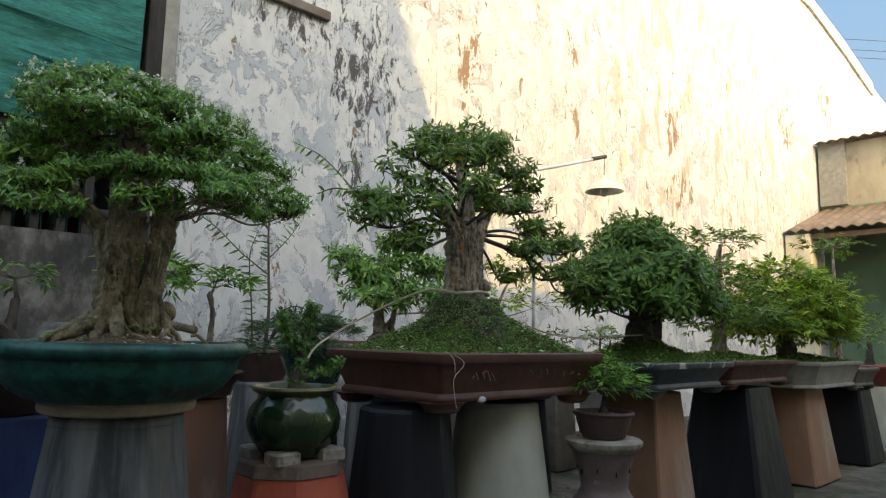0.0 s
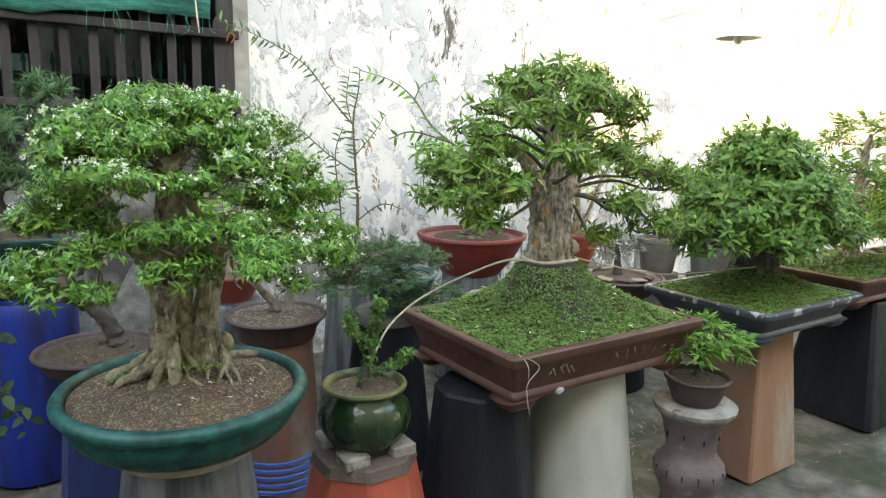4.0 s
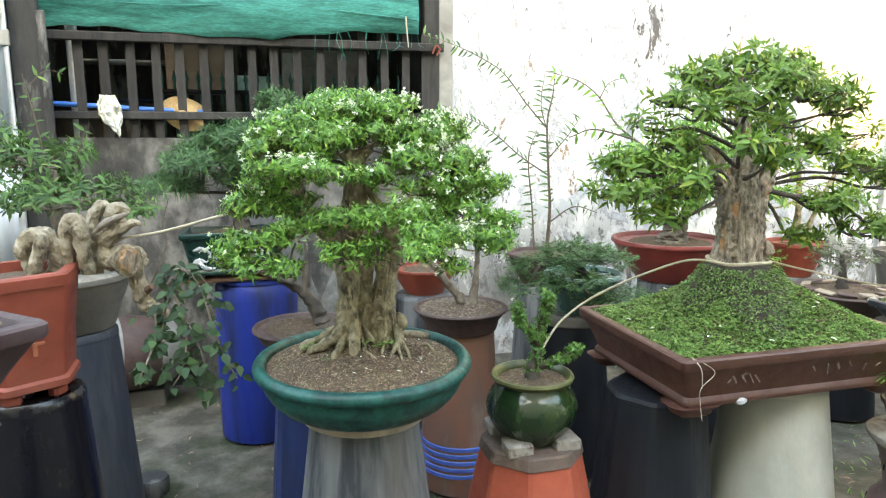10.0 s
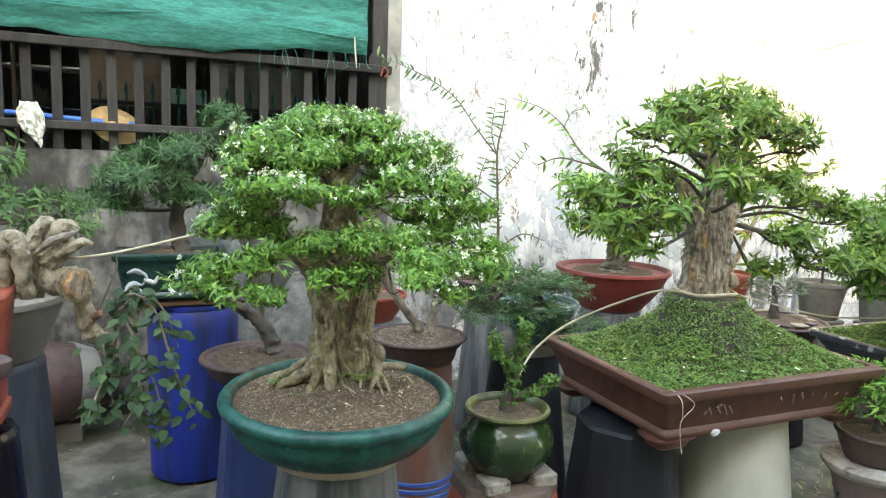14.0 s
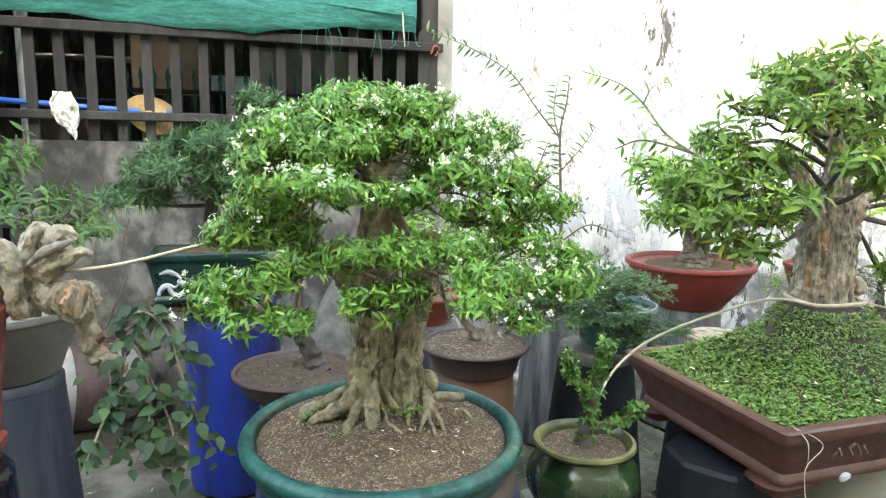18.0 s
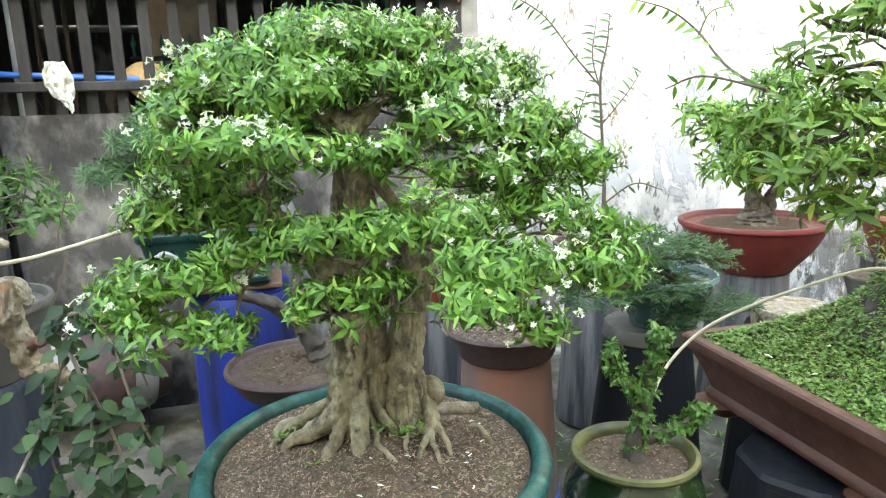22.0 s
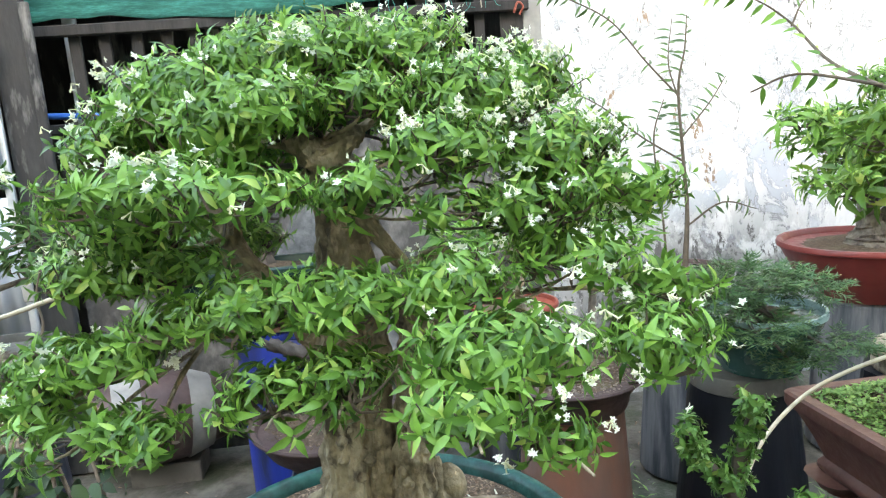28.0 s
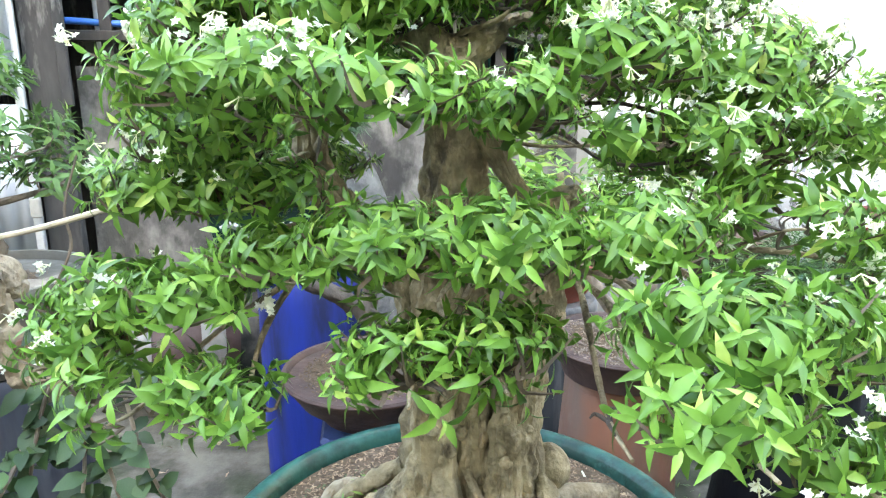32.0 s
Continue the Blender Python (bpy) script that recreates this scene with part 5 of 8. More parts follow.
    dome = [(0.555, 1.92, 1.724, 0.137, 0.13, 0.052), (0.394, 1.82, 1.654, 0.132, 0.12, 0.050), (0.701, 1.90, 1.70, 0.112, 0.11, 0.056), (0.823, 1.85, 1.646, 0.112, 0.11, 0.059), (0.307, 1.75, 1.598, 0.070, 0.08, 0.041), (0.481, 1.74, 1.64, 0.103, 0.08, 0.032),
            (0.619, 1.74, 1.637, 0.070, 0.06, 0.030), (0.415, 1.74, 1.612, 0.10, 0.08, 0.035), (0.76, 1.78, 1.63, 0.09, 0.08, 0.05), (0.50, 1.83, 1.70, 0.11, 0.09, 0.04), (0.60, 2.04, 1.66, 0.19, 0.11, 0.05), (0.42, 1.98, 1.57, 0.12, 0.10, 0.04), (0.82, 2.0, 1.57, 0.14, 0.10, 0.05)]
    shoulder = [(0.36, 1.64, 1.56, 0.109, 0.08, 0.027), (0.478, 1.58, 1.549, 0.076, 0.05, 0.016), (0.704, 1.70, 1.577, 0.099, 0.08, 0.039), (0.866, 1.74, 1.559, 0.094, 0.09, 0.047), (0.945, 1.70, 1.518, 0.065, 0.07, 0.035), (0.608, 1.66, 1.538, 0.055, 0.05, 0.020),
                (0.277, 1.80, 1.48, 0.059, 0.07, 0.028), (0.224, 1.77, 1.451, 0.048, 0.05, 0.022), (0.332, 1.76, 1.451, 0.080, 0.06, 0.024), (0.30, 1.73, 1.515, 0.075, 0.06, 0.022), (0.82, 1.68, 1.505, 0.085, 0.07, 0.030), (0.72, 1.66, 1.512, 0.050, 0.05, 0.014), (0.92, 1.95, 1.46, 0.13, 0.10, 0.04), (0.36, 1.98, 1.45, 0.10, 0.10, 0.03)]
    skirt = [(0.484, 1.60, 1.432, 0.083, 0.06, 0.024), (0.389, 1.64, 1.42, 0.063, 0.05, 0.017), (0.585, 1.58, 1.437, 0.073, 0.06, 0.027), (0.697, 1.58, 1.442, 0.064, 0.06, 0.030), (0.844, 1.62, 1.449, 0.072, 0.07, 0.037), (0.947, 1.60, 1.417, 0.053, 0.06, 0.040),
             (0.207, 1.70, 1.366, 0.057, 0.06, 0.024), (0.292, 1.66, 1.381, 0.066, 0.06, 0.022), (0.184, 1.66, 1.336, 0.034, 0.045, 0.015), (0.264, 1.60, 1.32, 0.064, 0.05, 0.018)]
    fringe = [(0.351, 1.58, 1.313, 0.033, 0.04, 0.012), (0.500, 1.55, 1.350, 0.070, 0.055, 0.026), (0.570, 1.55, 1.356, 0.060, 0.05, 0.024), (0.728, 1.48, 1.396, 0.096, 0.07, 0.026), (0.894, 1.52, 1.372, 0.056, 0.06, 0.036), (0.685, 1.43, 1.366, 0.052, 0.045, 0.015), (0.765, 1.43, 1.334, 0.030, 0.035, 0.011),
              (0.646, 1.50, 1.331, 0.026, 0.04, 0.010)]
    pads = [(0.60 + (x - 0.60) * (0.885 if x < 0.60 else 0.97), y, z - 0.008, rx * 0.88, ry * 0.92, rz * 1.06) for x, y, z, rx, ry, rz in dome + shoulder + skirt + fringe]
    anchors = []
    for i, (x, y, z, rx, ry, rz) in enumerate(pads):
        if i < len(dome):
            s = (0.565, 1.825, 1.56)
        elif i < len(dome) + len(shoulder):
            s = (0.42, 1.90, 1.47) if x < 0.45 else ((0.575, 1.84, 1.50) if x < 0.66 else (0.59, 1.85, 1.50))
        elif x < 0.45:
            s = (0.463, 1.895, 1.37)
        else:
            s = (0.585, 1.84, 1.33) if x < 0.62 else (0.69, 1.835, 1.345)
        tip = (x, y, z - rz * 0.5)
        m = [s[k] * 0.64 + tip[k] * 0.36 + rng.uniform(-0.03, 0.03) for k in range(3)]
        m2 = [s[k] * 0.3 + tip[k] * 0.7 + rng.uniform(-0.022, 0.022) for k in range(3)]
        m[2] += 0.02
        end = (x + (x - s[0]) * 0.10, y + (y - s[1]) * 0.15, z - rz * 0.25)
        r0 = 0.0085 if i < 5 else (0.003 if x > 0.66 and z > 1.42 else 0.0045)
        put("branch", mesh_of("branch", *tube(local(at, [(*s, r0), (*m, r0 * 0.75), (*m2, r0 * 0.6), (x, y, z - rz * 0.4, r0 * 0.45), (*end, r0 * 0.25)]), 9, 6, 0.35, 60, i), DARKBARK if i % 3 == 2 and z > 1.45 else BARK), t)
        anchors += [np.array(m), np.array((x, y, z - rz * 0.4)), np.array(end)]
        for k in range(4):
            a = rng.uniform(0, 6.28)
            e = (x + rx * 0.6 * math.cos(a), y + ry * 0.6 * math.sin(a), z - rz * 0.15)
            put("branchlet", mesh_of("branchlet", *tube(local(at, [(x, y, z - rz * 0.4, r0 * 0.42), ((x + e[0]) / 2, (y + e[1]) / 2 + 0.01, z - rz * 0.3, r0 * 0.34), (*e, r0 * 0.2)]), 6, 3, 0.2, 50, k), DARKBARK), t)
            anchors.append(np.array(e))
    pts = [(p, d / np.linalg.norm(d) * 0.9 + np.array((0, -0.12, 0.26)) + 0.3 * w, w) for p, d, w in pad_points(rng, pads, 16000, -0.35, 0.5, 0.30)]
    variants = [rosette(rng, rng.randint(6, 10), 0.0215, 0.020, SLIM, 0.15) for _ in range(14)]
    foliage(t, rng, pts, variants, LEAF, 300, np.array((0.5, 1.0, 1.5)), TWIG, twig_from=anchors, size=(0.7, 1.2))
    # flowers: white five-petalled stars on hanging stalks
    pet = (np.array([(0, -0.05, 0), (0.5, -0.30, 0.06), (1.0, -0.05, -0.10), (1.0, 0.05, -0.10), (0.5, 0.30, 0.06), (0, 0.05, 0)]), np.array([(0, 1, 4, 5), (1, 2, 3, 4)]))
    flowers, arrays = [], []
    for q in range(8):
        pos, d, n, s = [], [], [], []
        sv, sf = [], []
        for k in range(rng.randint(4, 9)):
            a, e = rng.uniform(0, 6.28), rng.uniform(0.3, 1.0)
            c = np.array((0.0155 * math.cos(a) * e, 0.0155 * math.sin(a) * e, rng.uniform(-0.016, 0.002)))
            out = c / np.linalg.norm(c) + np.array((0, 0, -0.25))
            m = frames(out[None], np.array([[0.2, 0.3, 1.0]]))[0]
            bud = rng.random() < 0.4
            v, f = tube([(0, 0, 0, 0.0006), (*(c * 0.55), 0.0007), (*(c * 0.8), 0.0016 if bud else 0.0012), (*c, 0.0022 if bud else 0.0012), (*(c * 1.12), 0.0005)], 5, 2)
            sf += [tuple(i + len(sv) for i in g) for g in f if len(g) == 4]
            sv += [tuple(x) for x in v]
            if not bud:
                for j in range(5):
                    b = 1.2566 * j + 0.3 * k
                    pos.append(c)
                    d.append(m @ np.array((rng.uniform(0.1, 0.5), math.cos(b), math.sin(b))))
                    n.append(m @ np.array((1.0, 0.1 * math.cos(b + 1.5), 0.1 * math.sin(b + 1.5))))
                    s.append(0.0070 * rng.uniform(0.8, 1.2))
        v, f = scatter(pet, np.array(pos), np.array(d), np.array(n), np.array(s))
        arrays.append((v, f))
        flowers.append((quick_mesh("flower_head", v, f, PETAL), mesh_of("flower_stalk", sv, sf, BUD)))
    here = np.array(at)
    outer = []
    for p, d, w in pts:
        score = 0.5 * (w[2] > -0.2) - 0.7 * (p[1] - 1.65) + 0.35 * (p[0] > 0.70) + 0.3 * (p[2] > 1.56) + 0.35 * (p[0] < 0.32) - 0.9 * (0.38 < p[0] < 0.66 and p[2] < 1.49) + 0.9 * noise.noise(Vector(p) * 14.0) + rng.uniform(0, 1.7)
        outer.append((score, len(outer), p, d, w))
    outer.sort(reverse=True)
    more_v, more_f, total = [], [], 0
    for rank, (_, _, p, d, w) in enumerate(outer[:600]):
        k = rng.randrange(8)
        tip = np.array((d[0], d[1], 0.0))
        tip = tip / np.linalg.norm(tip)
        q = p + w * 0.010 + tip * 0.026 + np.array((0, -0.006, 0.014 if w[2] > 0.6 else -0.008))
        m = Matrix.Translation(q - here) @ Euler((rng.uniform(-0.4, 0.9), rng.uniform(-0.5, 0.5), rng.uniform(0, 6.28))).to_matrix().to_4x4() @ Matrix.Scale(rng.uniform(0.42, 0.80), 4)
        if rank < 300:
            fl = put("flower_head", flowers[k][0], t, at=m)
            put("stalk", flowers[k][1], fl)
        else:
            v, f = arrays[k]
            mm = np.array(m)
            more_v.append(v @ mm[:3, :3].T + mm[:3, 3])
            more_f.append(f + total)
            total += len(v)
    tagged(put("blossom_mass", quick_mesh("blossom_mass", np.concatenate(more_v), np.concatenate(more_f), PETAL), t), kind="stuff")


hero_tree()


# ---- the urn on the red pedestal ----
URN = (1.160, 1.88)
redp = pedestal("red_hexagonal_pedestal", "red-painted eight-sided pedestal with a chipped brown top", (*URN, 0), 0.628, 0.165, 0.30, 8, REDPED, 22.5, bevel=0.06, cap=REDCAP, cap_h=0.04)
for k in range(4):
    a = radians(45 + 90 * k)
    put("crenel", mesh_of("crenel", *box(0.118 * math.cos(a), 0.118 * math.sin(a), 0.645, 0.085, 0.085, 0.042, 0.006), STONECHIP), redp, "chipped pale corner block")
urn = round_pot("green_glazed_urn", "round bottle-green glazed urn with a flared olive rim", (*URN, 0.638),
                [(0.080, 0.0), (0.098, 0.004), (0.108, 0.02), (0.132, 0.05), (0.149, 0.085), (0.153, 0.115), (0.146, 0.145), (0.130, 0.170), (0.118, 0.185), (0.115, 0.195)],
                [(0.114, 0.192), (0.120, 0.198), (0.134, 0.205), (0.138, 0.213), (0.135, 0.220), (0.126, 0.222), (0.118, 0.215), (0.112, 0.200), (0.110, 0.18)], OLIVEGLAZE, OLIVERIM, 56,
                soil=(0.113, 0.198, 0.012), husks=500, seed=6)


def urn_plant():
    at = (URN[0], URN[1], 0.843)
    t = thing("urn_shrub", "small twisted shrub with stubby clustered leaves in the green urn", "shrub", at)
    rng = random.Random(21)
    stems = [[(-0.0, 0, 0.0, 0.03), (0.0, 0, 0.04, 0.02), (0.02, 0, 0.09, 0.014), (0.03, 0.005, 0.16, 0.012), (0.045, 0, 0.23, 0.010), (0.055, 0, 0.27, 0.007)],
             [(0.0, 0, 0.035, 0.018), (0.07, -0.01, 0.05, 0.013), (0.12, -0.01, 0.06, 0.011), (0.145, -0.01, 0.085, 0.008)],
             [(0.02, 0, 0.11, 0.012), (-0.01, 0, 0.16, 0.010), (-0.045, 0.01, 0.19, 0.008), (-0.055, 0.01, 0.23, 0.005)]]
    bark_trunk("trunk", stems, t, DARKBARK, 0.25, 60, 10, 5)
    pts = []
    for s in stems:
        c = smooth_path(s, 14)[8:]
        for q in c[::2]:
            for _ in range(3):
                a = rng.uniform(0, 6.28)
                w = np.array((math.cos(a), math.sin(a), rng.uniform(-0.3, 0.6)))
                pts.append((q[:3] + np.array(at) + w * 0.012, w, w))
    for c in ((0.15, -0.01, 0.09), (0.055, 0, 0.275), (-0.055, 0.01, 0.235)):
        for _ in range(14):
            w = np.array([rng.gauss(0, 1) for _ in range(3)])
            w /= np.linalg.norm(w)
            pts.append((np.array(c) + np.array(at) + w * 0.018, w, w))
    variants = [rosette(rng, 7, 0.0185, 0.012, OVAL, 0.15) for _ in range(6)]
    foliage(t, rng, pts, variants, LEAFURN, 110, np.array((1.1, 1.0, 1.2)), TWIG)
    return t


urn_plant()

# ---- the brown rectangular pot and its tree ----
BP = (1.976, 1.885)
pedestal("black_faceted_pedestal", "black-painted faceted cement pedestal", (1.62, 1.86, 0), 0.77, 0.17, 0.255, 8, BLACKPED, 10, bevel=0.08)
pedestal("cement_cone_pedestal", "smooth pale cement cone pedestal", (2.10, 1.83, 0), 0.77, 0.165, 0.265, 48, CEMENT)
brown = rect_pot("brown_rectangular_pot", "large brown rectangular stoneware pot with scratched front and moulded feet", (*BP, 0.765), 0.48, 0.345, 0.21, BROWNPOT, 0.045, 0.012, 0.035, 0.02, 0.04, 0.018, 0.24, 1.25, seed=8)
for k in range(13):
    r_ = random.Random(300 + k)
    x = (-0.30 + 0.022 * k if k < 6 else 0.02 + 0.05 * (k - 6)) + r_.uniform(-0.01, 0.01)
    put("scratch", mesh_of("scratch", *box(0, 0, 0, r_.uniform(0.003, 0.009), 0.003, r_.uniform(0.015, 0.045), 0.0005), DUST), brown, at=pose(x, -0.322, 0.13 + r_.uniform(-0.012, 0.012), 8, r_.uniform(-60, 60), 0))
put("cane_end", mesh_of("cane_end", *tube([(-0.44, -0.30, 0.215, 0.001), (-0.40, -0.33, 0.195, 0.001), (-0.385, -0.336, 0.17, 0.001), (-0.43, -0.337, 0.13, 0.001), (-0.425, -0.335, 0.07, 0.0012), (-0.42, -0.34, 0.03, 0.001)], 6, 6), WIRE), brown, "pale dangling string", at=(0, -0.025, 0))
put("cane_end", mesh_of("cane_end", *tube([(-0.44, -0.30, 0.215, 0.0014), (-0.43, -0.334, 0.19, 0.0013), (-0.425, -0.336, 0.13, 0.001)], 6, 4), WIRE), brown, at=(0, -0.025, 0))
put("drip", mesh_of("drip", *tube([(-0.245, -0.262, 0.040, 0.004), (-0.235, -0.268, 0.043, 0.013), (-0.215, -0.268, 0.045, 0.010), (-0.205, -0.262, 0.046, 0.004)], 8, 4), WHITEBAND), brown, "white paint spot", at=(0, -0.025, 0))


def mound(hx, hy, z, rise, power):
    def f(x, y):
        u = max(abs(x) / hx, abs(y) / hy)
        return z + rise * max(0.0, 1 - u) ** power
    return f


def groundcover(pot, rng, count, hx, hy, h, size=(0.009, 0.018), material=None, name="groundcover"):
    pos, d, n, s = [], [], [], []
    for _ in range(count):
        x, y = rng.uniform(-hx, hx), rng.uniform(-hy, hy)
        z = h(x, y) + 0.012 * max(0.0, noise.noise(Vector((x * 16, y * 16, 3))) + 0.5 * noise.noise(Vector((x * 40, y * 40, 7))))
        for k in range(2):
            a = rng.uniform(0, 6.28)
            pos.append((x + rng.uniform(-0.006, 0.006), y + rng.uniform(-0.006, 0.006), z + rng.uniform(0.0, 0.014)))
            d.append((math.cos(a), math.sin(a), rng.uniform(-0.1, 0.9)))
            n.append((rng.uniform(-0.5, 0.5), rng.uniform(-0.5, 0.5), 1))
            s.append(rng.uniform(*size))
    ob = put(name, quick_mesh(name, *scatter(SMALLROUND, np.array(pos), np.array(d), np.array(n), np.array(s)), material or MOSSLEAF), pot)
    return tagged(ob, kind="stuff")


rg = random.Random(31)
groundcover(brown, rg, 24000, 0.44, 0.305, mound(0.446, 0.311, 0.19, 0.24, 1.25), (0.005, 0.015))
litter("fallen_petals", brown, rg, 26, lambda x, y: (x * 0.42, y * 0.29), lambda x, y: mound(0.446, 0.311, 0.205, 0.24, 1.25)(x, y), PETAL, (0.014, 0.022))


def brown_tree():
    at = (1.925, 1.87, 1.06)
    t = thing("rugged_bonsai", "thick rugged bonsai with tiered leafy branches and bare cane support", "bonsai tree", at)
    rng = random.Random(41)
    stems = [
        [(1.86, 1.87, 1.05, 0.060), (1.872, 1.865, 1.15, 0.043), (1.878, 1.86, 1.25, 0.036), (1.872, 1.86, 1.36, 0.034), (1.85, 1.86, 1.46, 0.030), (1.80, 1.87, 1.56, 0.022), (1.74, 1.88, 1.63, 0.013)],
        [(1.915, 1.83, 1.05, 0.055), (1.920, 1.83, 1.15, 0.038), (1.922, 1.83, 1.28, 0.033), (1.915, 1.835, 1.40, 0.031), (1.92, 1.85, 1.52, 0.032), (1.905, 1.86, 1.64, 0.024), (1.89, 1.87, 1.76, 0.014), (1.89, 1.87, 1.86, 0.006)],
        [(1.985, 1.85, 1.05, 0.060), (1.972, 1.85, 1.15, 0.041), (1.968, 1.85, 1.25, 0.035), (1.975, 1.855, 1.36, 0.033), (1.995, 1.86, 1.46, 0.031), (2.05, 1.87, 1.55, 0.022), (2.12, 1.88, 1.63, 0.014)],
        [(1.92, 1.90, 1.05, 0.090), (1.925, 1.90, 1.20, 0.060), (1.925, 1.90, 1.40, 0.055), (1.93, 1.89, 1.55, 0.035)],
        [(1.893, 1.815, 1.06, 0.030), (1.897, 1.818, 1.16, 0.018), (1.898, 1.82, 1.28, 0.014), (1.895, 1.825, 1.38, 0.010)],
        [(1.947, 1.815, 1.06, 0.032), (1.947, 1.817, 1.16, 0.020), (1.945, 1.82, 1.30, 0.017), (1.945, 1.825, 1.42, 0.014), (1.955, 1.83, 1.49, 0.008)],
    ]
    bark_trunk("trunk", [local(at, s) for s in stems], t, ROUGHBARK, 0.30, 48, 40, 14, 7.0, 0.22)
    put("burl", mesh_of("burl", *tube(local(at, [(2.012, 1.835, 1.215, 0.008), (2.016, 1.832, 1.235, 0.022), (2.017, 1.832, 1.255, 0.019), (2.012, 1.835, 1.272, 0.007)]), 16, 5, 0.25, 60), ROUGHBARK), t, "round knobbly burl")
    crown = [(1.90, 1.87, 1.876, 0.10, 0.10, 0.050), (1.744, 1.84, 1.817, 0.11, 0.10, 0.040), (2.086, 1.90, 1.856, 0.116, 0.10, 0.049), (2.215, 1.88, 1.788, 0.114, 0.10, 0.050), (1.60, 1.86, 1.751, 0.087, 0.08, 0.031), (1.812, 1.74, 1.744, 0.122, 0.09, 0.040),
             (1.66, 1.78, 1.705, 0.10, 0.08, 0.031), (2.049, 1.80, 1.691, 0.11, 0.09, 0.042), (2.381, 1.92, 1.738, 0.09, 0.09, 0.044), (1.551, 1.88, 1.669, 0.08, 0.07, 0.027), (2.016, 2.05, 1.80, 0.137, 0.12, 0.060), (1.95, 1.72, 1.80, 0.09, 0.06, 0.035)]
    arms = [(1.602, 1.80, 1.604, 0.085, 0.08, 0.028), (2.434, 1.90, 1.645, 0.092, 0.08, 0.036), (1.60, 1.68, 1.503, 0.087, 0.08, 0.022), (1.767, 1.66, 1.605, 0.098, 0.07, 0.026), (1.931, 1.70, 1.555, 0.09, 0.06, 0.022), (2.184, 1.80, 1.593, 0.10, 0.09, 0.030),
            (2.405, 1.86, 1.527, 0.13, 0.11, 0.040), (2.652, 1.90, 1.477, 0.116, 0.10, 0.055), (2.201, 1.74, 1.405, 0.099, 0.08, 0.038), (2.389, 1.74, 1.321, 0.135, 0.10, 0.046), (2.686, 1.82, 1.279, 0.108, 0.10, 0.046), (2.15, 1.80, 1.282, 0.07, 0.06, 0.020), (2.198, 2.08, 1.66, 0.15, 0.13, 0.043)]
    low_arms = [(1.50, 1.83, 1.53, 0.13, 0.12, 0.040), (1.41, 1.80, 1.45, 0.11, 0.11, 0.035), (1.56, 1.79, 1.37, 0.10, 0.09, 0.028), (1.66, 1.86, 1.44, 0.08, 0.08, 0.020)]
    pads = crown + arms + low_arms
    anchors = []
    for i, (x, y, z, rx, ry, rz) in enumerate(pads):
        zz = min(1.76, max(1.46, z - 0.08))
        s = (1.90 if x < 1.98 else 1.97, 1.87, zz)
        m = (s[0] * 0.5 + x * 0.5 + rng.uniform(-0.03, 0.03), s[1] * 0.5 + y * 0.5 + rng.uniform(-0.03, 0.03), zz * 0.5 + (z - rz) * 0.5 + rng.uniform(0.0, 0.06))
        m2 = (s[0] * 0.2 + x * 0.8, s[1] * 0.2 + y * 0.8 + 0.02, z - rz * 0.6)
        end = (x + (x - s[0]) * 0.12, y + (y - s[1]) * 0.12, z - rz * 0.1)
        r0 = 0.009 if i in (3, 4) else 0.0065
        put("branch", mesh_of("branch", *tube(local(at, [(*s, r0 * 1.2), (*m, r0 * 0.9), (*m2, r0 * 0.7), (*end, r0 * 0.3)]), 9, 6, 0.3, 45, i), DARKBARK), t)
        anchors += [np.array(m2), np.array(end)]
        for k in range(6):
            a = 1.05 * k + rng.uniform(-0.3, 0.3)
            e = (x + rx * 0.65 * math.cos(a), y + ry * 0.65 * math.sin(a), z - rz * 0.1)
            put("branchlet", mesh_of("branchlet", *tube(local(at, [(*m2, r0 * 0.5), ((m2[0] + e[0]) / 2, (m2[1] + e[1]) / 2, z - rz * 0.7, r0 * 0.4), (*e, r0 * 0.22)]), 6, 4, 0.2, 60, k), DARKBARK), t)
            anchors.append(np.array(e))
    pts = [(p, d / np.linalg.norm(d) * 0.7 + np.array((0, 0, 0.6)), w) for p, d, w in pad_points(rng, pads, 3600, -0.3, 0.4, 0.45)]
    variants = [rosette(rng, rng.randint(6, 9), 0.045, 0.036, LANCE, 0.1) for _ in range(10)]
    foliage(t, rng, pts, variants, LEAF2, 200, np.array((1.6, 0.3, 1.6)), TWIG, twig_from=anchors)
    # cane tied round the trunk and run to both neighbours
    ring = [(1.922 + 0.105 * math.cos(a), 1.86 + 0.10 * math.sin(a), 1.207 + 0.004 * math.sin(3 * a), 0.006) for a in (2 * math.pi * i / 12 for i in range(13))]
    put("tie_ring", mesh_of("tie_ring", *tube(local(at, ring), 8, 4), CANE), t, "split cane ring round the trunk")
    put("tie_cane", mesh_of("tie_cane", *tube(local(at, [(1.83, 1.81, 1.205, 0.004), (1.73, 1.87, 1.212, 0.004), (1.61, 1.95, 1.155, 0.004), (1.515, 2.03, 1.087, 0.004), (1.425, 2.05, 1.035, 0.004), (1.31, 2.0, 0.985, 0.0038), (1.22, 1.93, 0.925, 0.0035), (1.165, 1.89, 0.868, 0.0035)]), 8, 8), CANE), t, "bent pale cane stay")
    put("tie_cane", mesh_of("tie_cane", *tube(local(at, [(2.02, 1.90, 1.205, 0.004), (2.35, 1.98, 1.12, 0.004), (2.75, 1.95, 1.04, 0.004), (3.2, 1.80, 1.06, 0.004)]), 6, 8), CANE), t)
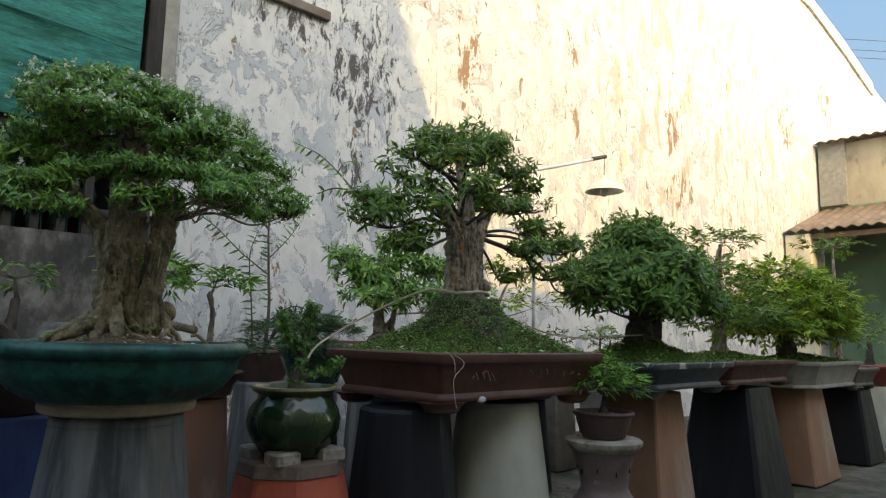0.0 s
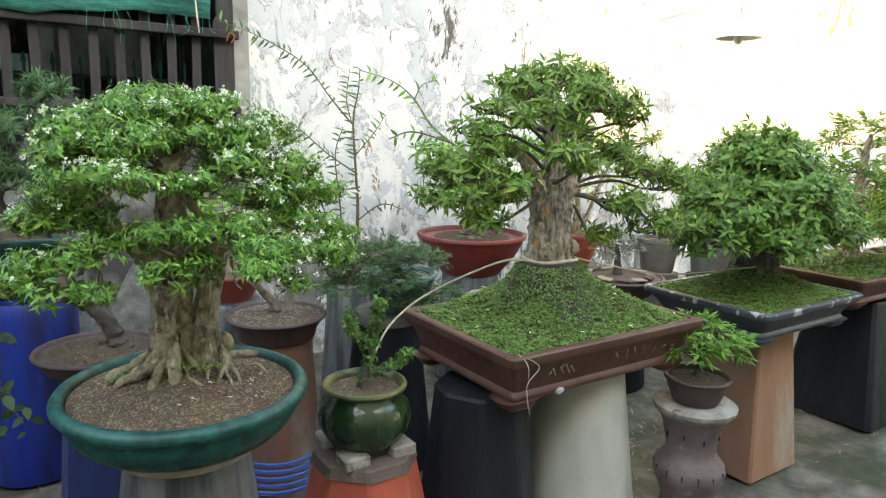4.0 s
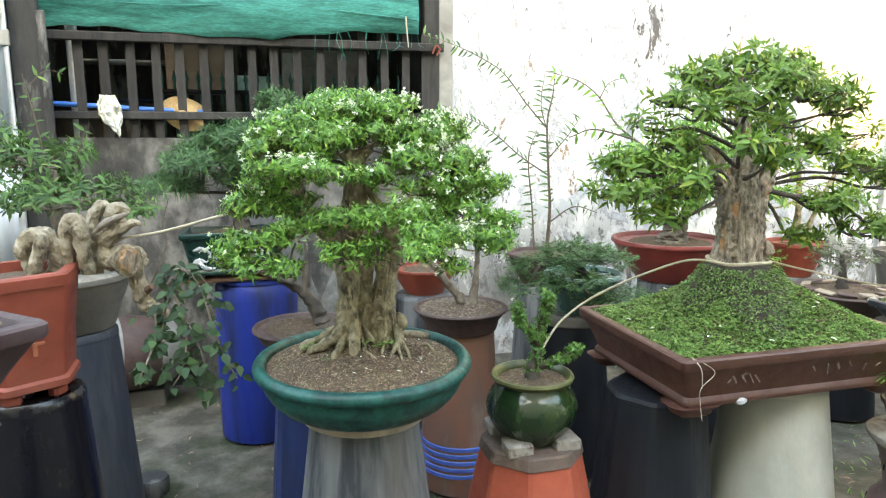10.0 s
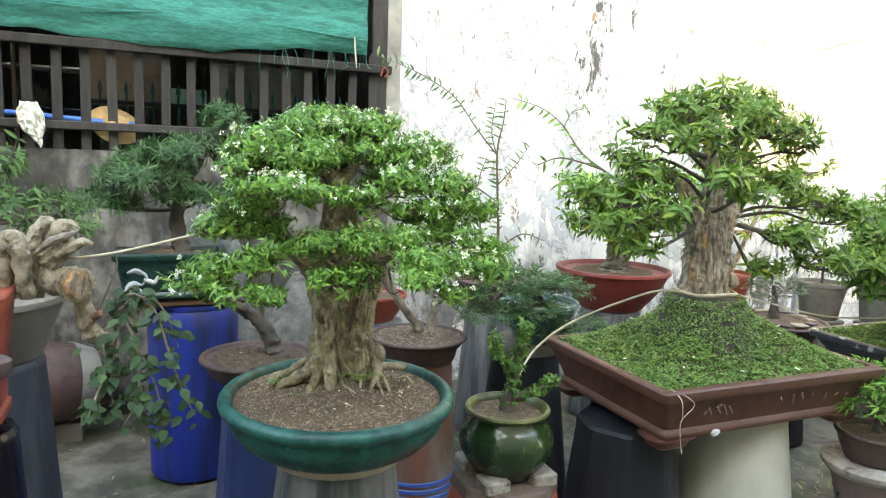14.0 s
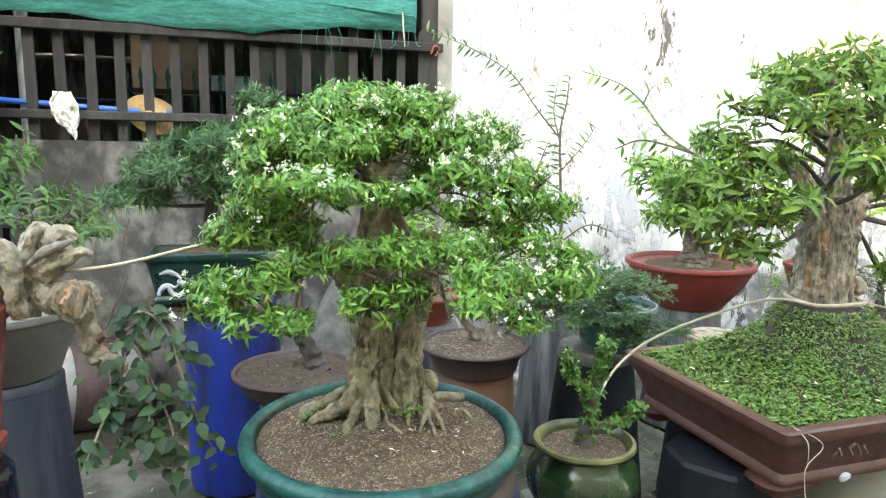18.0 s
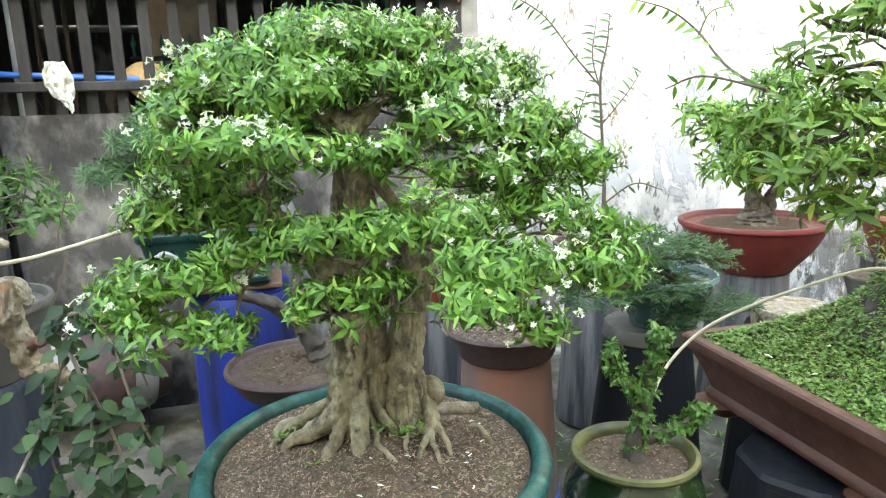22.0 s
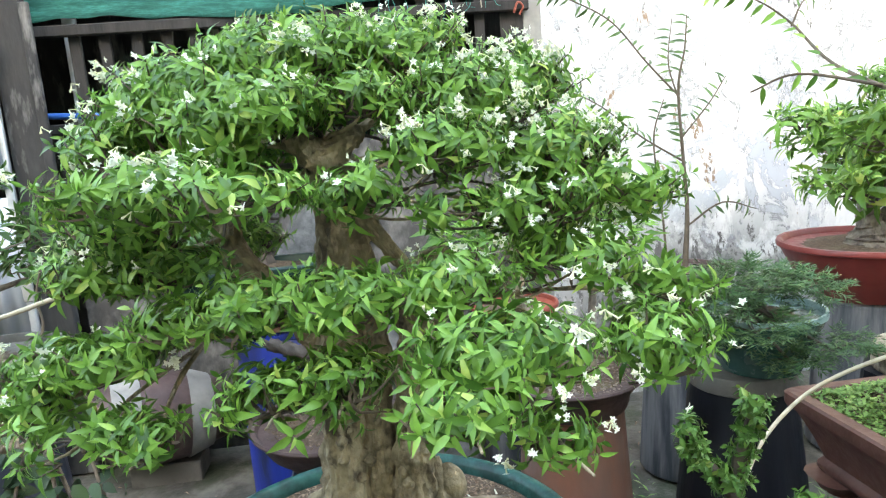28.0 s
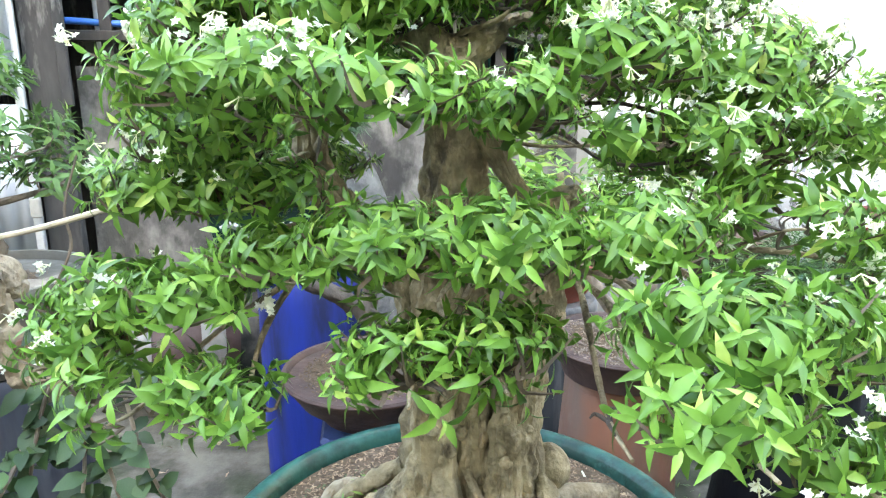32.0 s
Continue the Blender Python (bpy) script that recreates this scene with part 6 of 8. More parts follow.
    # the root flare and small creeping leaves on it
    fl, ff = lathe([(0.26, -0.11), (0.225, -0.065), (0.190, -0.02), (0.155, 0.035), (0.126, 0.09), (0.100, 0.125), (0.07, 0.14)], 64)
    fl = [Vector((x * (1.1 + g), y * (0.92 + g), z)) for x, y, z, g in ((v[0], v[1] , v[2], 0.20 * noise.noise(Vector(v) * 16) + 0.12 * noise.noise(Vector(v) * 41)) for v in fl)]
    put("root_flare", mesh_of("root_flare", [(v.x - 0.004, v.y - 0.012, v.z) for v in fl], ff, DARKBARK), t, "mossy flared root base")
    pos, d, n, s = [], [], [], []
    for _ in range(13000):
        a, u = rng.uniform(0, 6.28), rng.random()
        r = 0.098 + 0.145 * (1 - u) ** 1.15 + rng.uniform(-0.002, 0.022)
        z = -0.085 + 0.215 * u
        if noise.noise(Vector((math.cos(a) * 2.2, math.sin(a) * 2.2, u * 5))) < -0.42:
            continue
        pos.append((-0.0 + r * math.cos(a) * 1.15, -0.015 + r * math.sin(a) * 0.95, z))
        d.append((math.cos(a) + rng.uniform(-0.6, 0.6), math.sin(a) + rng.uniform(-0.6, 0.6), rng.uniform(-0.6, 0.5)))
        n.append((math.cos(a), math.sin(a), 0.6))
        s.append(rng.uniform(0.006, 0.013))
    tagged(put("creeper", quick_mesh("creeper", *scatter(SMALLROUND, np.array(pos), np.array(d), np.array(n), np.array(s)), LEAFCREEP), t), kind="stuff")


brown_tree()

# ---- small pot on the mauve urn stand ----
US = (2.50, 1.58)
st = thing("mauve_urn_stand", "mauve-grey turned cement urn stand with a wide worn lip", "pedestal", (*US, 0))
put("body", mesh_of("body", *closed(*lathe([(0.17, 0.0), (0.172, 0.03), (0.15, 0.06), (0.115, 0.12), (0.10, 0.20), (0.118, 0.25), (0.135, 0.29), (0.142, 0.325), (0.135, 0.355), (0.112, 0.385), (0.098, 0.41), (0.102, 0.45), (0.115, 0.51), (0.135, 0.565)], 44), 44), MAUVE), st)
put("lip", mesh_of("lip", *closed(*lathe([(0.128, 0.56), (0.150, 0.575), (0.163, 0.592), (0.164, 0.606), (0.152, 0.614), (0.10, 0.612)], 44), 44), STONECHIP), st, "worn pale lip")
for k in range(14):
    a = 2 * math.pi * k / 14
    put("slot", mesh_of("slot", *box(0, 0, 0, 0.006, 0.006, 0.034 if k % 2 else 0.026, 0.002), BLACKPED), st, at=pose(0.139 * math.cos(a), 0.139 * math.sin(a), 0.33, 0, 0, math.degrees(a)))
for k in range(9):
    a = 2 * math.pi * k / 9
    put("slot", mesh_of("slot", *box(0, 0, 0, 0.006, 0.006, 0.022, 0.002), BLACKPED), st, at=pose(0.112 * math.cos(a), 0.112 * math.sin(a), 0.48 + 0.012 * (k % 2), 0, 0, math.degrees(a)))
round_pot("small_brown_bowl", "small brown clay bowl on the urn stand", (US[0], US[1], 0.614), [(0.078, 0.0), (0.088, 0.004), (0.096, 0.02), (0.112, 0.06), (0.120, 0.092)],
          [(0.118, 0.090), (0.128, 0.096), (0.132, 0.106), (0.128, 0.113), (0.118, 0.113), (0.112, 0.102), (0.108, 0.08)], MAROON, None, 48, soil=(0.109, 0.095, 0.015), husks=200, seed=9)


def small_tree(name, label, at, trunk, pads, material, density, leaf, count, reach, tpl, bark, seed, singles=0, near=(1, 0, 1.3), low=-0.3, lift=0.25, category="bonsai tree", twigs=True, size=(0.8, 1.2), branch_r=0.01,
               sub=3, whorl=False):
    """A lesser tree: bark stems, a branch to each pad, sprigs of leaves. trunk: stems in world metres."""
    t = thing(name, label, category, at)
    rng = random.Random(seed)
    bark_trunk("trunk", [local(at, s) for s in trunk], t, bark, 0.40, 42, 18, 8, seed)
    top = trunk[0]
    anchors = []
    for i, (x, y, z, rx, ry, rz) in enumerate(pads):
        s = min((q for st_ in trunk for q in st_[len(st_) // 2:]), key=lambda q: abs(q[2] - z + rz) + 0.3 * math.hypot(q[0] - x, q[1] - y))
        end = (x, y, z - rz * 0.4)
        mid = ((s[0] + x) / 2, (s[1] + y) / 2, (s[2] + z - rz) / 2 + 0.01)
        put("branch", mesh_of("branch", *tube(local(at, [(*s[:3], branch_r), (*mid, branch_r * 0.75), (*end, branch_r * 0.4)]), 7, 4, 0.25, 50, i), bark), t)
        anchors += [np.array(end), np.array(mid)]
        for k in range(sub):
            a = 6.28 * k / sub + rng.uniform(-0.4, 0.4)
            e = (x + rx * 0.6 * math.cos(a), y + ry * 0.6 * math.sin(a), z)
            put("branchlet", mesh_of("branchlet", *tube(local(at, [(*end, branch_r * 0.4), (*e, branch_r * 0.2)]), 5, 3, 0.2, 60, k), bark), t)
            anchors.append(np.array(e))
    pts = pad_points(rng, pads, density, low)
    if whorl:
        pts = [(p, d / np.linalg.norm(d) * 0.6 + np.array((0, 0, 0.6)), w) for p, d, w in pts]
    variants = [rosette(rng, count, leaf, reach, tpl, 0.0) if whorl else sprig(rng, count, leaf, reach, tpl, 1.0, lift) for _ in range(6)]
    foliage(t, rng, pts, variants, material, singles, np.array(near), TWIG, twig_from=anchors if twigs else None, size=size)
    return t


small_tree("small_leafy_bonsai", "small bushy bonsai with long drooping bright leaves", (2.49, 1.58, 0.71), [[(2.50, 1.58, 0.70, 0.022), (2.495, 1.575, 0.75, 0.014), (2.50, 1.57, 0.80, 0.011), (2.51, 1.57, 0.86, 0.006)]],
           [(2.50, 1.57, 0.90, 0.11, 0.10, 0.06), (2.41, 1.55, 0.84, 0.08, 0.07, 0.045), (2.61, 1.56, 0.84, 0.09, 0.08, 0.05)], LEAF, 4200, 0.05, 8, 0.04, NARROW, DARKBARK, 51, 40)

# ---- black pot and its domed tree ----
KP = (3.31, 1.87)
pedestal("salmon_square_pedestal", "tapered square salmon cement pedestal with grey stains", (3.35, 1.88, 0), 0.76, 0.20, 0.29, 4, BEIGEPED, 45, bevel=0.03)
blackpot = rect_pot("black_rectangular_pot", "black rectangular stoneware pot with a chipped pale rim and turfed soil", (*KP, 0.755), 0.43, 0.34, 0.17, BLACKPOT, 0.05, 0.015, 0.03, 0.05, 0.035, 0.02, 0.15, 1.5, rim_material=BLACKRIM, seed=10)
groundcover(blackpot, rg, 11000, 0.39, 0.30, mound(0.40, 0.31, 0.15, 0.16, 1.5), (0.009, 0.018))
dome = [(3.28, 1.86, 1.50, 0.27, 0.27, 0.13), (3.00, 1.80, 1.29, 0.27, 0.27, 0.15), (3.56, 1.85, 1.32, 0.27, 0.28, 0.15), (3.26, 1.62, 1.30, 0.30, 0.22, 0.16), (3.30, 2.08, 1.32, 0.32, 0.22, 0.16), (3.30, 1.85, 1.25, 0.44, 0.36, 0.12),
        (2.76, 1.76, 1.16, 0.17, 0.18, 0.09), (3.84, 1.86, 1.18, 0.19, 0.2, 0.10), (3.08, 1.55, 1.14, 0.24, 0.12, 0.08), (3.6, 1.6, 1.16, 0.24, 0.14, 0.08), (3.24, 1.86, 1.58, 0.14, 0.14, 0.10)]
small_tree("domed_bonsai", "dense dome-shaped dark green bonsai in the black pot", (3.30, 1.87, 0.98), [[(3.30, 1.87, 0.96, 0.11), (3.30, 1.87, 1.03, 0.075), (3.30, 1.87, 1.15, 0.06), (3.29, 1.86, 1.30, 0.04), (3.29, 1.86, 1.45, 0.02)],
           [(3.36, 1.84, 0.97, 0.08), (3.38, 1.84, 1.06, 0.045), (3.44, 1.83, 1.2, 0.03)]], [(3.31 + (x - 3.3) * 0.93, 1.88 + (y - 1.86) * 0.9, z + (0.05 if z > 1.2 else 0.07), rx * 0.9, ry * 0.9, rz * 0.95) for x, y, z, rx, ry, rz in dome], LEAFDARK, 2600, 0.054, 8, 0.04, OVALC, DARKBARK, 61, 150, (2.2, 0.5, 1.4), -0.5, whorl=True)
pedestal("black_marbled_pedestal", "black square pedestal with blue-grey marbled veins", (4.56, 1.93, 0), 0.74, 0.26, 0.40, 4, BLACKPED, 45, bevel=0.05)
lb = rect_pot("long_brown_pot", "long brown rectangular pot with turfed soil", (4.55, 2.0, 0.74), 0.52, 0.33, 0.18, BROWNPOT, 0.05, 0.015, 0.03, 0.03, 0.03, 0.02, 0.06, seed=12)
groundcover(lb, rg, 4200, 0.48, 0.29, mound(0.485, 0.295, 0.16, 0.07, 1.3), (0.012, 0.024))
# orange-patched bark carries the warm light that falls on this trunk
small_tree("sparse_bonsai", "sparse bonsai with thin leafy arms and a bare trunk, its orange light put into the bark colour", (4.55, 2.0, 0.9), [[(4.55, 2.0, 0.9, 0.07), (4.55, 2.0, 1.05, 0.045), (4.5, 1.98, 1.3, 0.035), (4.52, 1.98, 1.55, 0.025), (4.50, 1.95, 1.7, 0.012)]],
           [(4.55, 1.95, 1.74, 0.22, 0.2, 0.06), (4.30, 1.95, 1.48, 0.2, 0.2, 0.08), (4.75, 2.0, 1.42, 0.2, 0.2, 0.08), (4.5, 1.8, 1.24, 0.32, 0.22, 0.11), (4.25, 1.9, 1.16, 0.25, 0.2, 0.09), (4.8, 1.85, 1.18, 0.25, 0.2, 0.09), (4.85, 2.2, 1.65, 0.25, 0.12, 0.04)], LEAF2, 1100, 0.055, 8, 0.06, COARSE, ROUGHBARK, 71)
pedestal("salmon_square_pedestal", "tapered square salmon cement pedestal with a damp dark base", (5.65, 1.97, 0), 0.70, 0.27, 0.39, 4, BEIGEPED, 45, bevel=0.03)
pg = rect_pot("pale_grey_pot", "pale grey chamfered cement pot", (5.85, 1.95, 0.70), 0.62, 0.33, 0.20, PALEPOT, 0.05, 0.015, 0.03, 0.12, 0.0, 0.02, 0.06, seed=13, corner=2)
groundcover(pg, rg, 3600, 0.55, 0.28, mound(0.56, 0.285, 0.18, 0.07, 1.3), (0.014, 0.028))
small_tree("lime_bonsai", "dense lime-green domed bonsai catching the sun", (5.75, 2.0, 0.9), [[(5.75, 2.0, 0.9, 0.09), (5.75, 2.0, 1.05, 0.06), (5.75, 2.0, 1.3, 0.04), (5.75, 2.0, 1.5, 0.02)]],
           [(5.72, 2.0, 1.55, 0.32, 0.3, 0.16), (5.40, 1.95, 1.32, 0.3, 0.3, 0.16), (6.1, 2.0, 1.35, 0.32, 0.3, 0.17), (5.75, 1.75, 1.35, 0.4, 0.25, 0.16), (5.75, 1.95, 1.20, 0.6, 0.42, 0.14), (5.2, 1.9, 1.15, 0.3, 0.3, 0.12), (6.3, 1.9, 1.15, 0.3, 0.3, 0.12)], LEAFLIME, 1500, 0.06, 9, 0.06, COARSE, DARKBARK, 72, low=-0.5)
pedestal("black_square_pedestal", "black square cement pedestal", (6.95, 1.95, 0), 0.64, 0.24, 0.35, 4, BLACKPED, 45, bevel=0.05)
rect_pot("small_grey_pot", "small dark grey rectangular pot", (6.85, 1.95, 0.64), 0.32, 0.25, 0.19, GREYPOT, 0.04, 0.012, 0.03, 0.03, 0.03, seed=14)
small_tree("layered_sapling", "thin layered sapling with flat leaf tiers", (6.85, 1.95, 0.8), [[(6.85, 1.95, 0.8, 0.04), (6.86, 1.95, 1.1, 0.025), (6.84, 1.95, 1.5, 0.018), (6.86, 1.95, 1.95, 0.008)]],
           [(6.85, 1.95, 1.95, 0.35, 0.3, 0.04), (6.7, 1.95, 1.62, 0.25, 0.2, 0.03), (7.0, 1.9, 1.45, 0.25, 0.2, 0.03), (6.8, 1.9, 1.1, 0.28, 0.25, 0.06)], LEAF2, 320, 0.06, 8, 0.08, COARSE, ROUGHBARK, 73)
pedestal("cement_cone_pedestal", "smooth pale cement cone pedestal", (8.0, 2.0, 0), 0.62, 0.18, 0.27, 48, CEMENT)
round_pot("red_round_pot", "glossy red round pot", (8.0, 2.0, 0.62), [(0.16, 0), (0.18, 0.01), (0.24, 0.1), (0.28, 0.18)], [(0.275, 0.178), (0.3, 0.185), (0.305, 0.2), (0.29, 0.21), (0.27, 0.2), (0.26, 0.15)], REDPOT, soil=(0.262, 0.18, 0.04))
small_tree("red_pot_shrub", "small rounded shrub in the red pot", (8.0, 2.0, 0.8), [[(8.0, 2.0, 0.78, 0.05), (8.0, 2.0, 0.95, 0.03), (8.0, 2.0, 1.15, 0.015)]], [(8.0, 2.0, 1.2, 0.3, 0.3, 0.16)], LEAF2, 500, 0.06, 8, 0.06, COARSE, DARKBARK, 74, twigs=False)


# ---- second row ----
def bowl(name, label, at, r, h, material, foot_r=0.6, soil_mat=None, rise=0.03, rim_material=None, husks=0, seed=1, sy=1.0):
    f = r * foot_r
    return round_pot(name, label, at, [(f * 0.9, 0.0), (f, 0.004), (f * 1.03, 0.015), (r * 0.8, h * 0.45), (r * 0.93, h * 0.8), (r * 0.96, h * 0.9)],
                     [(r * 0.955, h * 0.89), (r * 0.995, h * 0.91), (r, h * 0.95), (r * 0.985, h), (r * 0.94, h), (r * 0.91, h * 0.94), (r * 0.88, h * 0.7)], material, rim_material, 52, 1.0, sy,
                     soil=(r * 0.90, h * 0.87, rise), soil_material=soil_mat, husks=husks, seed=seed)


pedestal("blue_square_pedestal", "tapered square pedestal in faded blue paint", (0.49, 2.66, 0), 0.735, 0.19, 0.26, 4, BLUEPED, 45, bevel=0.06)
bowl("maroon_shallow_bowl", "shallow dark maroon clay bowl with chippy soil", (0.473, 2.66, 0.735), 0.218, 0.125, MAROON, 0.55, husks=500, seed=21)
small_tree("leaning_dark_bonsai", "dark leaning bonsai trunk with thin leaves", (0.53, 2.66, 0.85), [[(0.545, 2.65, 0.84, 0.055), (0.53, 2.65, 0.89, 0.034), (0.49, 2.65, 0.98, 0.026), (0.41, 2.65, 1.05, 0.022), (0.33, 2.66, 1.08, 0.016)],
           [(0.47, 2.65, 1.0, 0.02), (0.49, 2.67, 1.13, 0.014)]], [(0.27, 2.66, 1.15, 0.12, 0.12, 0.04), (0.48, 2.68, 1.22, 0.11, 0.12, 0.04)], LEAFDARK, 1100, 0.04, 7, 0.04, COARSE, DARKBARK, 81)
stool = pedestal("ringed_clay_pedestal", "brown clay pedestal with a band of blue rings near its foot", (1.19, 2.80, 0), 0.755, 0.155, 0.20, 48, BRICKPED,
                 bands=[(0.09 + 0.032 * k, 0.09 + 0.032 * k + 0.02, BLUEBAND) for k in range(5)])
bowl("black_shallow_bowl", "shallow black studded bowl filled with pale gravel", (1.185, 2.785, 0.755), 0.220, 0.105, MAROON, 0.75, rise=0.035, husks=900, seed=22)
small_tree("leaning_pale_bonsai", "slim pale leaning bonsai trunk with leaves above", (1.2, 2.78, 0.86), [[(1.20, 2.78, 0.86, 0.034), (1.17, 2.77, 0.91, 0.022), (1.10, 2.76, 1.0, 0.018), (1.02, 2.75, 1.11, 0.015), (0.98, 2.75, 1.22, 0.014)],
           [(1.24, 2.79, 0.86, 0.03), (1.255, 2.79, 0.95, 0.016), (1.27, 2.80, 1.10, 0.012), (1.25, 2.80, 1.2, 0.012)]],
           [(0.96, 2.75, 1.27, 0.16, 0.15, 0.06), (1.27, 2.8, 1.25, 0.15, 0.15, 0.06)], LEAF, 1500, 0.05, 7, 0.05, COARSE, GREYBARK, 82)
pedestal("dark_round_pedestal", "dark grey round cement pedestal", (1.15, 3.35, 0), 0.80, 0.15, 0.20, 48, GREYPED)
bowl("clay_bowl", "orange-brown clay bowl on a dark stand", (1.15, 3.35, 0.80), 0.17, 0.14, ORANGEPOT, 0.6, seed=23)
small_tree("clay_bowl_bonsai", "thin bonsai in a clay bowl near the wall", (1.15, 3.35, 0.92), [[(1.15, 3.35, 0.92, 0.035), (1.17, 3.35, 1.05, 0.022), (1.15, 3.35, 1.25, 0.012)]], [(1.15, 3.35, 1.3, 0.2, 0.18, 0.08)], LEAF2, 700, 0.05, 7, 0.05, COARSE, BARK, 83)

for pot_, r_, z_ in (("maroon_shallow_bowl", 0.175, 0.112), ("black_shallow_bowl", 0.198, 0.096)):
    litter("gravel", bpy.data.objects[pot_], random.Random(5), 900, lambda x, y: (x * r_, y * r_) if x * x + y * y < 0.95 else None, lambda x, y: z_ + 0.03 * (1 - math.hypot(x, y) / r_) ** 1.4, PEBBLE if pot_[0] == "b" else SOIL, (0.006, 0.016))

# the blue drum and the pot on it
dr = thing("blue_plastic_drum", "blue plastic drum with a rounded shoulder", "drum", (0.27, 3.62, 0))
put("body", mesh_of("body", *closed(*lathe([(0.20, 0.0), (0.212, 0.008), (0.216, 0.03), (0.217, 0.2), (0.219, 0.4), (0.219, 0.6), (0.218, 0.78), (0.214, 0.84), (0.20, 0.866), (0.175, 0.872)], 52), 52), BLUE), dr)
put("lid", mesh_of("lid", *closed(*lathe([(0.198, 0.868), (0.205, 0.872), (0.205, 0.890), (0.19, 0.896)], 44), 44), BLUE), dr)
bd = tagged(new("plank", mesh_of("plank", *box(0.17, 3.55, 0.912, 0.55, 0.26, 0.025), DOORWOOD)), "weathered plank laid across the drum", "plank")
gp = rect_pot("teal_rectangular_pot", "dark teal rectangular pot with a white painted figure", (0.17, 3.52, 0.925), 0.255, 0.16, 0.235, DARKTEAL, 0.03, 0.012, 0.03, 0.02, 0.02, 0.03, 0.05, seed=24)
for k, path in enumerate((((-0.20, 0.06), (-0.17, 0.10), (-0.13, 0.09), (-0.11, 0.13), (-0.15, 0.16), (-0.19, 0.15)), ((-0.12, 0.12), (-0.08, 0.10), (-0.06, 0.13)), ((-0.16, 0.10), (-0.14, 0.06), (-0.09, 0.055)))):
    put("painted_mark", mesh_of("painted_mark", *tube([(x, -0.124 - 0.12 * (z - 0.05), z, 0.008 + 0.004 * math.sin(i * 2.0)) for i, (x, z) in enumerate(path)], 8, 5, 0.4, 60, k), WHITEBAND), gp)
for k in range(6):
    put("painted_mark", mesh_of("painted_mark", *box(0, 0, 0, 0.012, 0.004, 0.05, 0.002), WHITEBAND), gp, at=(0.02 + 0.03 * k, -0.143, 0.14))
small_tree("needle_leaf_bonsai", "dark long-needled bonsai with flat pads of foliage", (0.2, 3.52, 1.1), [[(0.22, 3.52, 1.1, 0.06), (0.21, 3.52, 1.2, 0.04), (0.20, 3.55, 1.35, 0.03), (0.28, 3.55, 1.55, 0.022), (0.38, 3.58, 1.72, 0.014)]],
           [(0.05, 3.5, 1.50, 0.20, 0.2, 0.06), (-0.12, 3.55, 1.38, 0.16, 0.18, 0.05), (0.25, 3.5, 1.62, 0.2, 0.18, 0.07), (0.42, 3.6, 1.78, 0.10, 0.12, 0.08), (0.3, 3.5, 1.42, 0.2, 0.16, 0.05), (0.12, 3.62, 1.58, 0.2, 0.16, 0.06)],
           LEAFBLUE, 2600, 0.062, 16, 0.025, leaf_template(0.12, 0.3, 0.2, False), DARKBARK, 84, lift=0.5, whorl=True)

# celadon pot with creeping juniper
pedestal("dark_round_pedestal", "dark slate round cement pedestal with a pale top", (1.77, 2.84, 0), 0.785, 0.155, 0.24, 48, BLACKPED, cap=GREYPOT, cap_h=0.05)
bowl("celadon_pot", "deep celadon-glazed round pot with a pale rim", (1.81, 2.80, 0.789), 0.190, 0.195, CYANGLAZE, 0.62, rise=0.02, rim_material=CYANRIM, seed=25)
small_tree("creeping_juniper", "dark creeping juniper with fine sprays spilling over the rim", (1.78, 2.78, 0.965), [[(1.80, 2.78, 0.955, 0.03), (1.76, 2.76, 1.03, 0.02), (1.66, 2.73, 1.06, 0.014), (1.54, 2.70, 1.05, 0.01)]],
           [(1.74, 2.76, 1.085, 0.16, 0.14, 0.035), (1.56, 2.70, 1.045, 0.14, 0.12, 0.03), (1.90, 2.76, 1.05, 0.11, 0.12, 0.025), (1.68, 2.62, 0.98, 0.13, 0.08, 0.025), (1.46, 2.66, 0.97, 0.11, 0.10, 0.03), (1.90, 2.60, 0.91, 0.10, 0.07, 0.025), (1.78, 2.60, 0.88, 0.09, 0.05, 0.02)],
           LEAFBLUE, 9000, 0.024, 18, 0.05, leaf_template(0.16, 0.15, 0.2, False), DARKBARK, 85, lift=0.1, twigs=False)
stp = thing("pale_stump", "short pale sawn log on a dark stand", "log", (2.41, 2.82, 0.70))
put("log", mesh_of("log", *closed(*lathe([(0.15, 0), (0.16, 0.01), (0.162, 0.07), (0.152, 0.085)], 28, 1, 1, 0.03, 2), 28), PALEBARK), stp)
tagged(new("block_pedestal", mesh_of("block_pedestal", *loft([at_z(ring_poly(0.25, 8, 22.5), 0), at_z(ring_poly(0.19, 8, 22.5), 0.70)]), BLACKPED, False)), "dark eight-sided cement stand", "pedestal").location = (2.41, 2.82, 0)

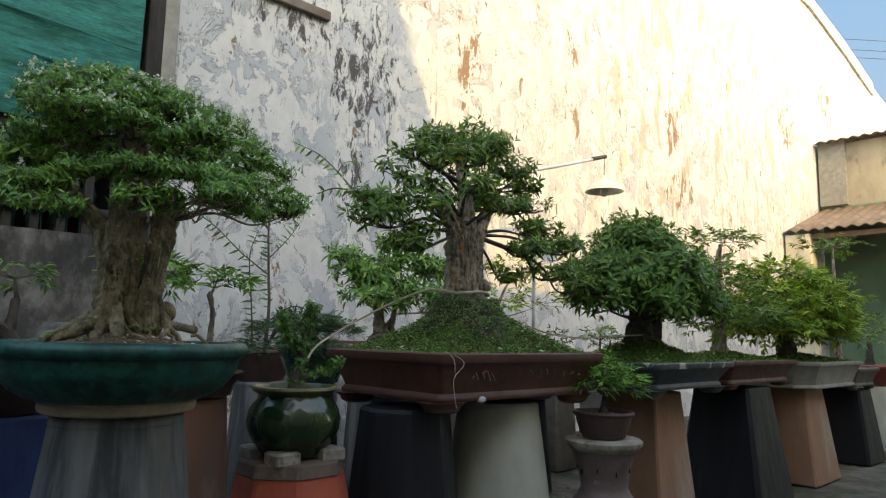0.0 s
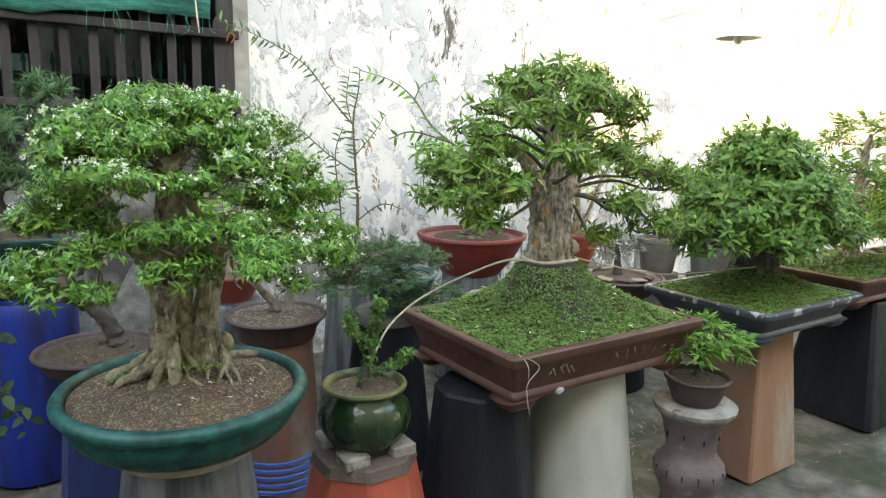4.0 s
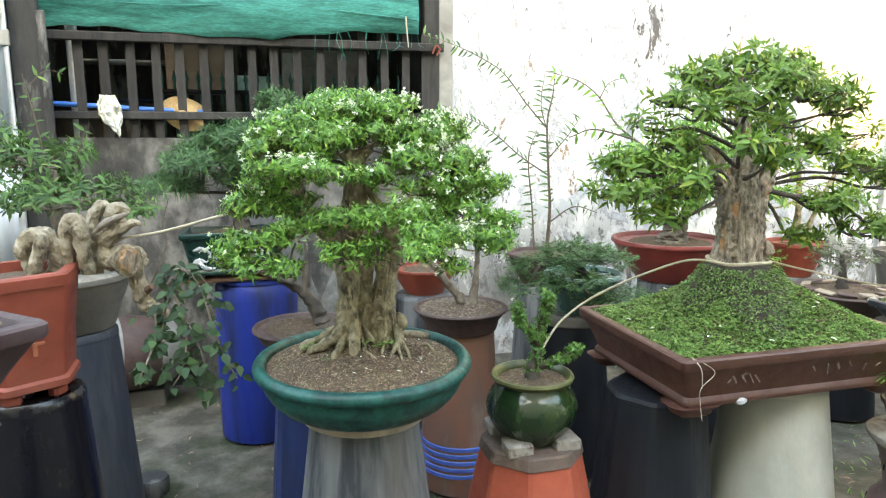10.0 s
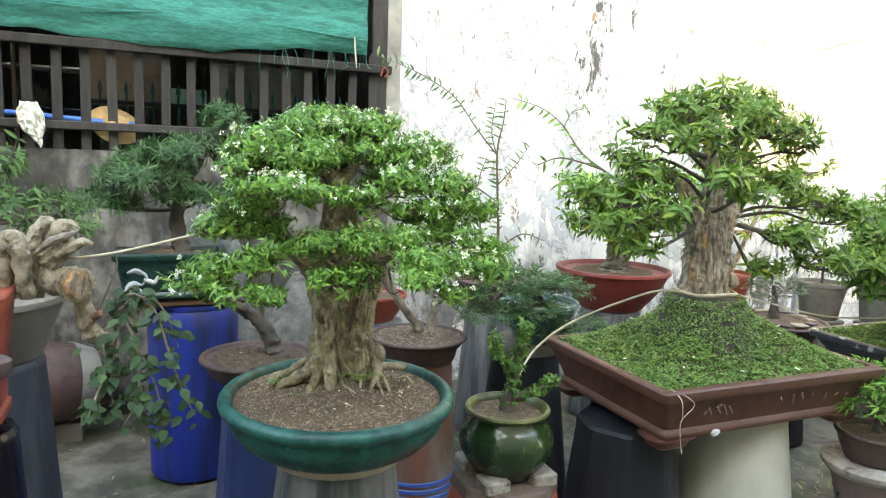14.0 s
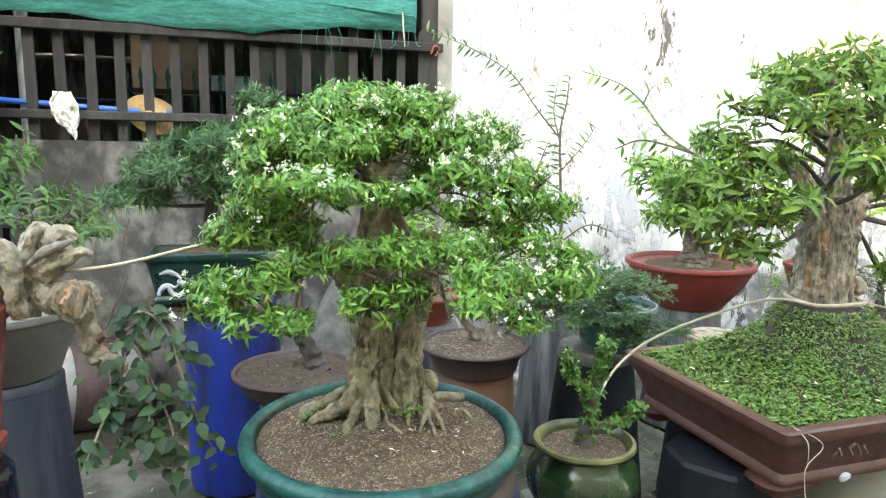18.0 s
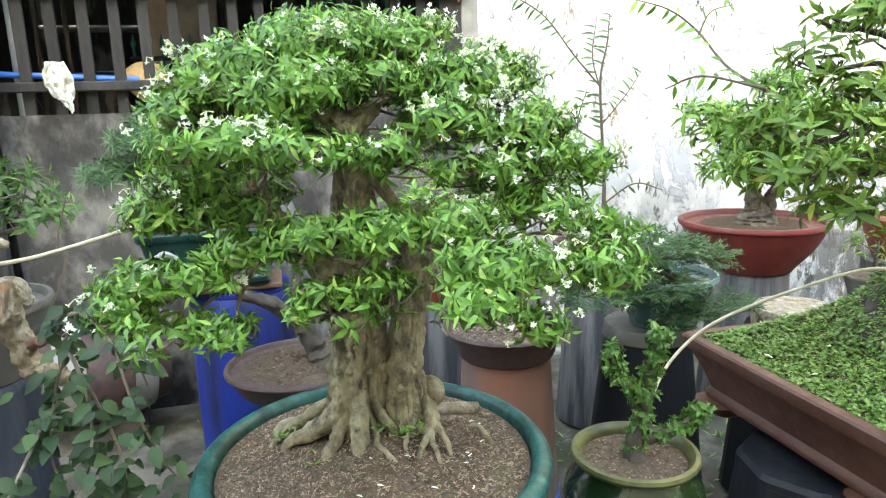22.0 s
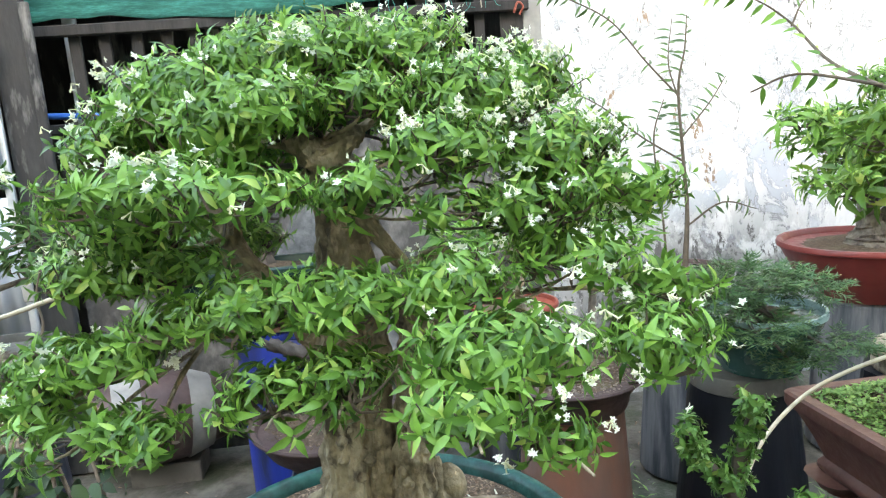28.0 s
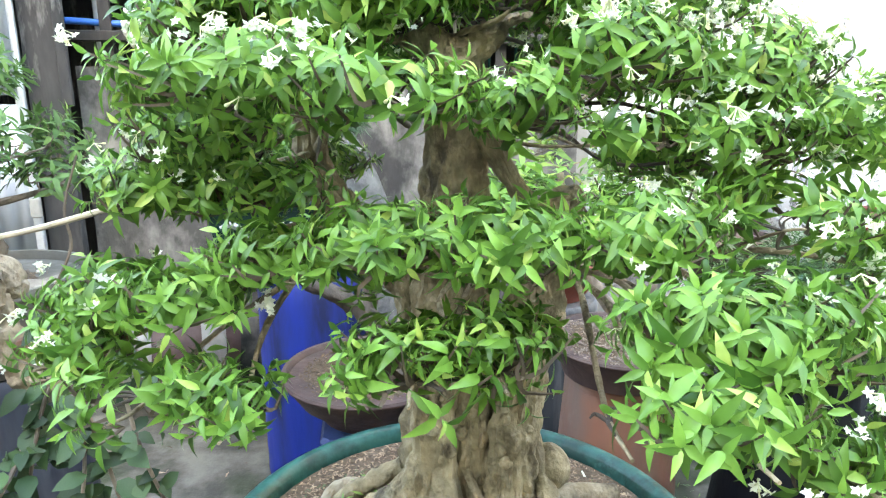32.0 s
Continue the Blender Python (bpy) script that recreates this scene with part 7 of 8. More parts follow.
# red pot near the wall
pedestal("dark_round_pedestal", "dark blue-grey round pedestal", (2.86, 3.64, 0), 0.72, 0.19, 0.24, 48, GREYPED)
bowl("red_wide_pot", "wide red-painted round pot with a thick rim", (2.86, 3.64, 0.72), 0.372, 0.265, REDPOT, 0.55, rise=0.06, seed=26)
small_tree("red_pot_bonsai", "low bonsai with a gnarled stump and long bright leaves", (2.84, 3.6, 0.97), [[(2.83, 3.58, 0.97, 0.11), (2.83, 3.58, 1.04, 0.062), (2.81, 3.58, 1.12, 0.040), (2.76, 3.57, 1.24, 0.018), (2.66, 3.55, 1.34, 0.010)], [(2.87, 3.57, 0.97, 0.06), (2.89, 3.57, 1.07, 0.036), (2.93, 3.57, 1.18, 0.018), (3.0, 3.58, 1.35, 0.012), (3.0, 3.6, 1.52, 0.008)]],
           [(2.56, 3.5, 1.42, 0.17, 0.16, 0.065), (2.763, 3.45, 1.36, 0.20, 0.17, 0.07), (3.10, 3.6, 1.53, 0.22, 0.18, 0.07), (3.38, 3.6, 1.50, 0.19, 0.16, 0.06), (3.02, 3.42, 1.30, 0.21, 0.17, 0.055), (3.378, 3.5, 1.24, 0.19, 0.15, 0.05), (2.56, 3.4, 1.27, 0.17, 0.14, 0.055),
            (2.97, 3.6, 1.65, 0.15, 0.13, 0.05), (2.43, 3.5, 1.52, 0.11, 0.10, 0.035), (2.85, 3.68, 1.48, 0.20, 0.15, 0.06), (2.80, 3.44, 1.22, 0.14, 0.10, 0.04)], LEAF, 1150, 0.068, 8, 0.06, LANCE, GREYBARK, 86, whorl=True, branch_r=0.008)
bowl("brown_round_pot", "brown clay pot by the wall", (1.98, 3.66, 0.74), 0.22, 0.19, MAROON, 0.6, rise=0.03, seed=27)
pedestal("dark_round_pedestal", "dark grey round cement pedestal", (1.98, 3.66, 0), 0.74, 0.15, 0.2, 48, GREYPED)


def whip(name, label, at, stems, rng_seed, leaf, material, step=0.028, bark=None, tpl=None):
    """A thin sapling: stems with single leaves set along them."""
    t = thing(name, label, "sapling", at)
    rng = random.Random(rng_seed)
    bark_trunk("stem", [local(at, s) for s in stems], t, bark or TWIG, 0.1, 60, 7, 6)
    pos, d, n, s = [], [], [], []
    for st_ in stems:
        c = smooth_path(local(at, st_), 12)
        acc, side = 0.0, 1
        for i in range(len(c) // 6, len(c) - 1):
            acc += np.linalg.norm(c[i + 1][:3] - c[i][:3])
            if acc > step:
                acc = 0
                ax = c[i + 1][:3] - c[i][:3]
                ax = ax / np.linalg.norm(ax)
                sd = np.cross(ax, (0.2, -1, 0.15))
                sd = sd / np.linalg.norm(sd) * side
                for k in (1, -1):
                    if rng.random() < 0.18:
                        continue
                    pos.append(c[i][:3] + ax * rng.uniform(-0.3, 0.3) * step)
                    d.append(sd * k + ax * 0.5 + np.array([rng.uniform(-0.3, 0.3), rng.uniform(-0.4, 0.4), rng.uniform(-0.35, 0.15)]))
                    n.append((rng.uniform(-0.6, 0.6), -1.0, rng.uniform(-0.1, 0.8)))
                    s.append(leaf * rng.uniform(0.7, 1.15))
                side = -side
    tagged(put("leaves", quick_mesh("leaves", *scatter(tpl or COARSE, np.array(pos), np.array(d), np.array(n), np.array(s)), material), t), kind="stuff")
    return t


whip("wall_sapling", "thin upright sapling with fine paired leaves against the wall", (2.03, 3.72, 0.9),
     [[(2.03, 3.72, 0.9, 0.014), (2.06, 3.75, 1.17, 0.010), (2.046, 3.75, 1.40, 0.008), (2.029, 3.75, 1.71, 0.006), (2.061, 3.75, 1.88, 0.004), (2.072, 3.75, 2.02, 0.002)], [(2.02, 3.75, 1.69, 0.005), (1.883, 3.75, 1.836, 0.004), (1.736, 3.75, 2.007, 0.0035), (1.562, 3.75, 2.105, 0.003), (1.397, 3.75, 2.168, 0.002), (1.25, 3.75, 2.205, 0.0015)],
      [(2.04, 3.75, 1.397, 0.005), (1.854, 3.75, 1.516, 0.004), (1.671, 3.75, 1.662, 0.003), (1.499, 3.75, 1.747, 0.002), (1.333, 3.75, 1.787, 0.0015)], [(2.026, 3.75, 1.674, 0.004), (1.985, 3.75, 1.825, 0.003), (2.005, 3.75, 2.01, 0.0015)],
      [(1.95, 3.73, 0.95, 0.006), (1.94, 3.75, 1.20, 0.005), (1.91, 3.75, 1.50, 0.004), (1.96, 3.75, 1.67, 0.002)], [(2.043, 3.75, 1.50, 0.004), (2.174, 3.75, 1.644, 0.003), (2.249, 3.75, 1.751, 0.002)], [(2.05, 3.74, 1.1, 0.005), (2.2, 3.70, 1.2, 0.004), (2.35, 3.68, 1.16, 0.002)]],
     91, 0.052, LEAFSAP, 0.027, tpl=leaf_template(0.26, 0.7, 0.2))
whip("arching_shoots", "long arching leafy shoots rising beside the rugged bonsai", (1.66, 1.90, 1.52),
     [[(1.66, 1.90, 1.52, 0.006), (1.70, 2.10, 1.58, 0.005), (1.71, 2.36, 1.68, 0.004), (1.71, 2.52, 1.80, 0.003), (1.62, 2.54, 1.865, 0.002), (1.48, 2.55, 1.90, 0.0015)], [(1.715, 2.52, 1.79, 0.003), (1.78, 2.56, 1.86, 0.002), (1.87, 2.58, 1.885, 0.0015)],
      [(1.70, 2.2, 1.62, 0.004), (1.58, 2.3, 1.66, 0.003), (1.50, 2.35, 1.63, 0.002)]], 92, 0.040, LEAF, 0.030, tpl=LANCE)

# shallow bowls and pots behind the brown pot
pedestal("dark_round_pedestal", "dark round cement pedestal", (3.62, 3.0, 0), 0.62, 0.17, 0.22, 48, BLACKPED)
bowl("maroon_shallow_bowl", "shallow maroon bowl edged with broken tiles", (3.62, 3.0, 0.62), 0.30, 0.12, MAROON, 0.7, rise=0.03, husks=200, seed=28)
for k in range(11):
    a = 0.57 * k
    tagged(new("tile_shard", mesh_of("tile_shard", *box(0, 0, 0, 0.10, 0.05, 0.012, 0.003), MAROON if k % 2 else CLAYFOOT)), "broken clay tile lying on the bowl's soil", "tile shard", "tile shards").matrix_basis = pose(3.62 + 0.2 * math.cos(a), 3.0 + 0.2 * math.sin(a), 0.748, 6, 5, math.degrees(a) + 90)
small_tree("dry_shrub", "dry grey-green shrub in the shallow bowl", (3.62, 3.0, 0.74), [[(3.6, 3.0, 0.74, 0.035), (3.6, 3.0, 0.85, 0.02), (3.58, 3.0, 0.95, 0.012)]], [(3.6, 3.0, 0.93, 0.17, 0.16, 0.09)], LEAFGREY, 2600, 0.025, 8, 0.03, COARSE, DARKBARK, 87)
pedestal("dark_round_pedestal", "dark round cement pedestal", (3.95, 3.75, 0), 0.66, 0.17, 0.22, 48, GREYPED)
bowl("red_clay_pot", "round red clay pot", (3.95, 3.75, 0.66), 0.20, 0.24, ORANGEPOT, 0.6, seed=29)
# the lime-yellow leaf colour holds the sunlight seen on this shrub
small_tree("yellowing_shrub", "tall light green shrub by the wall", (3.95, 3.75, 0.88), [[(3.95, 3.75, 0.88, 0.03), (3.95, 3.75, 1.2, 0.02), (3.92, 3.75, 1.5, 0.012)], [(4.0, 3.75, 0.9, 0.02), (4.2, 3.75, 1.3, 0.014), (4.4, 3.75, 1.6, 0.008)]],
           [(3.9, 3.75, 1.6, 0.22, 0.2, 0.18), (4.4, 3.75, 1.62, 0.25, 0.2, 0.14), (4.1, 3.7, 1.3, 0.28, 0.2, 0.14), (4.6, 3.7, 1.35, 0.25, 0.2, 0.15), (3.6, 3.7, 1.2, 0.22, 0.2, 0.12)], LEAFLIME, 330, 0.06, 7, 0.06, COARSE, BARK, 88)
for k, (x, y, r, h, mt) in enumerate(((4.45, 3.35, 0.17, 0.26, GREYPOT), (4.75, 3.1, 0.18, 0.30, GREYPOT), (5.2, 3.3, 0.2, 0.25, GREYPOT), (3.15, 3.15, 0.13, 0.15, GREYPOT))):
    pedestal("stacked_block_pedestal", "grey cement block stand", (x, y, 0), 0.62, 0.17, 0.20, 4, GREYPOT, 45, bevel=0.05, group="pots along the wall")
    bowl("cement_pot", "plain cement pot on a block stand", (x, y, 0.62), r, h, mt, 0.7, seed=40 + k)
    small_tree("potted_seedling", "small leafy seedling in a cement pot", (x, y, 0.62 + h * 0.87), [[(x, y, 0.62 + h * 0.85, 0.012), (x, y, 0.7 + h, 0.008), (x + 0.01, y, 0.78 + h, 0.005)]], [(x, y, 0.76 + h, r * 0.8, r * 0.8, 0.09)], LEAF2 if k % 2 else LEAFGREY, 1300, 0.035, 7, 0.04, COARSE, DARKBARK, 100 + k, twigs=False)

# ---- left side: cascade in the grey pot, red pot, dark pot ----
pedestal("slate_round_pedestal", "slate-blue round cement pedestal with rubbed streaks", (-0.41, 2.68, 0), 0.91, 0.16, 0.22, 48, SLATE)
bowl("grey_round_pot", "grey clay pot with a thrown rim line", (-0.41, 2.68, 0.91), 0.235, 0.215, GREYPOT, 0.66, rise=0.02, husks=250, seed=51)
for k, (x, y, rx, ry, h, a) in enumerate(((-0.30, 2.58, 0.075, 0.05, 0.035, 20), (-0.42, 2.60, 0.06, 0.045, 0.045, -30), (-0.24, 2.66, 0.05, 0.03, 0.022, 60), (-0.52, 2.66, 0.055, 0.05, 0.04, 10))):
    fl_stone = tagged(new("flat_stone", mesh_of("flat_stone", *loft([[(px, py, 0) for px, py in ring_rect(rx, ry, ry * 0.6, 4)], [(px * 1.04, py * 1.03, h * 0.6) for px, py in ring_rect(rx, ry, ry * 0.6, 4)], [(px * 0.86 + 0.004, py * 0.82, h) for px, py in ring_rect(rx, ry, ry * 0.6, 4)]]), STONECHIP)), "flat weathered stone lying on the pot's soil", "stone", "stones in the grey pot")
    fl_stone.matrix_basis = pose(x, y, 1.09, 4 * math.sin(k), 5 * math.cos(k), a)
coils = [
    [(-0.33, 2.08, 1.24, 0.024), (-0.354, 2.07, 1.306, 0.026), (-0.34, 2.06, 1.338, 0.028), (-0.301, 2.05, 1.354, 0.029), (-0.267, 2.05, 1.328, 0.028), (-0.262, 2.06, 1.29, 0.026), (-0.283, 2.08, 1.24, 0.024)],
    [(-0.266, 2.07, 1.24, 0.026), (-0.236, 2.06, 1.289, 0.027), (-0.236, 2.05, 1.358, 0.026), (-0.215, 2.05, 1.397, 0.027), (-0.195, 2.04, 1.369, 0.026), (-0.19, 2.04, 1.302, 0.025), (-0.188, 2.06, 1.24, 0.023)],
    [(-0.18, 2.1, 1.23, 0.028), (-0.17, 2.1, 1.298, 0.030), (-0.171, 2.09, 1.347, 0.028), (-0.175, 2.08, 1.372, 0.024), (-0.159, 2.08, 1.411, 0.024), (-0.14, 2.08, 1.434, 0.021), (-0.131, 2.09, 1.427, 0.012)],
    [(-0.173, 2.09, 1.337, 0.026), (-0.132, 2.07, 1.336, 0.028), (-0.099, 2.06, 1.371, 0.030), (-0.106, 2.06, 1.413, 0.027), (-0.088, 2.06, 1.425, 0.023), (-0.063, 2.06, 1.413, 0.012)],
    [(-0.135, 2.05, 1.341, 0.018), (-0.088, 2.04, 1.368, 0.018), (-0.051, 2.03, 1.384, 0.0134), (-0.027, 2.03, 1.379, 0.007)],
    [(-0.142, 2.08, 1.321, 0.025), (-0.136, 2.07, 1.277, 0.032), (-0.099, 2.07, 1.261, 0.030), (-0.067, 2.08, 1.234, 0.028), (-0.058, 2.09, 1.182, 0.026), (-0.048, 2.1, 1.129, 0.028), (-0.028, 2.1, 1.109, 0.026), (0.005, 2.1, 1.092, 0.024), (0.022, 2.1, 1.092, 0.009)],
    [(-0.325, 2.03, 1.24, 0.018), (-0.301, 2.02, 1.302, 0.023), (-0.292, 2.02, 1.343, 0.023), (-0.304, 2.03, 1.359, 0.012)],
    [(-0.11, 2.10, 1.288, 0.021), (-0.061, 2.12, 1.276, 0.023), (-0.047, 2.12, 1.248, 0.016), (-0.031, 2.12, 1.259, 0.006)],
    [(-0.25, 2.11, 1.24, 0.026), (-0.24, 2.12, 1.31, 0.026), (-0.20, 2.12, 1.345, 0.026), (-0.16, 2.11, 1.33, 0.024)],
]
ca = thing("cascade_bonsai", "gnarled pale twisting cascade bonsai trunk with a cut stub", "bonsai tree", (-0.2, 2.1, 1.22))
for k, c in enumerate(coils):
    put("trunk_coil", mesh_of("trunk_coil", *tube([(x, y, z, r * 0.84) for x, y, z, r in local((-0.2, 2.1, 1.22), c)], 24, 11, 0.34, 44, 9.0 + k, True, 0.14), PALEBARK), ca)
stub = put("cut_stub", mesh_of("cut_stub", *tube(local((-0.2, 2.1, 1.22), [(-0.15, 2.10, 1.275, 0.026), (-0.11, 2.075, 1.272, 0.036), (-0.078, 2.05, 1.270, 0.046), (-0.072, 2.044, 1.270, 0.045)]), 22, 5, 0.22, 40, 4.0, True, 0.1), PALEBARK), ca, "broad sawn-off stub")
put("cut_face", mesh_of("cut_face", *tube(local((-0.2, 2.1, 1.22), [(-0.077, 2.049, 1.270, 0.034), (-0.066, 2.039, 1.271, 0.036), (-0.063, 2.037, 1.271, 0.028)]), 22, 3, 0.35, 60, 5.0, True, 0.25), ROUGHBARK), stub, "dark rotted cut face")
# no cavity here: a solid strip of darker bark gives the hollow's shade
put("hollow", mesh_of("hollow", *tube(local((-0.2, 2.1, 1.22), [(-0.165, 2.040, 1.352, 0.004), (-0.135, 2.030, 1.378, 0.010), (-0.105, 2.028, 1.396, 0.011), (-0.075, 2.030, 1.408, 0.007), (-0.060, 2.034, 1.413, 0.003)]), 10, 6, 0.3, 60, 6.0), GREYBARK), ca, "rotten hollow, its shade put in as a strip of darker bark")
put("cut_stub", mesh_of("cut_stub", *tube(local((-0.2, 2.1, 1.22), [(-0.04, 2.09, 1.165, 0.012), (-0.025, 2.075, 1.178, 0.012), (-0.016, 2.068, 1.184, 0.010)]), 10, 3, 0.3, 60), BRICKPED), ca, "reddish cut stub")
put("tendril", mesh_of("tendril", *tube(local((-0.2, 2.1, 1.22), [(-0.04, 2.1, 1.15, 0.004), (-0.01, 2.12, 1.22, 0.003), (0.02, 2.16, 1.30, 0.0025), (0.01, 2.18, 1.36, 0.0025), (0.03, 2.2, 1.44, 0.0015)]), 6, 6, 0.3, 60), TWIG), ca)
put("tendril", mesh_of("tendril", *tube(local((-0.2, 2.1, 1.22), [(-0.03, 2.1, 1.12, 0.004), (0.03, 2.15, 1.18, 0.0025), (0.06, 2.2, 1.20, 0.0015)]), 6, 5), TWIG), ca)
stk = thing("support_stake", "long pale cane stake tied across the pots", "stake", (-0.06, 2.05, 1.345))
put("cane", mesh_of("cane", *tube([(-0.04, 0.03, -0.012, 0.004), (0.104, -0.08, 0.021, 0.004), (0.31, -0.20, 0.085, 0.0035)], 7, 5), CANE), stk)

pedestal("gloss_black_pedestal", "glossy black-painted round pedestal", (-0.345, 1.99, 0), 0.915, 0.135, 0.20, 48, GLOSSBLACK)
op = poly_pot("tall_red_pot", "tall six-sided terracotta-red pot with a moulded foot", (-0.365, 1.99, 0.915), 6, 0.18, -28, 0.355, ORANGEPOT, 0.035)
for k in range(5):
    put("relief_mark", mesh_of("relief_mark", *box(0, 0, 0, 0.03 if k % 2 else 0.012, 0.004, 0.008 if k % 2 else 0.035, 0.002), RELIEF), op, at=pose(0.078 + 0.012 * math.sin(k * 2), -0.128 - 0.002 * k, 0.19 + 0.018 * (k - 2), 0, 0, 32))
pedestal("grey_square_pedestal", "blue-grey square cement pedestal with rubbed paint", (-0.345, 1.205, 0), 1.09, 0.16, 0.23, 4, GREYPED, 2, bevel=0.1)
pp = rect_pot("aubergine_pot", "aubergine-glazed chamfered pot with stony soil", (-0.345, 1.205, 1.09), 0.205, 0.205, 0.22, PURPLE, 0.07, 0.012, 0.03, 0.02, 0.03, 0.025, 0.02, husks=500, seed=53, turn=47)
put("foil_scrap", mesh_of("foil_scrap", *tube([(0.06, -0.06, 0.205, 0.004), (0.10, -0.05, 0.21, 0.012), (0.15, -0.045, 0.208, 0.010), (0.17, -0.04, 0.205, 0.003)], 8, 4, 0.4, 90), GALVAN), pp, "crumpled silver foil")
for k in range(9):
    r_ = random.Random(k)
    put("pebble", mesh_of("pebble", *tube([(0, 0, -0.012, 0.004), (0, 0, 0, 0.014 + 0.006 * r_.random()), (0.004, 0, 0.011, 0.004)], 8, 3, 0.3, 60, k), PEBBLE), pp, at=(-0.05 + 0.25 * r_.random(), -0.12 + 0.24 * r_.random(), 0.208))
whip("weedy_shrub", "thin weedy shrub with soft green leaves in the dark pot", (-0.42, 1.25, 1.28),
     [[(-0.42, 1.25, 1.28, 0.012), (-0.41, 1.26, 1.42, 0.008), (-0.39, 1.28, 1.55, 0.004)], [(-0.41, 1.26, 1.4, 0.006), (-0.33, 1.3, 1.46, 0.003), (-0.28, 1.33, 1.45, 0.002)],
      [(-0.41, 1.26, 1.38, 0.006), (-0.5, 1.25, 1.47, 0.003), (-0.56, 1.25, 1.5, 0.002)], [(-0.30, 1.2, 1.3, 0.004), (-0.26, 1.2, 1.34, 0.003), (-0.22, 1.21, 1.35, 0.002)]], 93, 0.045, LEAF, 0.02, tpl=FINE)
small_tree("feathery_bonsai", "light leafy bonsai with layered branches in the grey pot", (-0.40, 2.71, 1.10), [[(-0.40, 2.71, 1.09, 0.05), (-0.40, 2.71, 1.16, 0.036), (-0.415, 2.71, 1.27, 0.032), (-0.43, 2.72, 1.38, 0.022), (-0.42, 2.72, 1.50, 0.012)]],
           [(-0.58, 2.66, 1.42, 0.20, 0.19, 0.08), (-0.28, 2.62, 1.42, 0.17, 0.17, 0.07), (-0.45, 2.72, 1.54, 0.18, 0.18, 0.06), (-0.72, 2.75, 1.52, 0.18, 0.16, 0.09), (-0.62, 2.72, 1.62, 0.12, 0.12, 0.05), (-0.18, 2.64, 1.35, 0.11, 0.12, 0.04), (-0.40, 2.52, 1.40, 0.18, 0.11, 0.04)], LEAFSOFT, 1150, 0.042, 8, 0.04, LANCE, GREYBARK, 89, whorl=True)
whip("thin_shoots", "thin upright shoots rising above the layered bonsai", (-0.45, 2.72, 1.5),
     [[(-0.45, 2.72, 1.5, 0.004), (-0.47, 2.72, 1.68, 0.003), (-0.50, 2.72, 1.86, 0.0015)], [(-0.62, 2.72, 1.48, 0.004), (-0.66, 2.72, 1.62, 0.003), (-0.72, 2.72, 1.76, 0.0015)], [(-0.50, 2.72, 1.8, 0.002), (-0.42, 2.70, 1.87, 0.0015), (-0.36, 2.7, 1.86, 0.001)],
      [(-0.40, 2.70, 1.48, 0.003), (-0.33, 2.68, 1.58, 0.002), (-0.30, 2.68, 1.66, 0.0015)]], 94, 0.04, LEAFSOFT, 0.035, tpl=FINE)


def vine():
    at = (0.0, 2.09, 1.15)
    stems = [[(0.0, 2.09, 1.17, 0.005), (0.06, 2.03, 1.24, 0.004), (0.12, 2.0, 1.20, 0.003), (0.16, 1.96, 1.07, 0.003), (0.19, 1.96, 0.97, 0.0025), (0.22, 1.97, 0.90, 0.0015)],
             [(0.0, 2.09, 1.15, 0.005), (0.05, 2.02, 1.16, 0.004), (0.08, 1.98, 1.06, 0.003), (0.07, 1.95, 0.96, 0.0025), (0.04, 1.92, 0.91, 0.0015)], [(-0.02, 2.09, 1.12, 0.005), (0.0, 1.98, 1.06, 0.004), (-0.02, 1.90, 1.0, 0.003), (-0.04, 1.84, 0.955, 0.0015)],
             [(0.02, 2.09, 1.18, 0.004), (0.10, 2.04, 1.23, 0.003), (0.15, 2.02, 1.18, 0.003), (0.18, 2.0, 1.09, 0.0015)], [(0.06, 2.03, 1.12, 0.004), (0.11, 1.98, 1.02, 0.003), (0.13, 1.96, 0.94, 0.0025), (0.12, 1.95, 0.87, 0.0015)],
             [(0.03, 2.06, 1.16, 0.004), (0.02, 2.0, 1.10, 0.003), (0.01, 1.96, 1.0, 0.0025), (0.03, 1.94, 0.93, 0.0015)]]
    t = thing("broadleaf_vine", "vine with matt oval green leaves hanging from the gnarled cascade trunk", "vine", at)
    rng = random.Random(95)
    bark_trunk("stem", [local(at, s) for s in stems], t, GREYBARK, 0.1, 60, 7, 6)
    me = [quick_mesh("leaf", OVAL[0] * np.array((1, 1.15, 1)), OVAL[1], LEAFVINE)]
    for s in stems:
        c = smooth_path(local(at, s), 9)
        for i in range(3, len(c), 1):
            if rng.random() < 0.35:
                continue
            for k in range(rng.choice((1, 2, 2, 3))):
                a = rng.uniform(0, 6.28)
                d = np.array((math.cos(a), math.sin(a) - 0.4, rng.uniform(-0.9, 0.1)))
                m = frames(d[None], np.array([[rng.uniform(-0.4, 0.4), -0.8, 0.9]]))[0]
                put("leaf", me[0], t, at=Matrix.Translation(c[i][:3] + np.array([rng.gauss(0, 0.014) for _ in range(3)])) @ Matrix(m.tolist()).to_4x4() @ Matrix.Scale(rng.uniform(0.024, 0.050), 4))


vine()

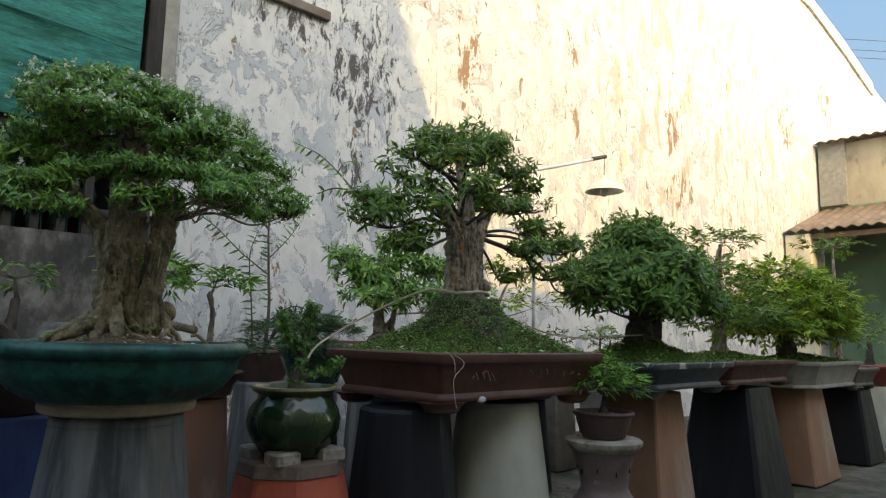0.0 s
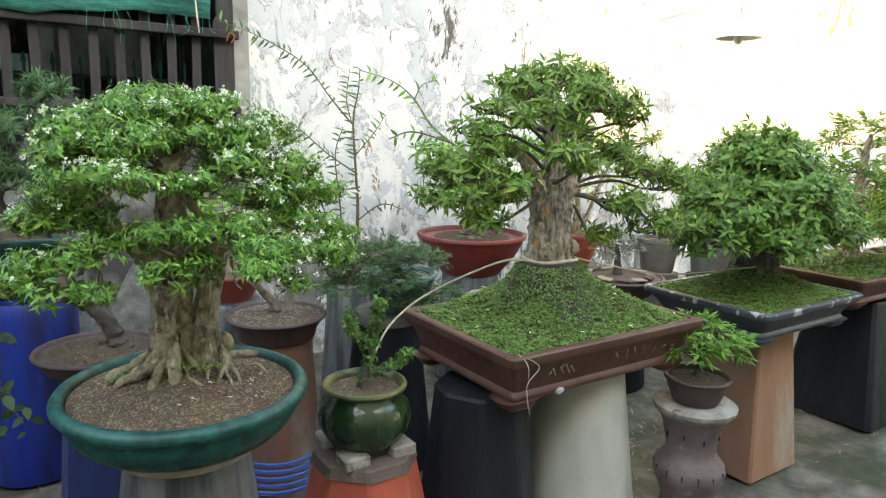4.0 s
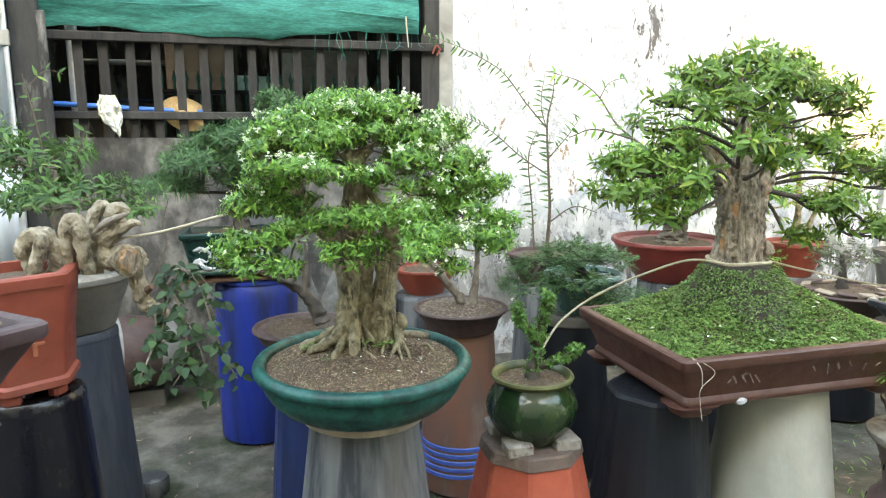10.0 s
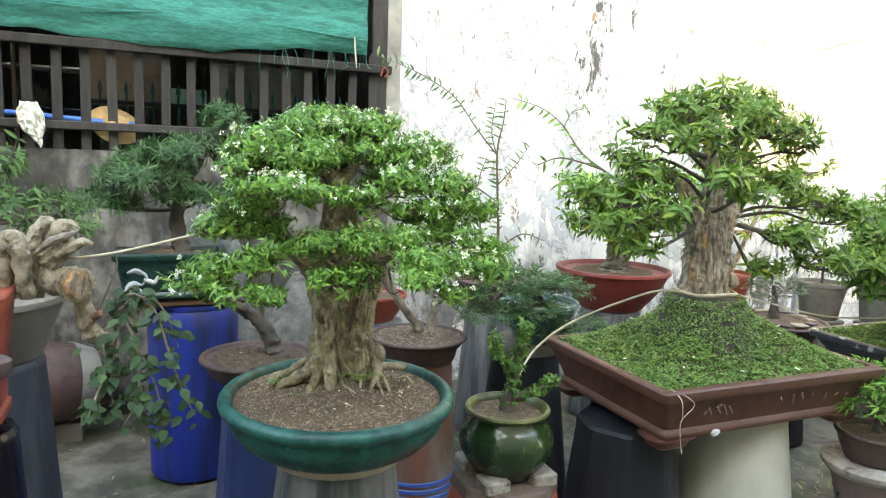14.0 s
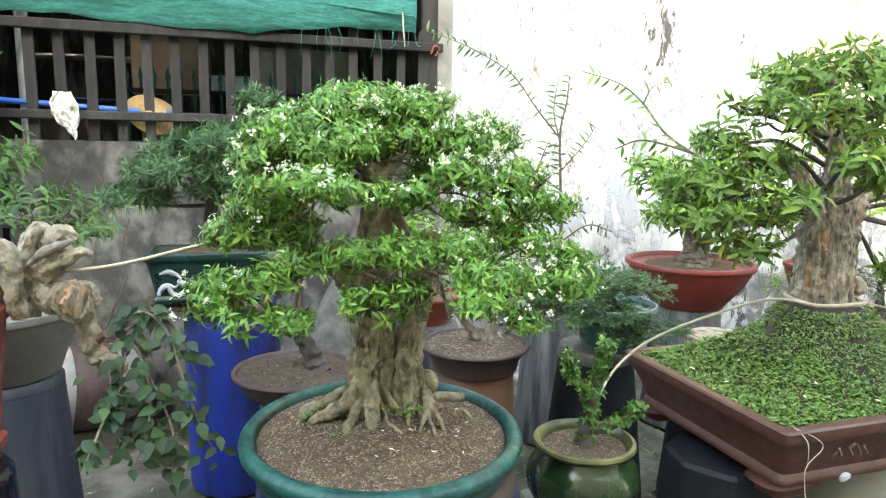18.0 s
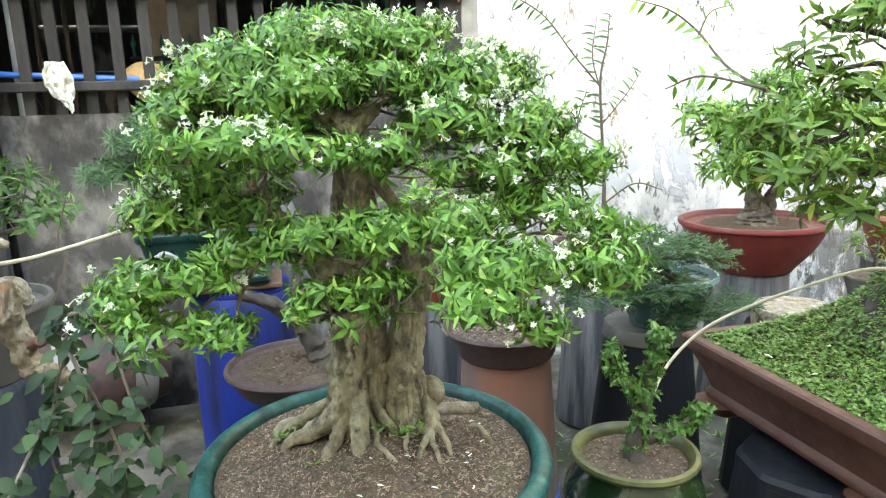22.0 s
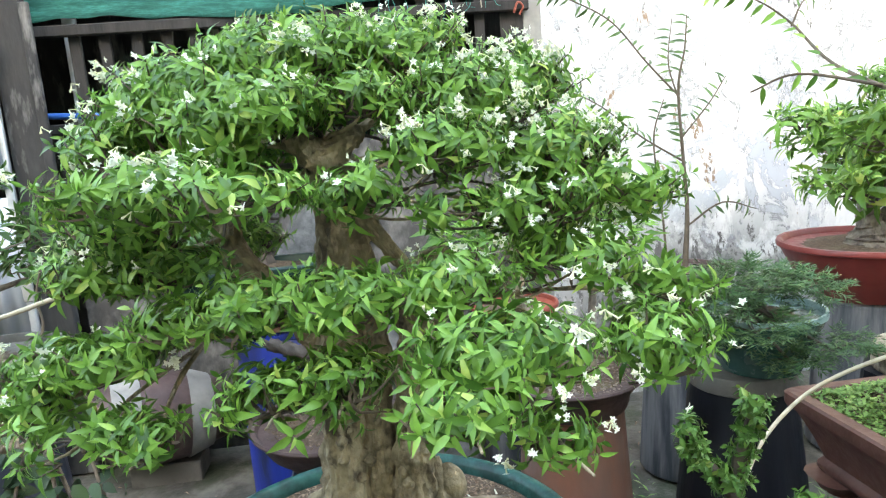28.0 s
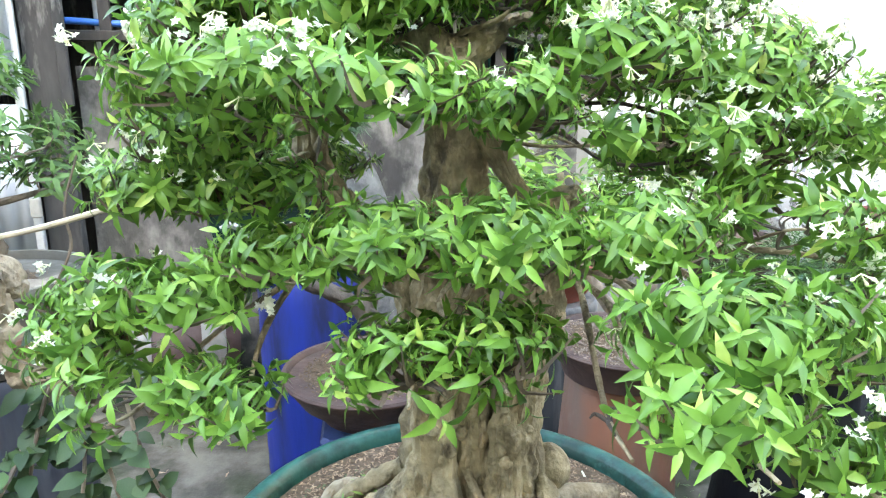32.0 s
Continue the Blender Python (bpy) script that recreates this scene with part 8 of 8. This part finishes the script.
def boulder(name, label, at, rx, ry, h, seed):
    b = thing(name, label, "rock", at)
    vs, fs = [], []
    for jz in range(15):
        for i in range(28):
            a, t_ = 2 * math.pi * i / 28, jz / 14
            k = math.cos(max(0.0, t_ - 0.25) / 0.75 * 1.5) ** 0.6
            p = Vector((math.cos(a) * rx * k, math.sin(a) * ry * k, h * t_))
            g = 1 + 0.22 * noise.noise(p * 3.1 + Vector((seed, 0, 0))) + 0.10 * noise.noise(p * 9)
            vs.append((p.x * g, p.y * g, p.z))
    fs = [(j * 28 + i, j * 28 + (i + 1) % 28, (j + 1) * 28 + (i + 1) % 28, (j + 1) * 28 + i) for j in range(14) for i in range(28)]
    put("stone", mesh_of("stone", *closed(vs, fs, 28), ROCK), b)


boulder("standing_rock", "tall rounded grey rock standing behind the bowls", (0.78, 3.35, -0.02), 0.26, 0.2, 1.08, 2.0)
boulder("viewing_stone", "weathered grey stone beside the teal pot", (0.36, 4.12, -0.02), 0.30, 0.18, 1.36, 6.0)

# things on the ground
j = thing("lying_clay_jar", "big brown clay jar with white ends lying on its side", "jar", (-0.48, 4.22, 0.325))
# added prop that carries the jar; only ground shadow belongs below it
tagged(new("cement_block", mesh_of("cement_block", *box(-0.48, 4.25, 0.04, 0.34, 0.20, 0.11), GREYPOT)), "grey block added under the jar in place of ground shadow", "block")
vs, fs = closed(*lathe([(0.05, -0.27), (0.13, -0.265), (0.15, -0.2), (0.19, -0.1), (0.202, 0.0), (0.195, 0.1), (0.165, 0.2), (0.14, 0.25), (0.15, 0.27), (0.12, 0.272)], 40), 40)
ob = put("body", mesh_of("body", vs, fs, MAROON), j)
ob.matrix_basis = pose(0, 0, 0, 0, 84, -158) @ Matrix.Scale(1.14, 4)
vs, fs = lathe([(0.192, -0.1), (0.198, -0.098), (0.160, -0.2), (0.156, -0.202)], 40)
ob = put("white_band", mesh_of("white_band", vs, fs, PALEPOT), j)
ob.matrix_basis = pose(0, 0, 0, 0, 84, -158) @ Matrix.Scale(1.14, 4)
vs, fs = lathe([(0.17, 0.2), (0.174, 0.198), (0.205, 0.1), (0.202, 0.09)], 40)
ob = put("white_band", mesh_of("white_band", vs, fs, PALEPOT), j)
ob.matrix_basis = pose(0, 0, 0, 0, 84, -158) @ Matrix.Scale(1.14, 4)
sl = thing("sawn_log", "short weathered sawn log on the yard floor", "log", (-0.235, 3.06, 0))
put("log", mesh_of("log", *closed(*lathe([(0.07, -0.01), (0.075, 0.01), (0.074, 0.06), (0.068, 0.07)], 26, 1, 1, 0.04, 4), 26), DARKWOOD), sl)


def weeds():
    rng = random.Random(77)
    pos, d, n, s = [], [], [], []
    for cx, cy, r, k in ((0.7, 3.8, 0.4, 220), (1.5, 3.5, 0.5, 260), (2.4, 3.0, 0.6, 300), (2.7, 2.5, 0.5, 160), (3.6, 2.4, 0.6, 200), (0.95, 2.4, 0.25, 90), (1.2, 4.3, 0.6, 260), (2.9, 4.3, 0.8, 300)):
        for _ in range(k):
            a, u = rng.uniform(0, 6.28), math.sqrt(rng.random())
            pos.append((cx + r * u * math.cos(a), cy + r * u * math.sin(a), -0.008))
            b = rng.uniform(0, 6.28)
            d.append((math.cos(b), math.sin(b), rng.uniform(0.3, 1.6)))
            n.append((rng.uniform(-0.5, 0.5), rng.uniform(-0.5, 0.5), 1))
            s.append(rng.uniform(0.02, 0.055))
    tagged(new("weeds", quick_mesh("weeds", *scatter(NARROW, np.array(pos), np.array(d), np.array(n), np.array(s)), MOSSLEAF)), "low weeds growing in cracks of the yard floor", "weeds", kind="stuff")
    pos, d, n, s = [], [], [], []
    for _ in range(900):
        pos.append((rng.uniform(-1, 6), rng.uniform(0.8, 4.4), 0.0))
        b = rng.uniform(0, 6.28)
        d.append((math.cos(b), math.sin(b), rng.uniform(-0.1, 0.3)))
        n.append((rng.uniform(-0.4, 0.4), rng.uniform(-0.4, 0.4), 1))
        s.append(rng.uniform(0.015, 0.05))
    tagged(new("fallen_leaves", quick_mesh("fallen_leaves", *scatter(COARSE, np.array(pos), np.array(d), np.array(n), np.array(s)), HUSK)), "dry fallen leaves scattered over the yard floor", "fallen leaves", kind="stuff")


weeds()
